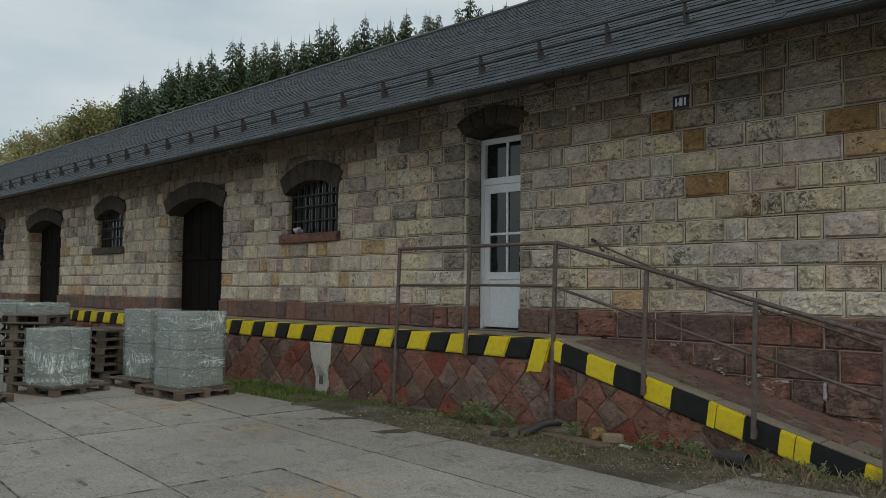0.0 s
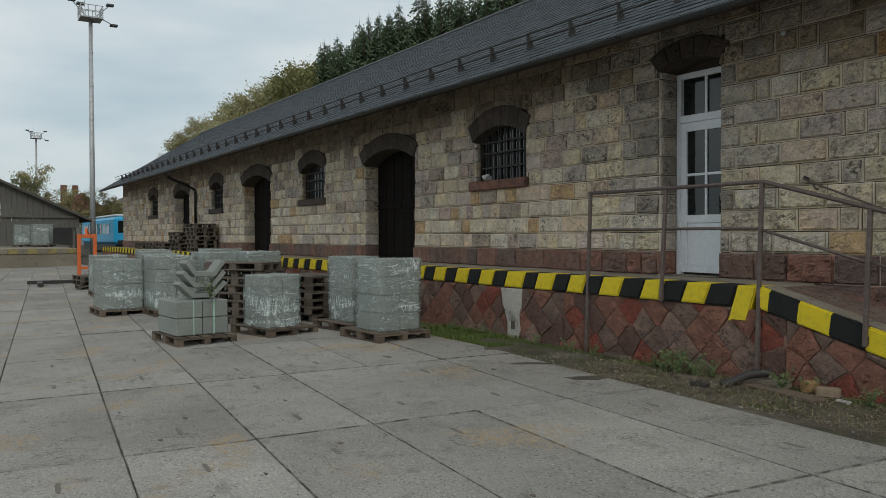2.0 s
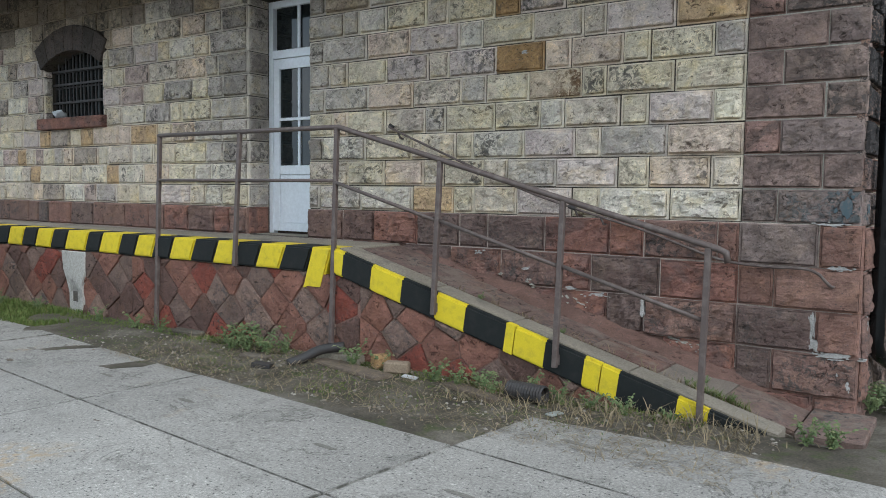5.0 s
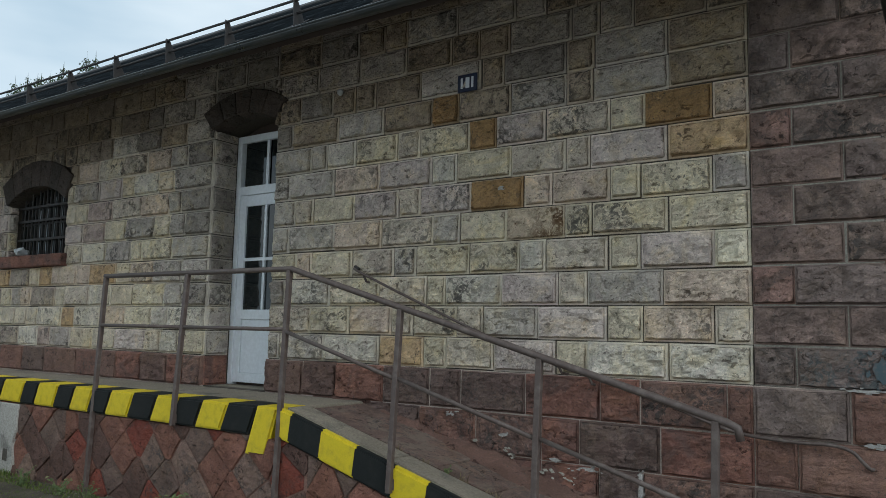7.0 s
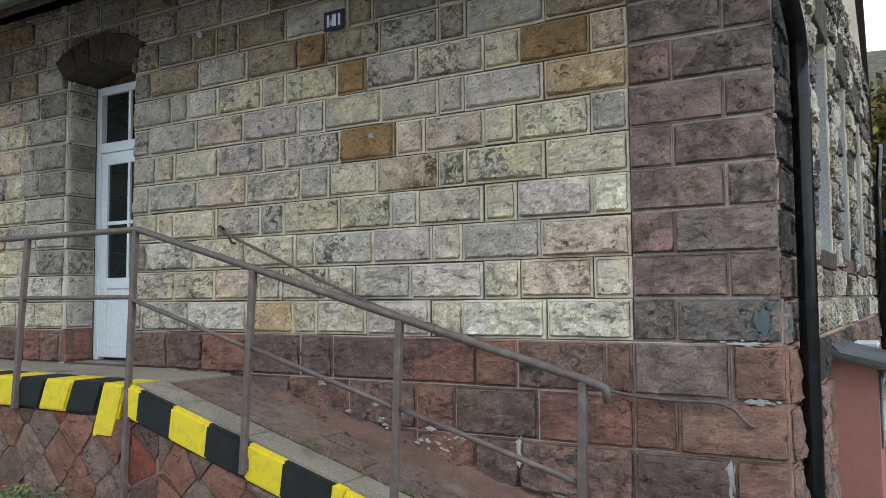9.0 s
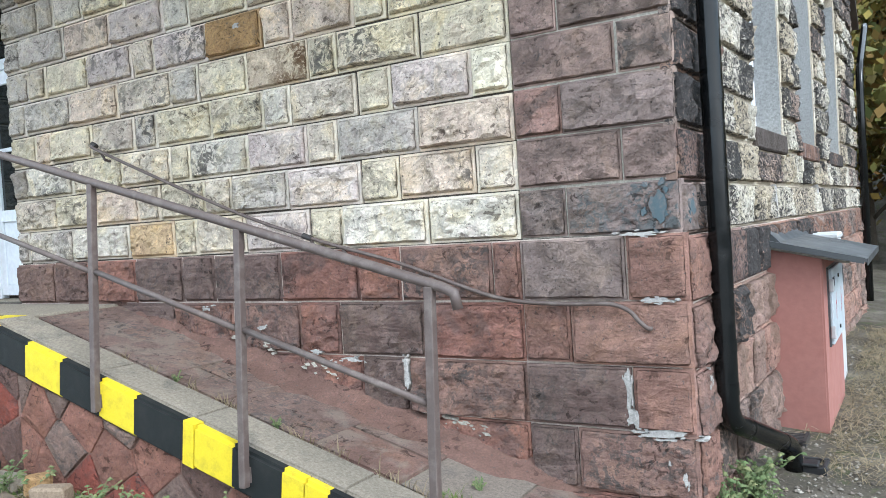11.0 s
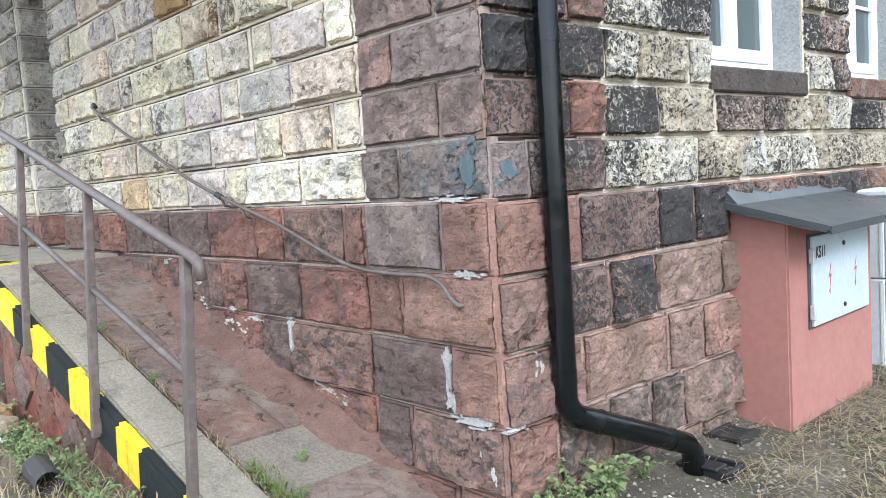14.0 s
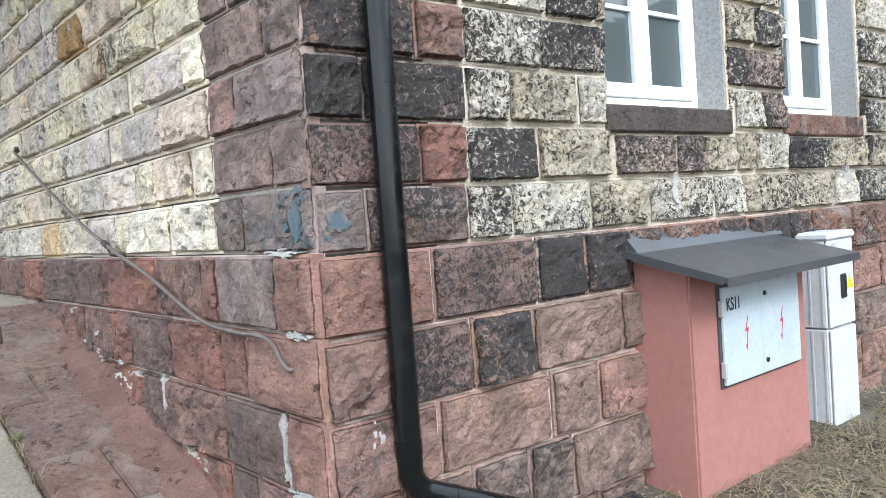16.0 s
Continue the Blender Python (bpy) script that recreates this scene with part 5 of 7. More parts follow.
part("threshold", boxes((x0, x1, WALL_Y + 0.10, DOOR_Y + 0.1, DECK - 0.06, DECK + 0.004), bevel=0.01), M_KERB, door_1)
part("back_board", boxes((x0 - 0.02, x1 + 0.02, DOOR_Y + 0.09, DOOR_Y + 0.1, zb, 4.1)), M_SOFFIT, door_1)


# ---- barred warehouse windows ----
def arched(bm, a, b, z0, zs, zc, y0, y1, n=10):
    prism(bm, [(a, z0), (b, z0)] + arc(a, b, zs, zc, n)[::-1], "y", y0, y1)
    return bm


def barred_window(number, x0, x1, b, zs, zc):
    w = thing("window_%d" % number, "arched warehouse window with iron bars over dusty panes", "window", "barred windows", "structure")
    y = WALL_Y + 0.13
    part("window_sill", boxes((x0 - 0.10, x1 + 0.06, WALL_Y - 0.085, y + 0.02, b - 0.165, b), bevel=0.012), M_RED if x0 > -13 else M_ARCH, w, "red sandstone sill" if x0 > -13 else "dark stone sill")
    part("pane_sheet", arched(bmesh.new(), x0, x1, b, zs, zc, y + 0.07, y + 0.08), M_GLASS, w)
    bm = bmesh.new()
    n = 8
    for i in range(n + 1):
        x = x0 + (x1 - x0) * i / n
        top = zc if 0 < i < n else zs
        box(bm, x - 0.016, x + 0.016, y + 0.045, y + 0.069, b, min(top, zs + (zc - zs) * (1 - (2 * i / n - 1) ** 2)))
    for k in range(4):
        z = b + 0.02 + (zs - b) * k / 3.2
        box(bm, x0, x1, y + 0.048, y + 0.068, z - 0.012, z + 0.012)
    part("window_frame", bm, M_IRON, w)
    for i in range(1, n):
        x = x0 + (x1 - x0) * (i + 0.0) / n
        top = zs + (zc - zs) * (1 - (2 * i / n - 1) ** 2) - 0.005
        part("bar", tube(bmesh.new(), [(x, y, b), (x, y, top)], 0.013, 6), M_IRON, w)
    for z in (b + 0.25, b + 0.52, zs - 0.02):
        part("cross_bar", boxes((x0, x1, y - 0.008, y + 0.008, z - 0.016, z + 0.016)), M_IRON, w)
    return w


def plank_door(number, x0, x1, b, zs, zc):
    d = thing("door_%d" % number, "tall dark timber warehouse door set deep in its arch", "door", "warehouse doors", "structure")
    y = WALL_Y + 0.38
    n = 12
    pts = arc(x0, x1, zs, zc, n)
    for i in range(n):
        a, c = pts[i], pts[i + 1]
        bm = bmesh.new()
        prism(bm, [(a[0] + 0.004, b), (c[0] - 0.004, b), (c[0] - 0.004, c[1]), (a[0] + 0.004, a[1])], "y", y + (0.0 if i % 2 else 0.006), y + 0.06)
        part("board", bm, M_DARKWOOD, d)
    mid = (x0 + x1) / 2
    part("rail", boxes((x0, mid - 0.02, y - 0.03, y - 0.001, 2.28, 2.42), bevel=0.006), M_DARKWOOD, d)
    part("rail", boxes((mid + 0.02, x1, y - 0.03, y - 0.001, 2.28, 2.42), bevel=0.006), M_DARKWOOD, d)
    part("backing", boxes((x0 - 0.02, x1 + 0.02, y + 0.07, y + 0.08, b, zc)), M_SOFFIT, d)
    return d


nw, nd = 0, 1
for x0, x1, b, zs, zc, kind in OPENINGS:
    if kind == "window":
        nw += 1
        barred_window(nw, x0, x1, b, zs, zc)
    elif kind == "door":
        nd += 1
        plank_door(nd, x0, x1, b, zs, zc)

# crumpled pale bag on the nearest sill
bm = bmesh.new()
bmesh.ops.create_icosphere(bm, subdivisions=2, radius=0.11)
for v in bm.verts:
    v.co *= 0.75 + 0.6 * noise.noise(v.co * 14)
    v.co.z = max(v.co.z * 0.75, -0.05)
bmesh.ops.transform(bm, matrix=Matrix.Translation((-12.02, WALL_Y + 0.01, 2.72)), verts=bm.verts)
tagged(part("crumpled_bag", bm, M_CABINET), "crumpled pale plastic bag lying on the window sill", "rubbish")

# ---- number plate on the wall, small lamp, wall scars ----
plate = thing("number_plate", "small navy enamel number plate with white figures on the wall", "sign")
part("plate", boxes((-4.53, -4.33, WALL_Y - 0.045, WALL_Y - 0.03, 3.82, 3.975), bevel=0.003), M_SIGN, plate)
for a, w in ((-4.495, 0.022), (-4.445, 0.04), (-4.385, 0.022)):
    part("figure_bar", boxes((a, a + w, WALL_Y - 0.048, WALL_Y - 0.0455, 3.85, 3.945)), M_WHITE, plate, "white figure")
bm = bmesh.new()
bmesh.ops.create_uvsphere(bm, u_segments=10, v_segments=6, radius=0.035)
bmesh.ops.transform(bm, matrix=Matrix.Translation((-5.92, WALL_Y - 0.05, 4.05)), verts=bm.verts)
tagged(part("porcelain_insulator", bm, M_CABINET, None, smooth=True), "small white porcelain knob high on the wall", "insulator")

# ---- gable windows ----
GABLE_WINDOWS = []


def gable_window(number, y0, y1, b, top):
    w = thing("window_%d" % number, "white plastic casement window in a grey plastered reveal", "window", "gable windows", "structure")
    GABLE_WINDOWS.append(w)
    xo = GABLE_X - 0.265
    part("reveal", boxes((xo - 0.02, GABLE_X - 0.012, y1 - 0.012, y1 + 0.004, b, top - 0.1), (xo - 0.02, GABLE_X - 0.012, y0 - 0.004, y0 + 0.012, b, top - 0.1)), M_PLASTER, w, "grey plaster reveal")
    part("window_sill", boxes((xo, GABLE_X + 0.030, y0 - 0.03, y1 + 0.010, b - 0.15, b - 0.002), bevel=0.012), M_CRUST_RED if number > 5 else M_ARCH, w, "dark brown stone sill")
    a, c = y0 + 0.013, y1 - 0.013
    part("window_frame", boxes((xo, xo + 0.07, a, a + 0.07, b, top), (xo, xo + 0.07, c - 0.07, c, b, top), (xo, xo + 0.07, a + 0.071, c - 0.071, b, b + 0.08), (xo, xo + 0.07, a + 0.071, c - 0.071, top - 0.08, top), bevel=0.006), M_WHITE, w)
    m = (a + c) / 2
    for u0, u1 in ((a + 0.072, m - 0.002), (m + 0.002, c - 0.072)):
        sash = part("sash", boxes((xo + 0.015, xo + 0.085, u0, u0 + 0.08, b + 0.082, top - 0.082), (xo + 0.015, xo + 0.085, u1 - 0.08, u1, b + 0.082, top - 0.082),
                                  (xo + 0.015, xo + 0.085, u0 + 0.081, u1 - 0.081, b + 0.082, b + 0.165), (xo + 0.015, xo + 0.085, u0 + 0.081, u1 - 0.081, top - 0.165, top - 0.082), bevel=0.008), M_WHITE, w)
        part("pane", boxes((xo + 0.045, xo + 0.052, u0 + 0.081, u1 - 0.081, b + 0.166, top - 0.166)), M_GLASS_PALE, sash)
        for z in (2.66, 3.25):
            part("muntin", boxes((xo + 0.03, xo + 0.075, u0 + 0.081, u1 - 0.081, z - 0.014, z + 0.014), bevel=0.003), M_WHITE, sash)
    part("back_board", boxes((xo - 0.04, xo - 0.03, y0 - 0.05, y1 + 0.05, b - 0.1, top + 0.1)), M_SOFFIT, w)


for k, (y0, y1, b, zs, zc, _) in enumerate(GABLE_OPENINGS):
    gable_window(5 + k, y0, y1, b, 3.95)
    for i in range(5):
        t0, t1 = y0 - 0.14 + (y1 - y0 + 0.28) * i / 5, y0 - 0.14 + (y1 - y0 + 0.28) * (i + 1) / 5
        part("lintel_stone", boxes((GABLE_X - 0.2, GABLE_X + 0.02, t0 + 0.004, t1 - 0.004, zs + 0.02, zs + 0.38), bevel=0.01), M_ARCH, wall_gable)

# ---- downpipe at the corner ----
downpipe = thing("downpipe", "glossy black metal rain downpipe at the stone corner", "downpipe")
PX, PY, PR = -1.12, 9.03, 0.055
bm = tube(bmesh.new(), curve_through([(PX - 0.06, EAVE_Y - 0.02, EAVE_Z - 0.1), (PX - 0.05, EAVE_Y + 0.02, EAVE_Z - 0.24), (PX - 0.03, EAVE_Y + 0.5, EAVE_Z - 0.55), (PX, PY - 0.16, 3.30), (PX, PY - 0.01, 3.12)], 5)
          + [Vector((PX, PY, 3.0)), Vector((PX, PY, 0.55)), Vector((PX, PY, 0.49)), Vector((PX + 0.008, PY + 0.02, 0.44)), Vector((PX + 0.02, PY + 0.055, 0.405)), Vector((PX + 0.035, PY + 0.10, 0.385)),
             Vector((PX + 0.16, 9.66, 0.16)), Vector((PX + 0.175, 9.73, 0.13)), Vector((PX + 0.185, 9.765, 0.085)), Vector((PX + 0.185, 9.78, -0.04))], PR, 16)
part("pipe", bm, M_PIPE, downpipe, smooth=True)
for z in (0.82, 0.60, 2.10, 2.92):
    part("collar", tube(bmesh.new(), [(PX, PY, z - 0.03), (PX, PY, z + 0.03)], PR + 0.0025, 16, False), M_PIPE, downpipe, smooth=True)
for t in (0.12, 0.92):
    p = Vector((PX + 0.035, PY + 0.10, 0.385)).lerp(Vector((PX + 0.16, 9.66, 0.16)), t)
    q = p + Vector((0.125, 0.53, -0.225)).normalized() * 0.02
    part("collar", tube(bmesh.new(), [p, q], PR + 0.0025, 16, False), M_PIPE, downpipe, smooth=True)
for z in (1.55, 2.75):
    part("clip", boxes((GABLE_X - 0.01, PX - 0.05, PY - 0.012, PY + 0.012, z - 0.012, z + 0.012)), M_IRON, downpipe)
pipe_far = thing("downpipe", "black rain downpipe bent from the gutter to the wall", "downpipe")
part("pipe", tube(bmesh.new(), curve_through([(-31.95, EAVE_Y, 4.08), (-31.9, EAVE_Y + 0.1, 3.95), (-31.65, 8.55, 3.55), (-31.6, 8.66, 3.4)], 4) + [Vector((-31.6, 8.66, 3.2)), Vector((-31.6, 8.66, 1.12))], 0.05, 8), M_PIPE, pipe_far, smooth=True)
pipe_back = thing("downpipe", "black rain downpipe at the rear corner of the gable", "downpipe")
part("pipe", tube(bmesh.new(), curve_through([(PX, 2 * RIDGE_Y - EAVE_Y, 4.1), (PX, 18.4, 3.8), (PX, 17.6, 3.3)], 4) + [Vector((PX, 17.55, 3.0)), Vector((PX, 17.55, 0.1))], 0.05, 8), M_PIPE, pipe_back, smooth=True)

drain = thing("drain_gully", "black plastic rain gully with an open mouth in the ground", "drain")
gx, gy, gz0 = -0.90, 9.84, -0.028
bm = bmesh.new()
for r in ((-0.14, 0.14, -0.10, -0.075), (-0.14, 0.14, 0.075, 0.10), (-0.14, -0.115, -0.0749, 0.0749), (0.115, 0.14, -0.0749, 0.0749)):
    box(bm, gx + r[0], gx + r[1], gy + r[2] + 0.03, gy + r[3] + 0.03, gz0 - 0.12, gz0 + 0.03, 0.005)
part("rim", bm, M_INK, drain)
# black plate above the soil, standing in for the darkness of the mouth
part("floor_plate", boxes((gx - 0.11, gx + 0.11, gy - 0.045, gy + 0.105, gz0 - 0.10, gz0 + 0.004)), M_INK, drain)
part("pipe_cover", boxes((gx - 0.10, gx + 0.10, gy - 0.085, gy + 0.02, gz0 + 0.031, gz0 + 0.05), bevel=0.006), M_INK, drain)
grate = thing("floor_grate", "small dark slatted grating lying by the wall foot", "grate")
for i in range(6):
    part("slat", boxes((-1.10, -0.93, 10.24 + 0.035 * i, 10.26 + 0.035 * i, -0.01, 0.012), bevel=0.003), M_IRON, grate)
part("slat_bearer", boxes((-1.11, -1.09, 10.23, 10.46, -0.06, 0.018)), M_IRON, grate)
part("slat_bearer", boxes((-0.94, -0.92, 10.23, 10.46, -0.06, 0.018)), M_IRON, grate)


def lettering(text, size, matrix, material, parent, name="lettering"):
    """Real letters as a thin mesh."""
    cu = bpy.data.curves.new(name, "FONT")
    cu.body, cu.size, cu.extrude, cu.offset = text, size, 0.0008, 0.0018
    ob = bpy.data.objects.new(name, cu)
    scene.collection.objects.link(ob)
    bpy.context.view_layer.update()
    me = bpy.data.meshes.new_from_object(ob.evaluated_get(bpy.context.evaluated_depsgraph_get()))
    bpy.data.objects.remove(ob)
    me.transform(matrix)
    me.materials.clear()
    me.materials.append(material)
    out = new(name, me)
    out.parent = parent
    return out


# ---- electric box ----
BX, BY0, BY1 = -0.818, 10.635, 11.872
ebox = thing("electric_box", "salmon rendered masonry meter box with a sheet metal roof", "electric box")
def lean_z(x):
    """The upper side of the box's sheet roof, falling to the front."""
    return 1.258 - 0.234 * (x + 1.055)


bm = bmesh.new()
prism(bm, [(GABLE_X - 0.01, -0.35), (BX, -0.35), (BX, lean_z(BX) - 0.062), (GABLE_X - 0.01, lean_z(GABLE_X) - 0.062)], "y", BY0, BY1)
bmesh.ops.bevel(bm, geom=[e for e in bm.edges if abs(e.verts[0].co.z - e.verts[1].co.z) > 0.5], offset=0.012, segments=2, affect="EDGES")
part("body", bm, M_PINK, ebox)
bm = bmesh.new()
ragged = random.Random(41)
rings = []
for i in range(27):
    y, out, low = BY0 - 0.04 + (BY1 - BY0 + 0.12) * i / 26, -0.66 + ragged.uniform(-0.02, 0.02), ragged.uniform(0.050, 0.066)
    rings.append([bm.verts.new((x, y, z)) for x, z in ((GABLE_X, lean_z(GABLE_X) - 0.060), (out, lean_z(out) - low), (out, lean_z(out) - 0.028), (GABLE_X, lean_z(GABLE_X) - 0.028))])
for r0, r1 in zip(rings, rings[1:]):
    for q in range(4):
        bm.faces.new((r0[q], r0[(q + 1) % 4], r1[(q + 1) % 4], r1[q]))
bm.faces.new(rings[0])
bm.faces.new(rings[-1])
part("mortar_bed", bm, M_PATCH, ebox, "rough pale mortar bed")
bm = bmesh.new()
prism(bm, [(GABLE_X + 0.02, lean_z(GABLE_X) - 0.024), (-0.57, lean_z(-0.57) - 0.024), (-0.547, lean_z(-0.547) - 0.024), (-0.547, lean_z(-0.547)), (GABLE_X + 0.02, lean_z(GABLE_X))], "y", BY0 - 0.095, BY1 + 0.15)
roofplate = part("roof_sheet", bm, M_SHEET, ebox, "dark grey sheet metal roof")
part("front_fold", boxes((-0.549, -0.543, BY0 - 0.095, BY1 + 0.15, lean_z(-0.547) - 0.042, lean_z(-0.547) + 0.002)), M_SHEET, roofplate)
part("side_fold", boxes((0.0, 0.66, BY0 - 0.099, BY0 - 0.0945, -0.036, 0.003), turn=Matrix.Translation((GABLE_X + 0.04, 0, lean_z(GABLE_X + 0.04))) @ Matrix.Rotation(math.atan(0.234), 4, "Y")), M_SHEET, roofplate)
bm = bmesh.new()
prism(bm, [(GABLE_X + 0.03, 1.25), (-1.055, 1.259), (-1.155, 1.372), (GABLE_X + 0.03, 1.388)], "y", BY0 - 0.075, BY1 + 0.26)
part("flashing", bm, M_SHEET, ebox, "dark metal wall flashing")
D0, D1, DZ0, DZ1 = 10.895, 11.735, 0.525, 1.047
part("door_frame", boxes((BX - 0.005, BX + 0.012, D0 - 0.015, D1 + 0.015, DZ0 - 0.015, DZ1 + 0.015), bevel=0.002), M_SHEET, ebox)
dm = (D0 + D1) / 2 - 0.02
for i, (a, b) in enumerate(((D0, dm - 0.002), (dm + 0.002, D1))):
    dl = part("door_leaf", boxes((BX + 0.012, BX + 0.032, a, b, DZ0, DZ1), bevel=0.004), M_ENAMEL, ebox, "pale blue-grey steel door leaf")
    c = (a + b) / 2 + (0.03 if i == 0 else 0.0)
    bm = bmesh.new()
    prism(bm, [(c + 0.012, 0.87), (c - 0.020, 0.785), (c + 0.004, 0.79), (c - 0.012, 0.70), (c - 0.012, 0.715), (c - 0.02, 0.71), (c - 0.006, 0.68), (c + 0.0, 0.72), (c - 0.006, 0.713), (c + 0.018, 0.808), (c - 0.006, 0.802), (c + 0.017, 0.87)], "x", BX + 0.0325, BX + 0.0335)
    part("warning_bolt", bm, M_REDMARK, dl, "red lightning mark")
for z in (DZ0 + 0.085, DZ1 - 0.11):
    part("hinge", boxes((BX + 0.012, BX + 0.045, D0 - 0.022, D0 - 0.001, z - 0.045, z + 0.045), bevel=0.006), M_MAST, ebox)
for z in (DZ0 + 0.07, DZ1 - 0.075):
    part("lock", tube(bmesh.new(), [(BX + 0.032, dm + 0.035, z), (BX + 0.040, dm + 0.035, z)], 0.014, 10), M_INK, ebox)
FACE_X = Matrix(((0, 0, 1, 0), (1, 0, 0, 0), (0, 1, 0, 0), (0, 0, 0, 1)))
lettering("KS11", 0.095, Matrix.Translation((BX + 0.0332, D0 + 0.03, DZ1 - 0.125)) @ FACE_X @ Matrix.Diagonal((0.72, 1, 1, 1)), M_INK, ebox)

# ---- slim utility cabinet ----
cab = thing("utility_cabinet", "slim white plastic utility cabinet on a grey plinth", "cabinet")
CX0, CX1, CY0, CY1 = -1.20, -0.905, 12.32, 12.70
part("plinth", boxes((CX0 + 0.02, CX1 - 0.02, CY0 + 0.01, CY1 - 0.01, -0.30, -0.09), bevel=0.006), M_SHEET, cab, "grey plinth")
low = part("lower_body", boxes((CX0, CX1 - 0.025, CY0, CY1, -0.09, 0.605), bevel=0.008), M_CABINET, cab)
part("lower_door", boxes((CX1 - 0.024, CX1, CY0 + 0.004, CY1 - 0.004, -0.085, 0.60), bevel=0.008), M_CABINET, cab)
part("upper_body", boxes((CX0, CX1 - 0.025, CY0, CY1, 0.612, 1.19), bevel=0.008), M_CABINET, cab)
updoor = part("upper_door", boxes((CX1 - 0.024, CX1, CY0 + 0.004, CY1 - 0.004, 0.616, 1.19), bevel=0.008), M_CABINET, cab)
part("lid", boxes((CX0 - 0.012, CX1 + 0.014, CY0 - 0.012, CY1 + 0.012, 1.191, 1.245), bevel=0.015), M_CABINET, cab)
for y in (0.08, 0.16, 0.24):
    for z0, z1 in ((-0.07, 0.59), (0.63, 1.17)):
        part("rib", boxes((CX0 + y, CX0 + y + 0.012, CY0 - 0.004, CY0 - 0.0005, z0, z1)), M_CABINET, cab)
part("handle", boxes((CX1 + 0.001, CX1 + 0.018, CY0 + 0.16, CY0 + 0.225, 0.80, 0.96), bevel=0.006), M_INK, updoor, "black swing handle")
bm = bmesh.new()
prism(bm, [(CY0 + 0.25, 0.855), (CY0 + 0.36, 0.855), (CY0 + 0.305, 0.945)], "x", CX1 + 0.001, CX1 + 0.003)
part("warning_sign", bm, M_YELLOW, updoor, "yellow warning triangle")
part("sticker", boxes((CX1 + 0.001, CX1 + 0.002, CY0 + 0.05, CY0 + 0.12, 1.13, 1.17)), M_MAST, updoor)

# ---- pale mortar splashes and a blue paint smear on the corner stones ----
M_SPLASH = concrete("white_mortar_splash", (0.40, 0.385, 0.36), amount=0.7)
splash_rng = random.Random(23)


def splash(u, z, w, h, face="front", material=M_SPLASH, proud=0.066):
    """A thin ragged crust on a stone face: a crumbly main flake with small crumbs round it."""
    bm = bmesh.new()
    flakes = [(u, z, w, h)]
    for _ in range(9):
        a, r = splash_rng.uniform(0, 6.28), splash_rng.uniform(0.35, 0.85)
        k = splash_rng.uniform(0.08, 0.30)
        flakes.append((u + math.cos(a) * w * r * 0.8, z + math.sin(a) * h * r * 0.8, max(w * k, 0.012), max(h * k, 0.012)))
    for fu, fz, fw, fh in flakes:
        n = 18
        seed = splash_rng.uniform(0, 90)
        pts = []
        for i in range(n):
            a = 6.28318 * i / n
            r = 0.72 + 0.62 * noise.noise(Vector((math.cos(a) * 1.3, math.sin(a) * 1.3, seed))) + splash_rng.uniform(-0.08, 0.08)
            pts.append((fu + math.cos(a) * fw / 2 * r, fz + math.sin(a) * fh / 2 * r))
        if face == "front":
            prism(bm, pts, "y", WALL_Y - proud + splash_rng.uniform(0.0, 0.006), WALL_Y - proud + 0.05)
        else:
            prism(bm, pts, "x", GABLE_X + proud - splash_rng.uniform(0.0, 0.006), GABLE_X + proud - 0.05)
    part("mortar_splash", bm, material, wall_front if face == "front" else wall_gable, "pale mortar splash")


for u, z, w, h in ((-1.53, 0.61, 0.05, 0.32), (-1.50, 0.49, 0.10, 0.10), (-1.36, 0.43, 0.30, 0.05), (-1.36, 1.095, 0.20, 0.03), (-1.42, 1.42, 0.22, 0.03), (-1.62, 0.93, 0.07, 0.06), (-1.38, 0.94, 0.06, 0.05),
                   (-2.87, 0.66, 0.06, 0.20), (-2.95, 0.58, 0.10, 0.06), (-3.30, 0.73, 0.24, 0.035), (-3.55, 0.78, 0.12, 0.04), (-4.5, 1.05, 0.16, 0.03), (-1.32, 0.30, 0.05, 0.10), (-1.27, 0.22, 0.04, 0.10), (-4.0, 0.92, 0.10, 0.04)):
    splash(u, z, w, h)
for y, z, w, h in ((8.93, 0.62, 0.07, 0.14), (8.95, 0.50, 0.06, 0.08), (8.80, 0.43, 0.12, 0.05)):
    splash(y, z, w, h, "gable")
for y, z, w, h in ((11.15, 1.57, 0.09, 0.20), (13.42, 1.60, 0.16, 0.16)):
    splash(y, z, w, h, "gable", M_SPLASH, 0.045)
splash(-4.08, 2.93, 0.07, 0.05, "front", M_SPLASH, 0.045)

M_BLUEPAINT = rough_paint("faded_blue_paint", (0.075, 0.105, 0.118), 0.85, 0.95, 20.0, 0.4, 0.2, grime=(0.20, 0.16, 0.145))
splash(-1.335, 1.56, 0.13, 0.20, "front", M_BLUEPAINT, 0.047)
splash(8.83, 1.54, 0.12, 0.15, "gable", M_BLUEPAINT, 0.044)

# the gable stands a little out of square: it and its windows turn about the corner
PIVOT = Matrix.Translation((GABLE_X, WALL_Y, 0))
SKEW = PIVOT @ Matrix.Rotation(-math.atan(0.027), 4, "Z") @ Matrix.Diagonal((1.0, 0.957, 1.0, 1.0)) @ PIVOT.inverted()
cab.location.x += 0.045
for ob in [wall_gable, pipe_back] + GABLE_WINDOWS:
    ob.matrix_basis = SKEW @ ob.matrix_basis

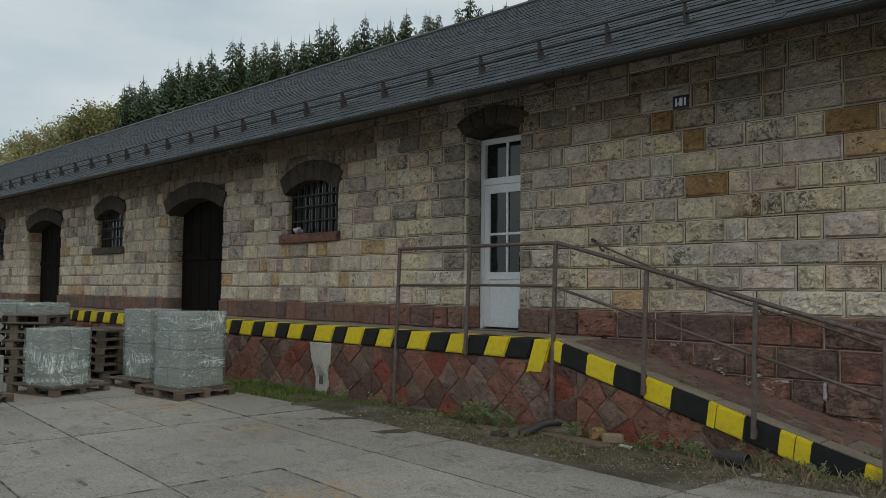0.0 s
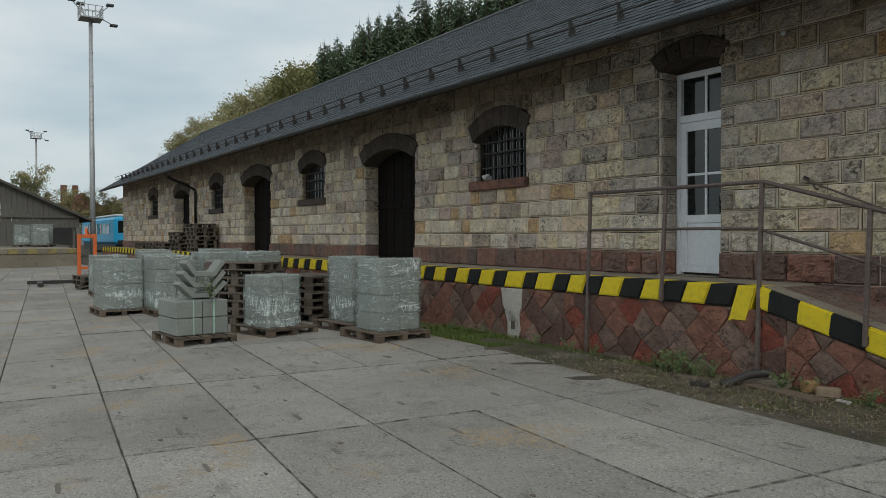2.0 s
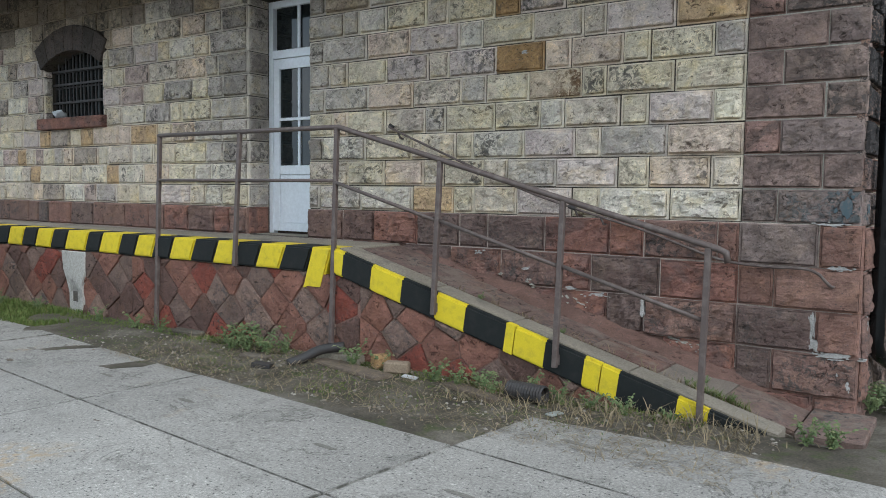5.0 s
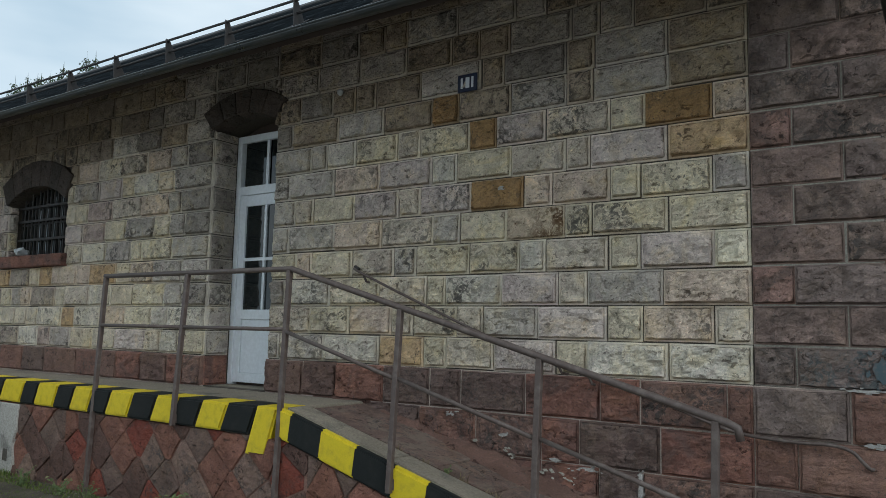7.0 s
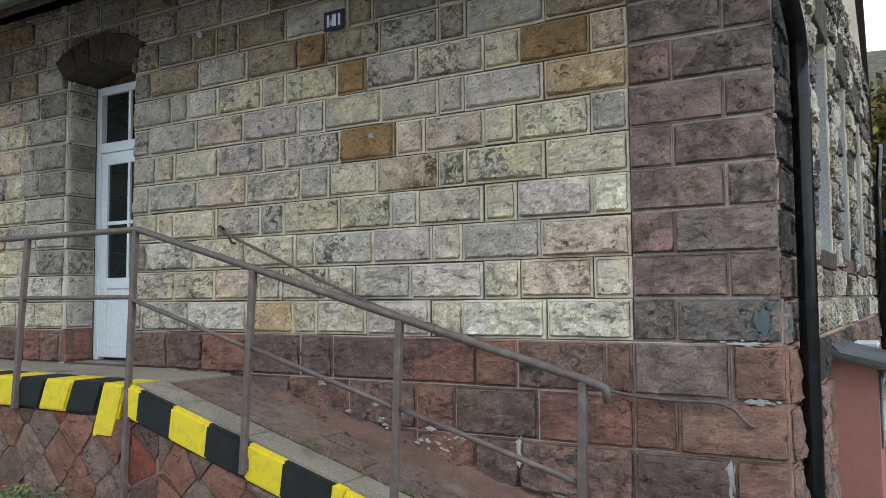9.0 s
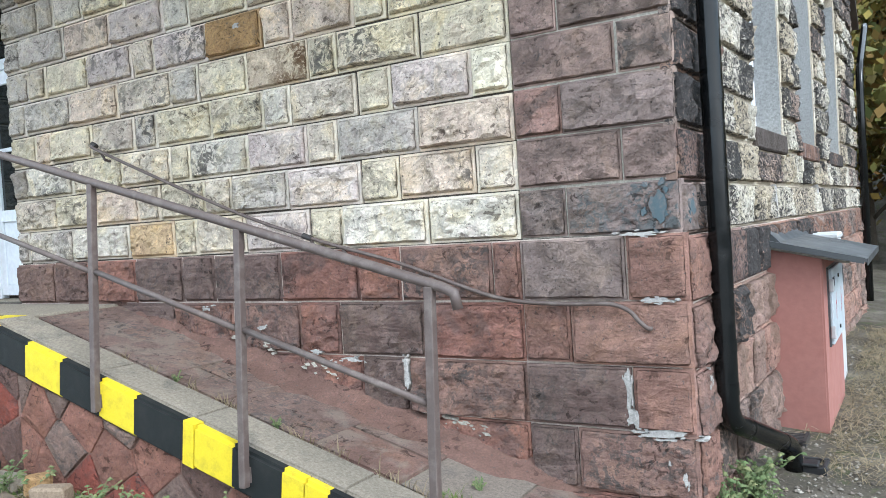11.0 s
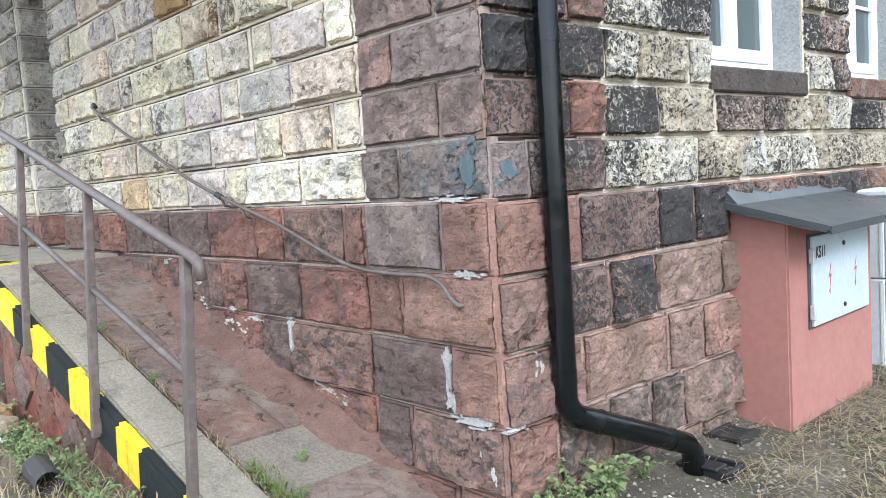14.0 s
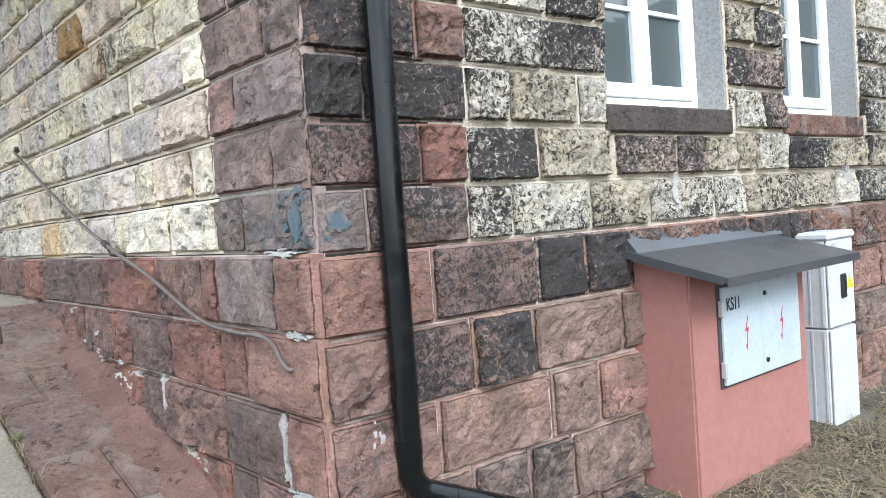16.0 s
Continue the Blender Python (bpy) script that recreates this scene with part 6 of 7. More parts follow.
# ---- pallets and stacks in the yard ----
def pallet(at, material=M_PALLET, group="pallets", lx=1.2, ly=0.8, label="flat wooden transport pallet of weathered boards", joined=None):
    """A pallet: five deck boards, three bearers, nine blocks, three runners; its foot at z 0."""
    p = joined or thing("pallet", label, "pallet", group, at=at)
    w = 0.145 if ly > 0.7 else 0.12
    for i in range(5):
        y = -ly / 2 + (ly - w) * i / 4
        part("deck_board", boxes((-lx / 2, lx / 2, y, y + w, 0.122, 0.144), bevel=0.003), material, p)
    for i in range(3):
        x = -lx / 2 + (lx - 0.145) * i / 2
        part("bearer", boxes((x, x + 0.145, -ly / 2, ly / 2, 0.100, 0.1215)), material, p)
        y = -ly / 2 + (ly - 0.1) * i / 2
        part("runner", boxes((-lx / 2, lx / 2, y, y + 0.1, 0.0, 0.0215)), material, p)
        for k in range(3):
            yy = -ly / 2 + (ly - 0.1) * k / 2
            part("block", boxes((x, x + 0.145, yy, yy + 0.1, 0.022, 0.0995)), material, p)
    return p


PALLET_A = pallet(Matrix.Translation((-11.30, 6.20, ground_z(-11.3, 6.1))) @ Matrix.Rotation(radians(4), 4, "Z"), lx=1.2, ly=0.95)
PALLET_GREY = pallet(Matrix.Translation((-14.95, 5.12, ground_z(-16, 5))) @ Matrix.Rotation(radians(38), 4, "Z"), M_PALLET_OLD, "stacked empty pallets", label="grey weathered empty pallet in a stack")
yard_rng = random.Random(21)


def spot(x, y, turn, z=None):
    return Matrix.Translation((x, y, ground_z(x, y) if z is None else z)) @ Matrix.Rotation(radians(turn), 4, "Z")


def wrapped_stack(at, lx, ly, h, layers, cols, rows, label, lean=0.0, group="wrapped block stacks"):
    """Concrete blocks in layers under a skin of creased stretch film."""
    s = thing("wrapped_stack", label, "wrapped goods", group, at=at)
    z = 0.146
    dz = h / layers
    for k in range(layers):
        for i in range(cols):
            for j in range(rows):
                jx, jy = yard_rng.uniform(-0.006, 0.006), yard_rng.uniform(-0.006, 0.006)
                x0 = -lx / 2 + lx * i / cols + 0.006 + jx + lean * k / layers
                y0 = -ly / 2 + ly * j / rows + 0.006 + jy
                part("concrete_block", boxes((x0, x0 + lx / cols - 0.012, y0, y0 + ly / rows - 0.012, z + dz * k + 0.004, z + dz * (k + 1) - 0.004), bevel=0.012), M_BLOCKS, s)
    bm = bmesh.new()
    rings = []
    n = 10
    for k in range(n + 1):
        t = k / n
        ring = []
        for q in range(28):
            a = q / 28 * 4
            side, f = int(a), a - int(a)
            cx = [(-1 + 2 * f, -1), (1, -1 + 2 * f), (1 - 2 * f, 1), (-1, 1 - 2 * f)][side]
            wob = 0.012 + 0.012 * noise.noise(Vector((q * 0.7, k * 0.9, lx * 10)))
            ring.append(bm.verts.new((cx[0] * (lx / 2 + wob) + lean * t, cx[1] * (ly / 2 + wob), 0.10 + (h + 0.055) * t)))
        rings.append(ring)
    for r0, r1 in zip(rings, rings[1:]):
        for q in range(28):
            bm.faces.new((r0[q], r0[(q + 1) % 28], r1[(q + 1) % 28], r1[q]))
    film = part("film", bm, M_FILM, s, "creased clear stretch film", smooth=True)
    return s


wrapped_stack(spot(-11.27, 6.24, 4), 0.74, 0.74, 1.12, 4, 2, 2, "tall stack of pale blocks wrapped in clear film on a pallet", 0.03)
copy_thing(PALLET_A, spot(-12.70, 6.34, 8))
wrapped_stack(spot(-12.72, 6.38, 8), 0.70, 0.62, 1.12, 4, 1, 2, "leaning stack of pale blocks wrapped in clear film on a pallet", -0.06)
copy_thing(PALLET_A, spot(-13.05, 5.0, 14))
wrapped_stack(spot(-12.95, 4.93, 14), 0.66, 0.66, 0.86, 2, 2, 2, "low squat stack of grey blocks half wrapped in shiny film")
copy_thing(PALLET_A, spot(-12.95, 3.62, 5))
copy_thing(PALLET_A, spot(-18.45, 3.45, 2))
wrapped_stack(spot(-18.45, 3.45, 2), 1.0, 0.80, 1.05, 4, 2, 2, "film-wrapped stack of pale concrete blocks in four layers")
copy_thing(PALLET_A, spot(-17.6, 4.35, 3))
wrapped_stack(spot(-17.6, 4.35, 3), 1.0, 0.85, 1.10, 4, 2, 2, "film-wrapped stack of pale concrete blocks beside others")
for x, y, h in ((-19.6, 4.6, 1.1), (-18.9, 5.7, 1.12), (-18.3, 6.5, 1.12), (-20.8, 6.4, 1.15), (-24.2, 4.2, 1.0), (-22.9, 5.2, 1.1), (-25.0, 5.6, 1.1)):
    copy_thing(PALLET_A, spot(x, y, yard_rng.uniform(-6, 6)))
    wrapped_stack(spot(x, y, yard_rng.uniform(-6, 6)), 0.98, 0.82, h, 4, 2, 2, "film-wrapped stack of pale concrete blocks further off in the yard")
# empty pallets stacked up
for k in range(1, 8):
    copy_thing(PALLET_GREY, spot(-14.95 + yard_rng.uniform(-0.04, 0.04), 5.12 + yard_rng.uniform(-0.05, 0.05), 38 + yard_rng.uniform(-4, 4), ground_z(-16, 5) + 0.1455 * k))
for k in range(6):
    copy_thing(PALLET_GREY, spot(-14.55 + yard_rng.uniform(-0.04, 0.04), 6.35 + yard_rng.uniform(-0.05, 0.05), 6 + yard_rng.uniform(-4, 4), ground_z(-14.5, 6.3) + 0.1455 * k))
for x, y, n in ((-29.2, 8.22, 7), (-31.6, 8.2, 5), (-34.2, 8.2, 2), (-36.0, 8.2, 2), (-38.4, 8.2, 2)):
    for k in range(n):
        copy_thing(PALLET_GREY, spot(x + yard_rng.uniform(-0.1, 0.1), y + yard_rng.uniform(-0.04, 0.04), yard_rng.uniform(-4, 4), DECK + 0.004 + 0.1455 * k))
for x, y, n in ((-27.5, 4.2, 3), (-29.5, 5.4, 4)):
    for k in range(n):
        copy_thing(PALLET_GREY, spot(x, y, yard_rng.uniform(-6, 6), ground_z(x, y) + 0.1455 * k))

# load of concrete gutter channels
load = thing("trough_load", "concrete trough blocks strapped on a pallet under dry weeds", "concrete troughs", at=spot(-12.95, 3.62, 5))
for j, (y, w) in enumerate(((-0.22, 0.42), (0.2, 0.40))):
    for k in range(2):
        part("trough_block", boxes((-0.42, 0.42, y - w / 2, y + w / 2, 0.147 + 0.27 * k, 0.147 + 0.27 * k + 0.262), bevel=0.012), M_BLOCKS, load)
M_STRAP = rough_paint("pale_green_strap", (0.35, 0.55, 0.45), 0.4, 0.1)
part("strap", boxes((0.424, 0.428, 0.16, 0.18, 0.15, 0.70), (0.424, 0.428, -0.16, -0.145, 0.15, 0.70)), M_STRAP, load, "pale plastic strap")
for k in range(3):
    zc = 0.70 + 0.17 * k
    ch = thing("gutter_channel", "angular grey concrete drain channel lying on the load", "drain channel", "concrete channels", at=spot(-12.95, 3.72, 5 + 2 * k))
    half = 0.40 - 0.03 * k
    bm = bmesh.new()
    prism(bm, [(-0.17, zc), (0.17, zc), (half, zc + 0.22), (half - 0.06, zc + 0.27), (0.14, zc + 0.07), (-0.14, zc + 0.07), (-half + 0.06, zc + 0.27), (-half, zc + 0.22)], "x", -0.15 + 0.05 * k, 0.17 + 0.03 * k)
    bmesh.ops.bevel(bm, geom=bm.edges[:], offset=0.008, segments=1, affect="EDGES")
    part("channel", bm, M_BLOCKS, ch)

# orange pallet truck, mast up, forks on the ground
truck = thing("pallet_stacker", "orange hand pallet stacker with black forks resting on the yard", "pallet truck", at=spot(-30.5, 4.55, -4))
part("mast", boxes((-0.12, 0.0, -0.32, -0.2, 0.0, 1.75), (-0.12, 0.0, 0.2, 0.32, 0.0, 1.75), bevel=0.01), M_ORANGE, truck)
for z0, z1 in ((1.62, 1.74), (0.5, 0.6)):
    part("cross_bar", boxes((-0.10, -0.02, -0.199, 0.199, z0, z1), bevel=0.01), M_ORANGE, truck)
part("tiller", tube(bmesh.new(), curve_through([(-0.1, 0, 1.7), (-0.4, 0, 1.95), (-0.7, 0.1, 1.75), (-1.0, 0.1, 1.85)], 4), 0.04, 8), M_ORANGE, truck)
part("leg", boxes((-0.7, -0.12, -0.36, -0.26, 0.0, 0.12), (-0.7, -0.12, 0.26, 0.36, 0.0, 0.12), bevel=0.01), M_ORANGE, truck)
part("fork", boxes((0.0, 1.2, -1.6, -1.42, 0.02, 0.12), bevel=0.01), M_IRON, truck, "black steel fork")
part("fork", boxes((-0.1, 0.0, -1.9, 0.2, 0.02, 0.14), bevel=0.01), M_IRON, truck, "black steel fork")

# ---- far yard: masts, shed, train, platform ----
def light_mast(x, y, h, label):
    m = thing("light_mast", label, "light mast", "floodlight masts", at=Matrix.Translation((x, y, ground_z(x, y))))
    part("shaft", tube(bmesh.new(), [(0, 0, 0), (0, 0, h * 0.33), (0, 0, h)], [0.24, 0.22, 0.16], 12), M_MAST, m, smooth=True)
    for k in range(1, 7):
        part("joint_ring", tube(bmesh.new(), [(0, 0, h * k / 7), (0, 0, h * k / 7 + 0.12)], 0.27 - 0.015 * k, 12), M_MAST, m)
    basket = part("platform", boxes((-0.9, 0.9, -0.9, 0.9, h, h + 0.12)), M_MAST, m)
    for a in (-0.88, 0.88):
        for b in (-0.88, -0.3, 0.3, 0.88):
            part("basket_post", tube(bmesh.new(), [(a, b, h), (a, b, h + 1.1)], 0.04, 5), M_MAST, basket)
            if abs(b) < 0.5:
                part("basket_post", tube(bmesh.new(), [(b, a, h), (b, a, h + 1.1)], 0.04, 5), M_MAST, basket)
        for z in (0.55, 1.1):
            part("basket_rail", tube(bmesh.new(), [(a, -0.9, h + z), (a, 0.9, h + z)], 0.035, 5), M_MAST, basket)
            part("basket_rail", tube(bmesh.new(), [(-0.9, a, h + z), (0.9, a, h + z)], 0.035, 5), M_MAST, basket)
    for y0, z0, s in ((-1.5, 1.55, -1), (1.6, 1.5, 1), (1.9, -0.25, 1), (-0.8, 1.3, -1)):
        part("floodlight", boxes((-0.25, 0.25, y0 - 0.32, y0 + 0.32, h + z0 - 0.1, h + z0 + 0.1), bevel=0.05), M_SHEET, m)
        part("arm", tube(bmesh.new(), [(0, 0.5 * s, h + 0.4), (0, y0, h + z0)], 0.05, 5), M_MAST, m)
    part("rod", tube(bmesh.new(), [(0.2, -0.5, h + 1.0), (0.2, -0.5, h + 3.2)], 0.03, 5), M_MAST, m)


light_mast(-75.0, 11.35, 20.6, "tall grey steel floodlight mast with a railed basket")
light_mast(-171.0, 15.6, 20.6, "distant grey steel floodlight mast with a railed basket")

M_FADED = rough_paint("faded_yellow_paint", (0.26, 0.22, 0.09), 0.8, 0.9, 5.0, 0.3)
dock = thing("far_dock", "low far loading dock with a faded striped edge", "loading dock", kind="structure")
part("body", boxes((-80.0, -48.0, -6.0, 6.6, -0.2, 1.0)), M_KERB, dock)
for i in range(26):
    part("stripe", boxes((-47.995, -47.94, -6.0 + 0.48 * i, -5.53 + 0.48 * i, 0.72, 1.0), bevel=0.01), M_FADED if i % 2 else M_KERB, dock)

shed = thing("wooden_shed", "long low shed of grey boards with a dark lean roof", "shed")
for i in range(44):
    y = -6.0 + 0.33 * i
    top = min(3.05 + 0.47 * (8.6 - y), 8.0)
    part("board", boxes((-62.0, -61.95, y + 0.01, y + 0.32, 1.0 if y < 4.6 else 2.3, top)), M_SHED, shed)
bm = bmesh.new()
prism(bm, [(-2.2, 8.1), (9.3, 2.72), (9.3, 2.9), (-2.2, 8.3)], "x", -84.0, -61.4)
part("roof", bm, M_SHED, shed)
part("side_wall", boxes((-84.0, -62.1, 8.1, 8.25, 1.0, 3.1)), M_SHED, shed)
part("back_wall", boxes((-84.0, -83.9, -6.0, 8.0, 1.0, 3.1)), M_SHED, shed)
part("loft_rail", boxes((-61.9, -61.8, -6.0, 8.2, 3.0, 3.15)), M_SHED, shed)
for x, y in ((-56.0, 5.4), (-57.5, 5.8), (-59.0, 4.6)):
    copy_thing(PALLET_A, spot(x, y, 3, 1.0))
    wrapped_stack(spot(x, y, 3, 1.0), 1.0, 0.9, 1.3, 3, 2, 2, "film-wrapped goods standing on the far dock")

train = thing("railcar", "light blue railcar with dark windows standing on far tracks", "train")
TX, TY = -92.0, 15.0
bm = boxes((TX - 6.0, TX + 14.0, TY - 1.4, TY + 1.4, 0.9, 3.5), bevel=0.25)
part("body", bm, M_TRAIN, train)
part("underframe", boxes((TX - 6.0, TX + 13.6, TY - 1.2, TY + 1.2, 0.25, 0.9)), M_INK, train)
part("roof", boxes((TX - 5.7, TX + 13.7, TY - 1.2, TY + 1.2, 3.5, 3.75), bevel=0.1), M_CABINET, train)
for i in range(8):
    x = TX - 4.5 + 2.1 * i
    part("window", boxes((x, x + 1.4, TY - 1.43, TY - 1.39, 1.9, 2.9)), M_GLASS if i % 3 else M_CABINET, train)
part("windscreen", boxes((TX + 13.99, TX + 14.03, TY - 1.05, TY + 1.05, 2.0, 3.1)), M_GLASS, train)
part("bumper", boxes((TX + 13.99, TX + 14.2, TY - 1.1, TY + 1.1, 0.9, 1.3)), M_INK, train)

house = thing("far_house", "distant house with a red-brown roof and brick chimneys", "house")
M_ROOFTILE = rough_paint("red_roof_tiles", (0.16, 0.07, 0.05), 0.8, 0.4, 1.0)
part("wall", boxes((-172, -160, 16.0, 28.0, 0.0, 5.5)), M_PLASTER, house)
bm = bmesh.new()
prism(bm, [(15.5, 5.5), (28.5, 5.5), (22.0, 9.8)], "x", -172.5, -159.5)
part("roof", bm, M_ROOFTILE, house)
for y in (19.2, 21.2):
    part("chimney", boxes((-166, -165, y, y + 1.0, 7.0, 11.5)), M_ROOFTILE, house)


# ---- trees ----
def conifer_meshes(seed, h):
    rng = random.Random(seed)
    bm = tube(bmesh.new(), [(0, 0, 0), (0, 0, h * 0.5), (0, 0, h * 0.98)], [0.22, 0.13, 0.02], 7)
    me_t = bpy.data.meshes.new("trunk")
    bm.to_mesh(me_t)
    bm.free()
    me_t.materials.append(M_BARK)
    vs, fs = [], []
    z = h * 0.12
    while z < h * 0.99:
        t = (z - h * 0.12) / (h * 0.87)
        reach = (1 - t) ** 0.75 * h * 0.20 + 0.16
        n = 9 if t < 0.6 else 6
        a0 = rng.uniform(0, 6.28)
        for k in range(n):
            a = a0 + 6.283 * k / n + rng.uniform(-0.3, 0.3)
            length = reach * rng.uniform(0.65, 1.15)
            d = Vector((math.cos(a), math.sin(a), 0))
            side = Vector((-d.y, d.x, 0))
            for q in range(5):
                u = (q + 0.6) / 5
                c = d * (length * u) + Vector((0, 0, z - 0.32 * length * u * u + 0.10 * length * u))
                wq = length * (0.30 - 0.20 * u) + 0.06
                dr = rng.uniform(0.3, 1.3) * wq + 0.05
                c = c + Vector((0, 0, rng.uniform(-0.22, 0.22)))
                k0 = len(vs)
                tip = d * length * 0.24
                for s in (1, -1):
                    vs.extend([c, c + tip * 0.6 + side * wq * s - Vector((0, 0, dr)), c + tip + side * wq * s * 0.35 - Vector((0, 0, dr * 0.4)), c + tip * 0.9])
                    fs.append((k0, k0 + 1, k0 + 2, k0 + 3))
                    k0 += 4
        z += h * 0.027 * rng.uniform(0.8, 1.25) + 0.02
    k0 = len(vs)
    vs.extend([Vector((0.06, 0, h * 0.95)), Vector((-0.06, 0.04, h * 0.95)), Vector((0, 0, h * 1.03))])
    fs.append((k0, k0 + 1, k0 + 2))
    return me_t, mesh_of("crown", vs, fs, M_NEEDLE)


def leafy_meshes(seed, h, leaf, spread=0.33, airy=1.0):
    rng = random.Random(seed)
    bm = tube(bmesh.new(), [(0, 0, 0), (0.05, 0.03, h * 0.4), (0.1, -0.05, h * 0.85)], [0.24, 0.17, 0.03], 7)
    clumps = []
    for i in range(16):
        t = 0.28 + 0.68 * i / 16
        a = rng.uniform(0, 6.28)
        ln = h * spread * (1.1 - t * 0.75) * rng.uniform(0.7, 1.2)
        p0 = Vector((0.05, 0, h * t * 0.9))
        p1 = p0 + Vector((math.cos(a) * ln * 0.6, math.sin(a) * ln * 0.6, ln * 0.45))
        p2 = p0 + Vector((math.cos(a) * ln, math.sin(a) * ln, ln * rng.uniform(0.45, 0.9)))
        tube(bm, [p0, p1, p2], [0.07, 0.04, 0.012], 5)
        clumps += [(p1, ln * 0.34), (p2, ln * 0.42), (p1.lerp(p2, 0.5) + Vector((rng.uniform(-0.4, 0.4), rng.uniform(-0.4, 0.4), 0.2)), ln * 0.36)]
    clumps.append((Vector((0.1, 0, h * 0.93)), h * 0.09))
    me_t = bpy.data.meshes.new("trunk")
    bm.to_mesh(me_t)
    bm.free()
    me_t.materials.append(M_BARK)
    vs, fs = [], []
    for c, r in clumps:
        for _ in range(int(44 * airy)):
            d = Vector((rng.gauss(0, 1), rng.gauss(0, 1), rng.gauss(0, 0.8)))
            p = c + d * r * 0.55
            s = rng.uniform(0.07, 0.17)
            u = Vector((rng.gauss(0, 1), rng.gauss(0, 1), rng.gauss(0, 1))).normalized() * s
            w = u.orthogonal().normalized() * s * 0.6
            k = len(vs)
            vs.extend([p - u, p + w, p + u, p - w])
            fs.append((k, k + 1, k + 2, k + 3))
    return me_t, mesh_of("crown", vs, fs, leaf)


SPRUCE = [conifer_meshes(40 + i, 15.0) for i in range(4)]
GOLD = [leafy_meshes(60 + i, 12.0, M_LEAF_GOLD, airy=1.7) for i in range(3)]
RUST = [leafy_meshes(80 + i, 8.0, M_LEAF_RUST, 0.45, 2.4) for i in range(2)]
GREEN = [leafy_meshes(70 + i, 12.0, M_LEAF_GREEN, 0.36, 1.8) for i in range(2)]


def tree(x, y, h, meshes, label, group, sink=0.15):
    z = ground_z(x, y)
    full = 15.0 if meshes in SPRUCE else (8.0 if meshes in RUST else 12.0)
    t = thing("tree", label, "tree", group, at=Matrix.Translation((x, y, z - sink)) @ Matrix.Rotation(tree_rng.uniform(0, 6.28), 4, "Z") @ Matrix.Diagonal((h / full * tree_rng.uniform(0.85, 1.1), h / full * tree_rng.uniform(0.85, 1.1), h / full, 1)))
    for name, me in zip(("trunk", "crown"), meshes):
        ob = new(name, me)
        ob.parent = t


tree_rng = random.Random(9)
SKYLINE = ((-300, 39.5), (-240, 40.5), (-222, 42), (-209, 44.5), (-197, 47.5), (-183, 45), (-168, 44.5), (-150, 43), (-133, 43.5), (-107, 41.5), (-88, 39.8), (-72, 38.5), (-58, 36.5), (-40, 34))


def skyline(x70):
    for (a, za), (b, zb) in zip(SKYLINE, SKYLINE[1:]):
        if a <= x70 <= b:
            return za + (zb - za) * (x70 - a) / (b - a)
    return 36.0


for y, drop in ((48.0, 0.0), (53.0, 0.03), (60.0, 0.07)):
    s = y / 70.0
    x70 = -42.0 + tree_rng.uniform(0, 3)
    while x70 > (-290 if y < 50 else -180):
        top = 1.65 + (skyline(x70) - 1.65) * s * tree_rng.uniform(0.945 - drop, 1.03 - drop)
        x = x70 * s
        yy = y + tree_rng.uniform(-1.2, 1.2)
        h = max(top - ground_z(x, yy), 6.0) * (1.0 if x70 > -158 else 0.92)
        if x70 > -158 or (x70 > -178 and tree_rng.random() < 0.4):
            tree(x, yy, h, tree_rng.choice(SPRUCE), "dark green spruce on the wooded slope", "spruces on the slope")
            x70 -= tree_rng.uniform(1.7, 2.7)
        else:
            gold = tree_rng.random() < (0.75 if x70 < -215 else 0.4)
            tree(x, yy, h, tree_rng.choice(GOLD if gold else GREEN), "yellowing birch on the wooded slope" if gold else "green broadleaf tree on the wooded slope", "broadleaf trees on the slope")
            x70 -= tree_rng.uniform(5.0, 9.0)
for x, y, h, g in ((-118, 10.6, 11.5, 0), (-116, 9.0, 10.0, 1), (-121, 11.8, 8.5, 0), (-119, 15.0, 8.8, 0), (-122, 13.4, 7.2, 0), (-125, 16.5, 6.0, 1), (-110, 5.0, 8.5, 0), (-130, 20.5, 6.5, 0), (-108, 1.5, 9.0, 1), (-116, 22.5, 6.5, 0), (-140, 25, 8, 0), (-124, 17.6, 8.5, 0), (-125, 19.6, 9.0, 0), (-126, 21.6, 8.0, 0)):
    tree(x, y, h, (GREEN if g else GOLD)[abs(int(x)) % 2], "broadleaf tree in autumn colour behind the far shed", "trees behind the shed")
for k in range(34):  # a belt of autumn trees behind the building's far end
    x, y = -4.0 + 1.55 * (k % 17) + tree_rng.uniform(-0.5, 0.5), 25.5 + 5.0 * (k // 17) + tree_rng.uniform(-1.2, 1.2)
    tree(x, y, tree_rng.uniform(5.5, 9.0), RUST[k % 2], "rusty autumn tree behind the building", "trees behind the building", sink=1.2)

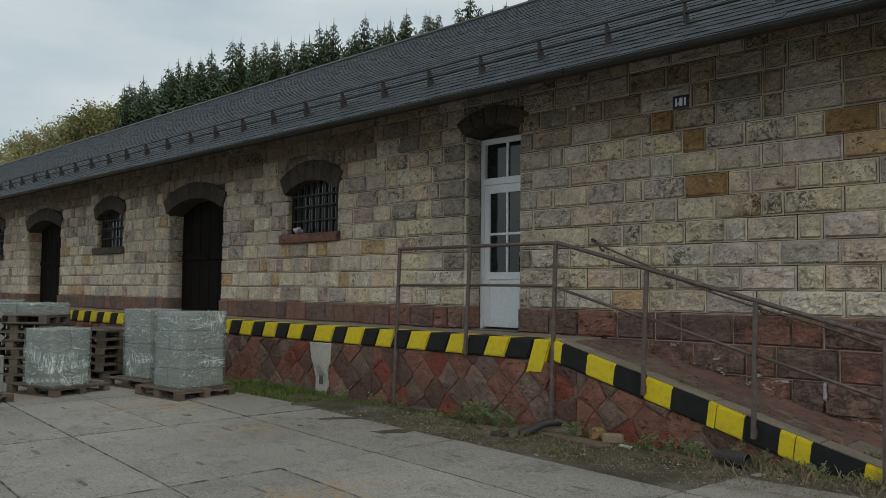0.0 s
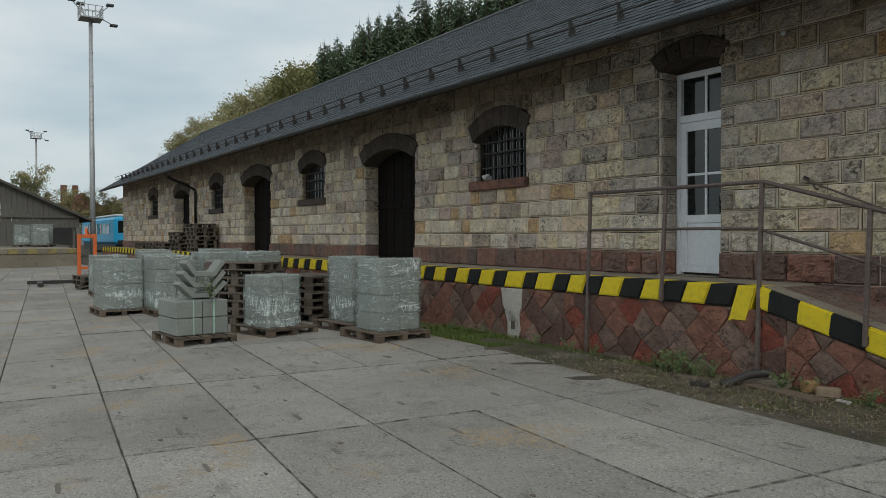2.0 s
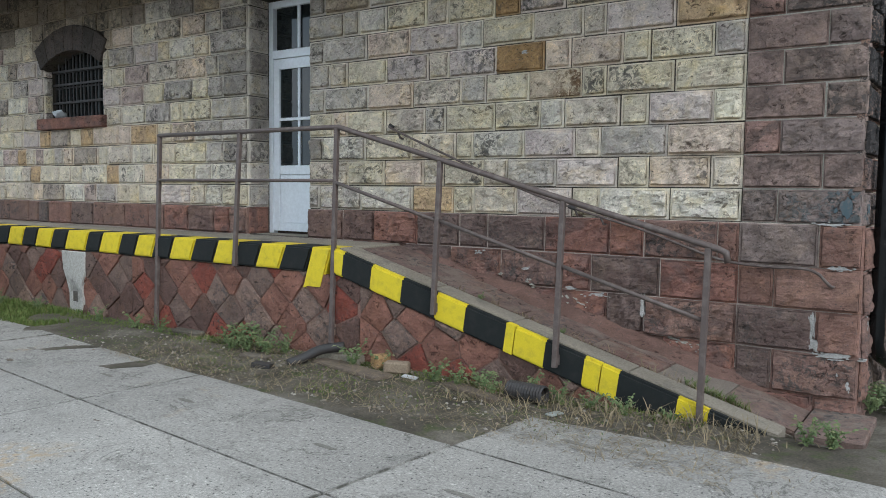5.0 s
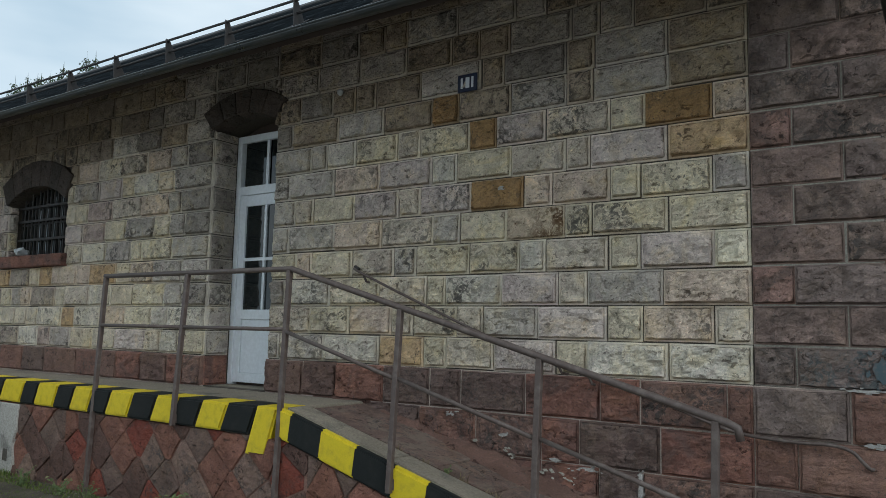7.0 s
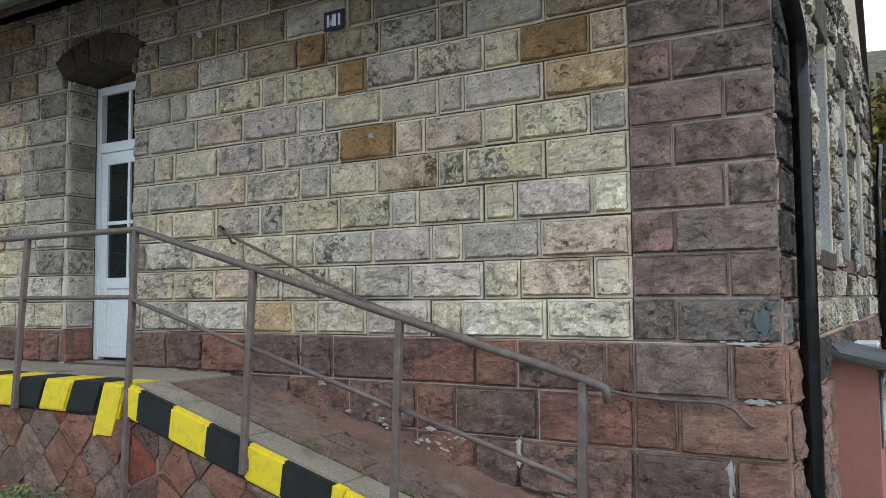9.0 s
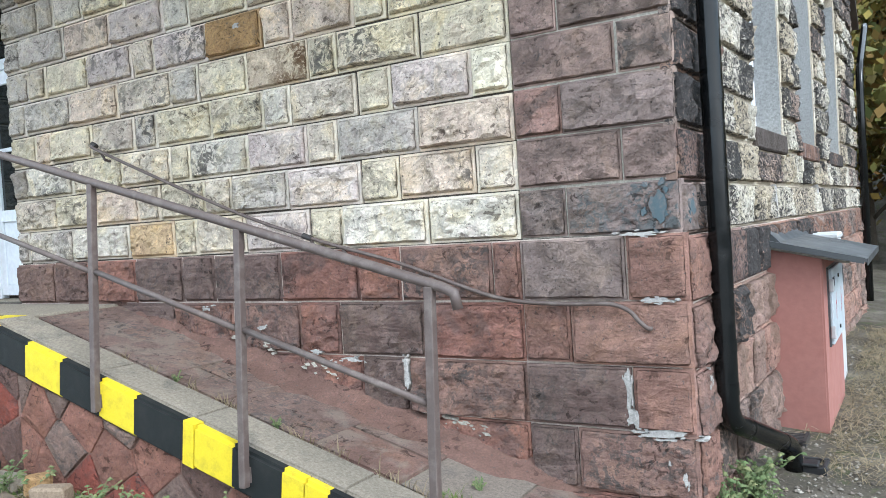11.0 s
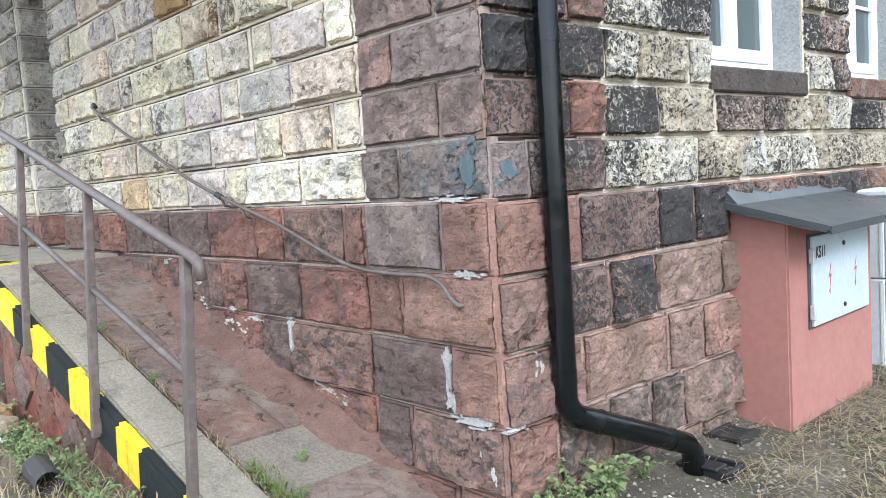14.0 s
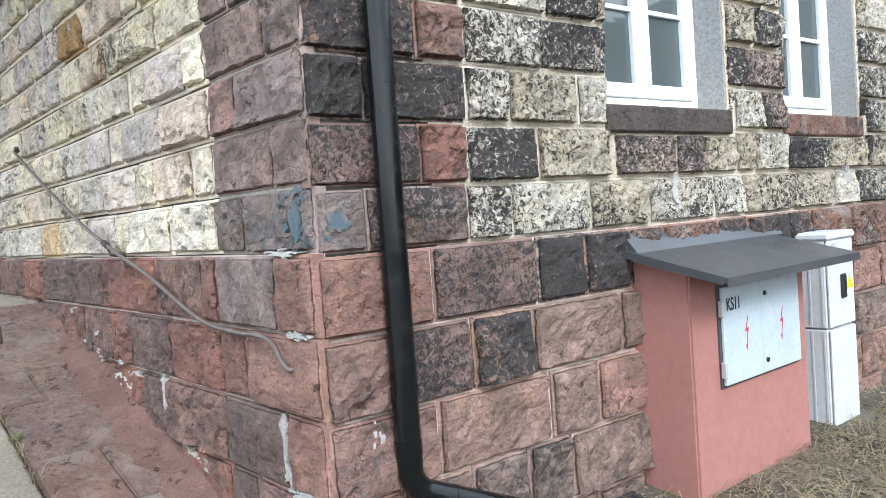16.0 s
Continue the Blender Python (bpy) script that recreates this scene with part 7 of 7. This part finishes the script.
# ---- grass, weeds, straw and litter ----
def blades(name, count, place, height, material, label, seed, width=0.006, lean=0.5, floor_z=None):
    """Many single blades in one mesh: place(rng) gives x, y and a height factor, or None."""
    rng = random.Random(seed)
    vs, fs = [], []
    for _ in range(count):
        got = place(rng)
        if got is None:
            continue
        x, y, k = got
        z = (floor_z(x) if floor_z else ground_z(x, y)) - 0.02
        h = height * k * rng.uniform(0.5, 1.2)
        a = rng.uniform(0, 6.28)
        d = Vector((math.cos(a), math.sin(a), 0))
        w = Vector((-d.y, d.x, 0)) * width * rng.uniform(0.7, 1.4)
        b = Vector((x, y, z))
        m = b + d * h * lean * 0.35 + Vector((0, 0, h * 0.6))
        t = b + d * h * lean * rng.uniform(0.6, 1.3) + Vector((0, 0, h * rng.uniform(0.75, 1.0)))
        i = len(vs)
        vs.extend([b - w, b + w, m + w * 0.7, m - w * 0.7, t])
        fs.extend([(i, i + 1, i + 2, i + 3), (i + 3, i + 2, i + 4)])
    return tagged(new(name, mesh_of(name, vs, fs, material)), label, "grass", kind="stuff")


def strip(rng):
    x = rng.uniform(-13.5, -2.0)
    y = rng.uniform(6.65, 7.7)
    thick = noise.noise(Vector((x * 0.9, y * 1.3, 3.0)))
    green = 1.0 if -11.8 < x < -9.3 and y > 6.85 and thick > -0.25 else 0.0
    edge = 1.0 if y > 7.45 else 0.0
    if rng.random() > 0.24 + 0.9 * green + 0.45 * edge + max(thick, 0) * 1.3:
        return None
    return x, y, 0.45 + 0.65 * green + 0.2 * edge


blades("grass", 42000, strip, 0.075, M_GRASS, "short green grass and weeds along the platform foot", 3)


def dry(rng):
    x, y = rng.uniform(-7.0, -1.2), rng.uniform(6.4, 7.68)
    k = 1.0 if -3.9 < x < -1.6 and y > 7.12 else 0.2
    return (x, y, 0.5 + k) if rng.random() < k * 0.8 else None


blades("dry_grass", 3200, dry, 0.10, M_STRAW, "dry straw-coloured grass tufts at the ramp foot", 5, 0.004, 1.1)


def straws(name, count, area, label, seed, length=0.16):
    """Loose stalks lying about on the ground."""
    rng = random.Random(seed)
    vs, fs = [], []
    for _ in range(count):
        x, y = area(rng)
        z = ground_z(x, y) + rng.uniform(0.0, 0.045)
        a = rng.uniform(0, 6.28)
        ln = length * rng.uniform(0.4, 1.5) / 2
        d = Vector((math.cos(a) * ln, math.sin(a) * ln, rng.uniform(-0.02, 0.03)))
        w = Vector((-d.y, d.x, 0)).normalized() * 0.0021
        c = Vector((x, y, z))
        bend = Vector((0, 0, rng.uniform(0.0, 0.012)))
        i = len(vs)
        vs.extend([c - d - w, c - d + w, c + bend + w, c + bend - w, c + d + w, c + d - w])
        fs.extend([(i, i + 1, i + 2, i + 3), (i + 3, i + 2, i + 4, i + 5)])
    return tagged(new(name, mesh_of(name, vs, fs, M_STRAW)), label, "straw", kind="stuff")


straws("straw_litter", 17000, lambda r: (r.uniform(-0.8, 1.2) if r.random() < 0.85 else r.uniform(-1.2, 0.2), 9.7 + 5.8 * r.random() ** 0.8), "dry grass litter on the ground by the meter box", 11, 0.12)
straws("straw_litter", 2600, lambda r: (r.uniform(-7.5, -1.6), r.uniform(6.5, 7.65)), "dry stalks scattered along the platform foot", 12, 0.12)


def chips(name, count, area, label, seed, size=0.03):
    rng = random.Random(seed)
    vs, fs = [], []
    for _ in range(count):
        x, y = area(rng)
        s = size * (0.25 + 1.9 * rng.random() ** 4)
        c = Vector((x, y, ground_z(x, y) + s * 0.2))
        i = len(vs)
        for d in ((1, 0, 0), (0, 1, 0), (-1, 0, 0), (0, -1, 0), (0, 0, 0.7), (0, 0, -0.7)):
            vs.append(c + Vector(d) * s * rng.uniform(0.6, 1.2))
        for k in range(4):
            fs.extend([(i + k, i + (k + 1) % 4, i + 4), (i + (k + 1) % 4, i + k, i + 5)])
    return tagged(new(name, mesh_of(name, vs, fs, M_DEBRIS)), label, "gravel", kind="stuff")


chips("gravel", 15000, lambda r: (r.uniform(-1.2, 0.9), r.uniform(9.0, 14.5)), "broken stone chips on the bare ground by the gable", 13, 0.0085)
chips("gravel", 3200, lambda r: (r.uniform(-8.5, -1.5), r.uniform(6.5, 7.65)), "small stones in the soil along the platform", 14, 0.010)


def weed(x, y, size, seed, z=None, label="leafy green weed growing at the wall foot"):
    rng = random.Random(seed)
    base = Vector((x, y, (ground_z(x, y) if z is None else z) - 0.01))
    w = thing("weed", label, "weed", "weeds at the wall foot", at=Matrix.Translation(base))
    vs, fs = [], []
    for _ in range(rng.randint(6, 10)):
        a, ln = rng.uniform(0, 6.28), size * rng.uniform(0.6, 1.15)
        out = rng.uniform(0.25, 0.8)
        p1 = Vector((math.cos(a) * ln * out * 0.4, math.sin(a) * ln * out * 0.4, ln * 0.55))
        p2 = Vector((math.cos(a) * ln * out, math.sin(a) * ln * out, ln * rng.uniform(0.7, 1.0)))
        part("stem", tube(bmesh.new(), [(0, 0, 0), p1, p2], [0.004, 0.003, 0.0015], 4), M_WEED, w)
        for k in range(11):
            t = 0.15 + 0.085 * k
            c = Vector((0, 0, 0)).lerp(p1, t * 2) if t < 0.5 else p1.lerp(p2, t * 2 - 1)
            b = rng.uniform(0, 6.28)
            d = Vector((math.cos(b), math.sin(b), rng.uniform(-0.2, 0.5))).normalized() * size * rng.uniform(0.10, 0.24)
            s = Vector((-d.y, d.x, 0)).normalized() * d.length * 0.34
            i = len(vs)
            droop = Vector((0, 0, -d.length * 0.25))
            vs.extend([c, c + d * 0.45 + s, c + d + droop, c + d * 0.45 - s, c + d * 0.5 + Vector((0, 0, 0.008))])
            fs.extend([(i, i + 1, i + 4), (i + 1, i + 2, i + 4), (i + 2, i + 3, i + 4), (i + 3, i, i + 4)])
    ob = new("leaves", mesh_of("leaves", vs, fs, M_WEED))
    ob.parent = w


for i, (x, y, s) in enumerate(((-1.10, 9.02, 0.24), (-1.04, 9.20, 0.27), (-1.10, 9.36, 0.2), (-0.98, 9.05, 0.17), (-1.06, 9.52, 0.14), (-1.12, 8.86, 0.16),
                               (-6.65, 7.52, 0.28), (-6.45, 7.45, 0.30), (-6.25, 7.5, 0.28), (-6.35, 7.36, 0.22), (-6.55, 7.34, 0.2), (-6.1, 7.4, 0.22), (-3.35, 7.55, 0.2), (-3.05, 7.5, 0.18), (-2.8, 7.5, 0.16), (-5.98, 7.52, 0.2), (-6.8, 7.5, 0.2), (-7.9, 7.5, 0.2), (-8.35, 7.5, 0.22), (-9.1, 7.5, 0.2),
                               (-5.1, 7.5, 0.24), (-4.85, 7.55, 0.2), (-4.2, 7.5, 0.2), (-3.95, 7.45, 0.2), (-3.75, 7.5, 0.22), (-3.6, 7.4, 0.18), (-2.55, 7.5, 0.16), (-2.2, 7.52, 0.14), (-1.35, 7.55, 0.22), (-1.2, 7.6, 0.2), (-10.4, 7.5, 0.18), (-11.2, 7.4, 0.2))):
    weed(x, y, s, 100 + i)
for i, (x, y) in enumerate(((-2.28, 8.06), (-2.1, 8.04), (-1.95, 8.12), (-2.2, 8.3), (-4.1, 8.04), (-3.3, 8.03))):
    weed(x, y, 0.07, 150 + i, deck_z(x) - 0.02, "tiny weed rooted in a joint of the ramp")
weed(-12.45, 3.75, 0.34, 180, ground_z(-12.4, 3.7) + 0.72, "clump of wilted weeds lying on the concrete channels")



def joints(rng):
    u, v = (0.0, rng.uniform(-1.5, 2.6)) if rng.random() < 0.75 else (rng.uniform(-0.6, 2.2), 2 * SLAB_Y)
    p = ORIGIN + TURN_YARD @ Vector((u + rng.gauss(0, 0.012), v, 0))
    return (p.x, p.y, 0.5) if noise.noise(Vector((p.x * 2, p.y * 2, 8))) > -0.05 and p.y < 7.2 else None


blades("joint_grass", 1600, joints, 0.05, M_GRASS, "moss and grass blades in the slab joints", 7)


def kerb_seam(rng):
    x = rng.uniform(-4.6, -1.75)
    if noise.noise(Vector((x * 4.0, 2.0, 0))) < 0.0 and x < -2.5:
        return None
    return x, KERB_Y + 0.338 + rng.gauss(0, 0.014), rng.uniform(0.3, 1.0)


blades("ramp_straw", 420, kerb_seam, 0.10, M_STRAW, "dry straw in the seam between kerb and ramp", 8, 0.0025, 1.3, lambda x: deck_z(x) + 0.005)
blades("ramp_grass", 260, lambda r: (r.uniform(-2.25, -1.8), KERB_Y + 0.34 + abs(r.gauss(0, 0.05)), r.uniform(0.4, 1.0)), 0.08, M_GRASS, "green grass tuft in the lowest ramp joint", 9, 0.003, 1.0, lambda x: deck_z(x) + 0.005)
M_OLDBRICK = concrete("dusty_brick", (0.24, 0.185, 0.13))
# planks, bricks and pipe pieces along the ramp wall
def litter(name, x, y, turn, size, material, label, category, lift=0.0, tilt=0.0):
    bm = boxes((-size[0] / 2, size[0] / 2, -size[1] / 2, size[1] / 2, 0, size[2]), bevel=min(size) * 0.15)
    for v in bm.verts:
        v.co += Vector((0, 0, 0.006 * noise.noise(v.co * 9)))
    ob = part(name, bm, material)
    ob.matrix_basis = Matrix.Translation((x, y, ground_z(x, y) + lift)) @ Matrix.Rotation(radians(turn), 4, "Z") @ Matrix.Rotation(radians(tilt), 4, "Y")
    return tagged(ob, label, category)


litter("plank", -5.05, 7.40, -12, (0.95, 0.20, 0.03), M_PALLET, "pale weathered board lying by the ramp wall", "plank")
litter("plank", -3.75, 7.36, -20, (0.62, 0.13, 0.03), M_PALLET, "short grey board lying in the grass", "plank")
litter("plank", -6.1, 7.25, 8, (0.32, 0.10, 0.03), M_PALLET_OLD, "small splintered board on the soil", "plank")
litter("brick", -4.62, 7.52, 25, (0.22, 0.12, 0.10), M_OLDBRICK, "dusty broken brick beside the ramp wall", "brick", 0.01)
litter("rubble_lump", -4.85, 7.58, 60, (0.16, 0.12, 0.12), M_OCHRE, "small ochre lump of stone by the wall", "stone", 0.01)
litter("kerb_offcut", -7.55, 7.60, 2, (0.42, 0.12, 0.10), M_SOIL, "mossy concrete offcut sunk against the platform foot", "concrete", -0.05)
litter("kerb_offcut", -5.35, 7.6, 4, (0.5, 0.12, 0.10), M_KERB, "grey concrete edging piece at the wall foot", "concrete", -0.02)
litter("rubber_piece", -5.75, 7.02, 10, (0.20, 0.10, 0.045), M_IRON, "black rubber offcut on the soil", "rubbish")
litter("paper_scrap", -4.42, 7.44, 15, (0.13, 0.07, 0.012), M_CABINET, "crumpled white paper scrap beside the ramp wall", "rubbish", 0.012, 8)
litter("slate_chip", -2.95, 7.2, 70, (0.12, 0.07, 0.01), M_BLOCKS, "broken pale tile chip in the grass", "rubbish", 0.01)
elbow = part("pipe_elbow", tube(bmesh.new(), curve_through([(-5.62, 7.20, 0.06), (-5.55, 7.32, 0.10), (-5.45, 7.45, 0.17), (-5.28, 7.58, 0.20)], 5), 0.045, 10), M_IRON, None, smooth=True)
tagged(elbow, "short black plastic pipe elbow leaning by the post", "pipe")
bm = bmesh.new()
pts, rad = [], []
for i in range(27):
    pts.append((-3.45 + 0.0125 * i, 7.42 - 0.001 * i, 0.12))
    rad.append(0.075 if i % 2 else 0.064)
tube(bm, pts, rad, 14, caps=False)
corr = part("corrugated_pipe", bm, M_IRON)
corr.modifiers.new("wall", "SOLIDIFY").thickness = 0.006
tagged(corr, "short piece of black corrugated drain pipe in the weeds", "pipe")

# spots of dirt, wet leaves and dark scraps on the slabs
scrap_rng = random.Random(17)
for i in range(34):
    x, y = scrap_rng.uniform(-11, -0.5), scrap_rng.uniform(1.5, 6.2)
    s = scrap_rng.uniform(0.02, 0.07)
    bm = bmesh.new()
    vsn = [bm.verts.new((s * scrap_rng.uniform(0.5, 1.2) * math.cos(a * 0.9), s * scrap_rng.uniform(0.5, 1.2) * math.sin(a * 0.9) * 0.6, 0)) for a in range(7)]
    f = bm.faces.new(vsn)
    ext = bmesh.ops.extrude_face_region(bm, geom=[f])
    for v in ext["geom"]:
        if isinstance(v, bmesh.types.BMVert):
            v.co.z += 0.008
    ob = part("dead_leaf", bm, M_BARK)
    ob.matrix_basis = Matrix.Translation((x, y, ground_z(x, y) + 0.006))
    tagged(ob, "dark dead leaf scrap on the concrete slabs", "leaf", "leaf scraps on the yard")
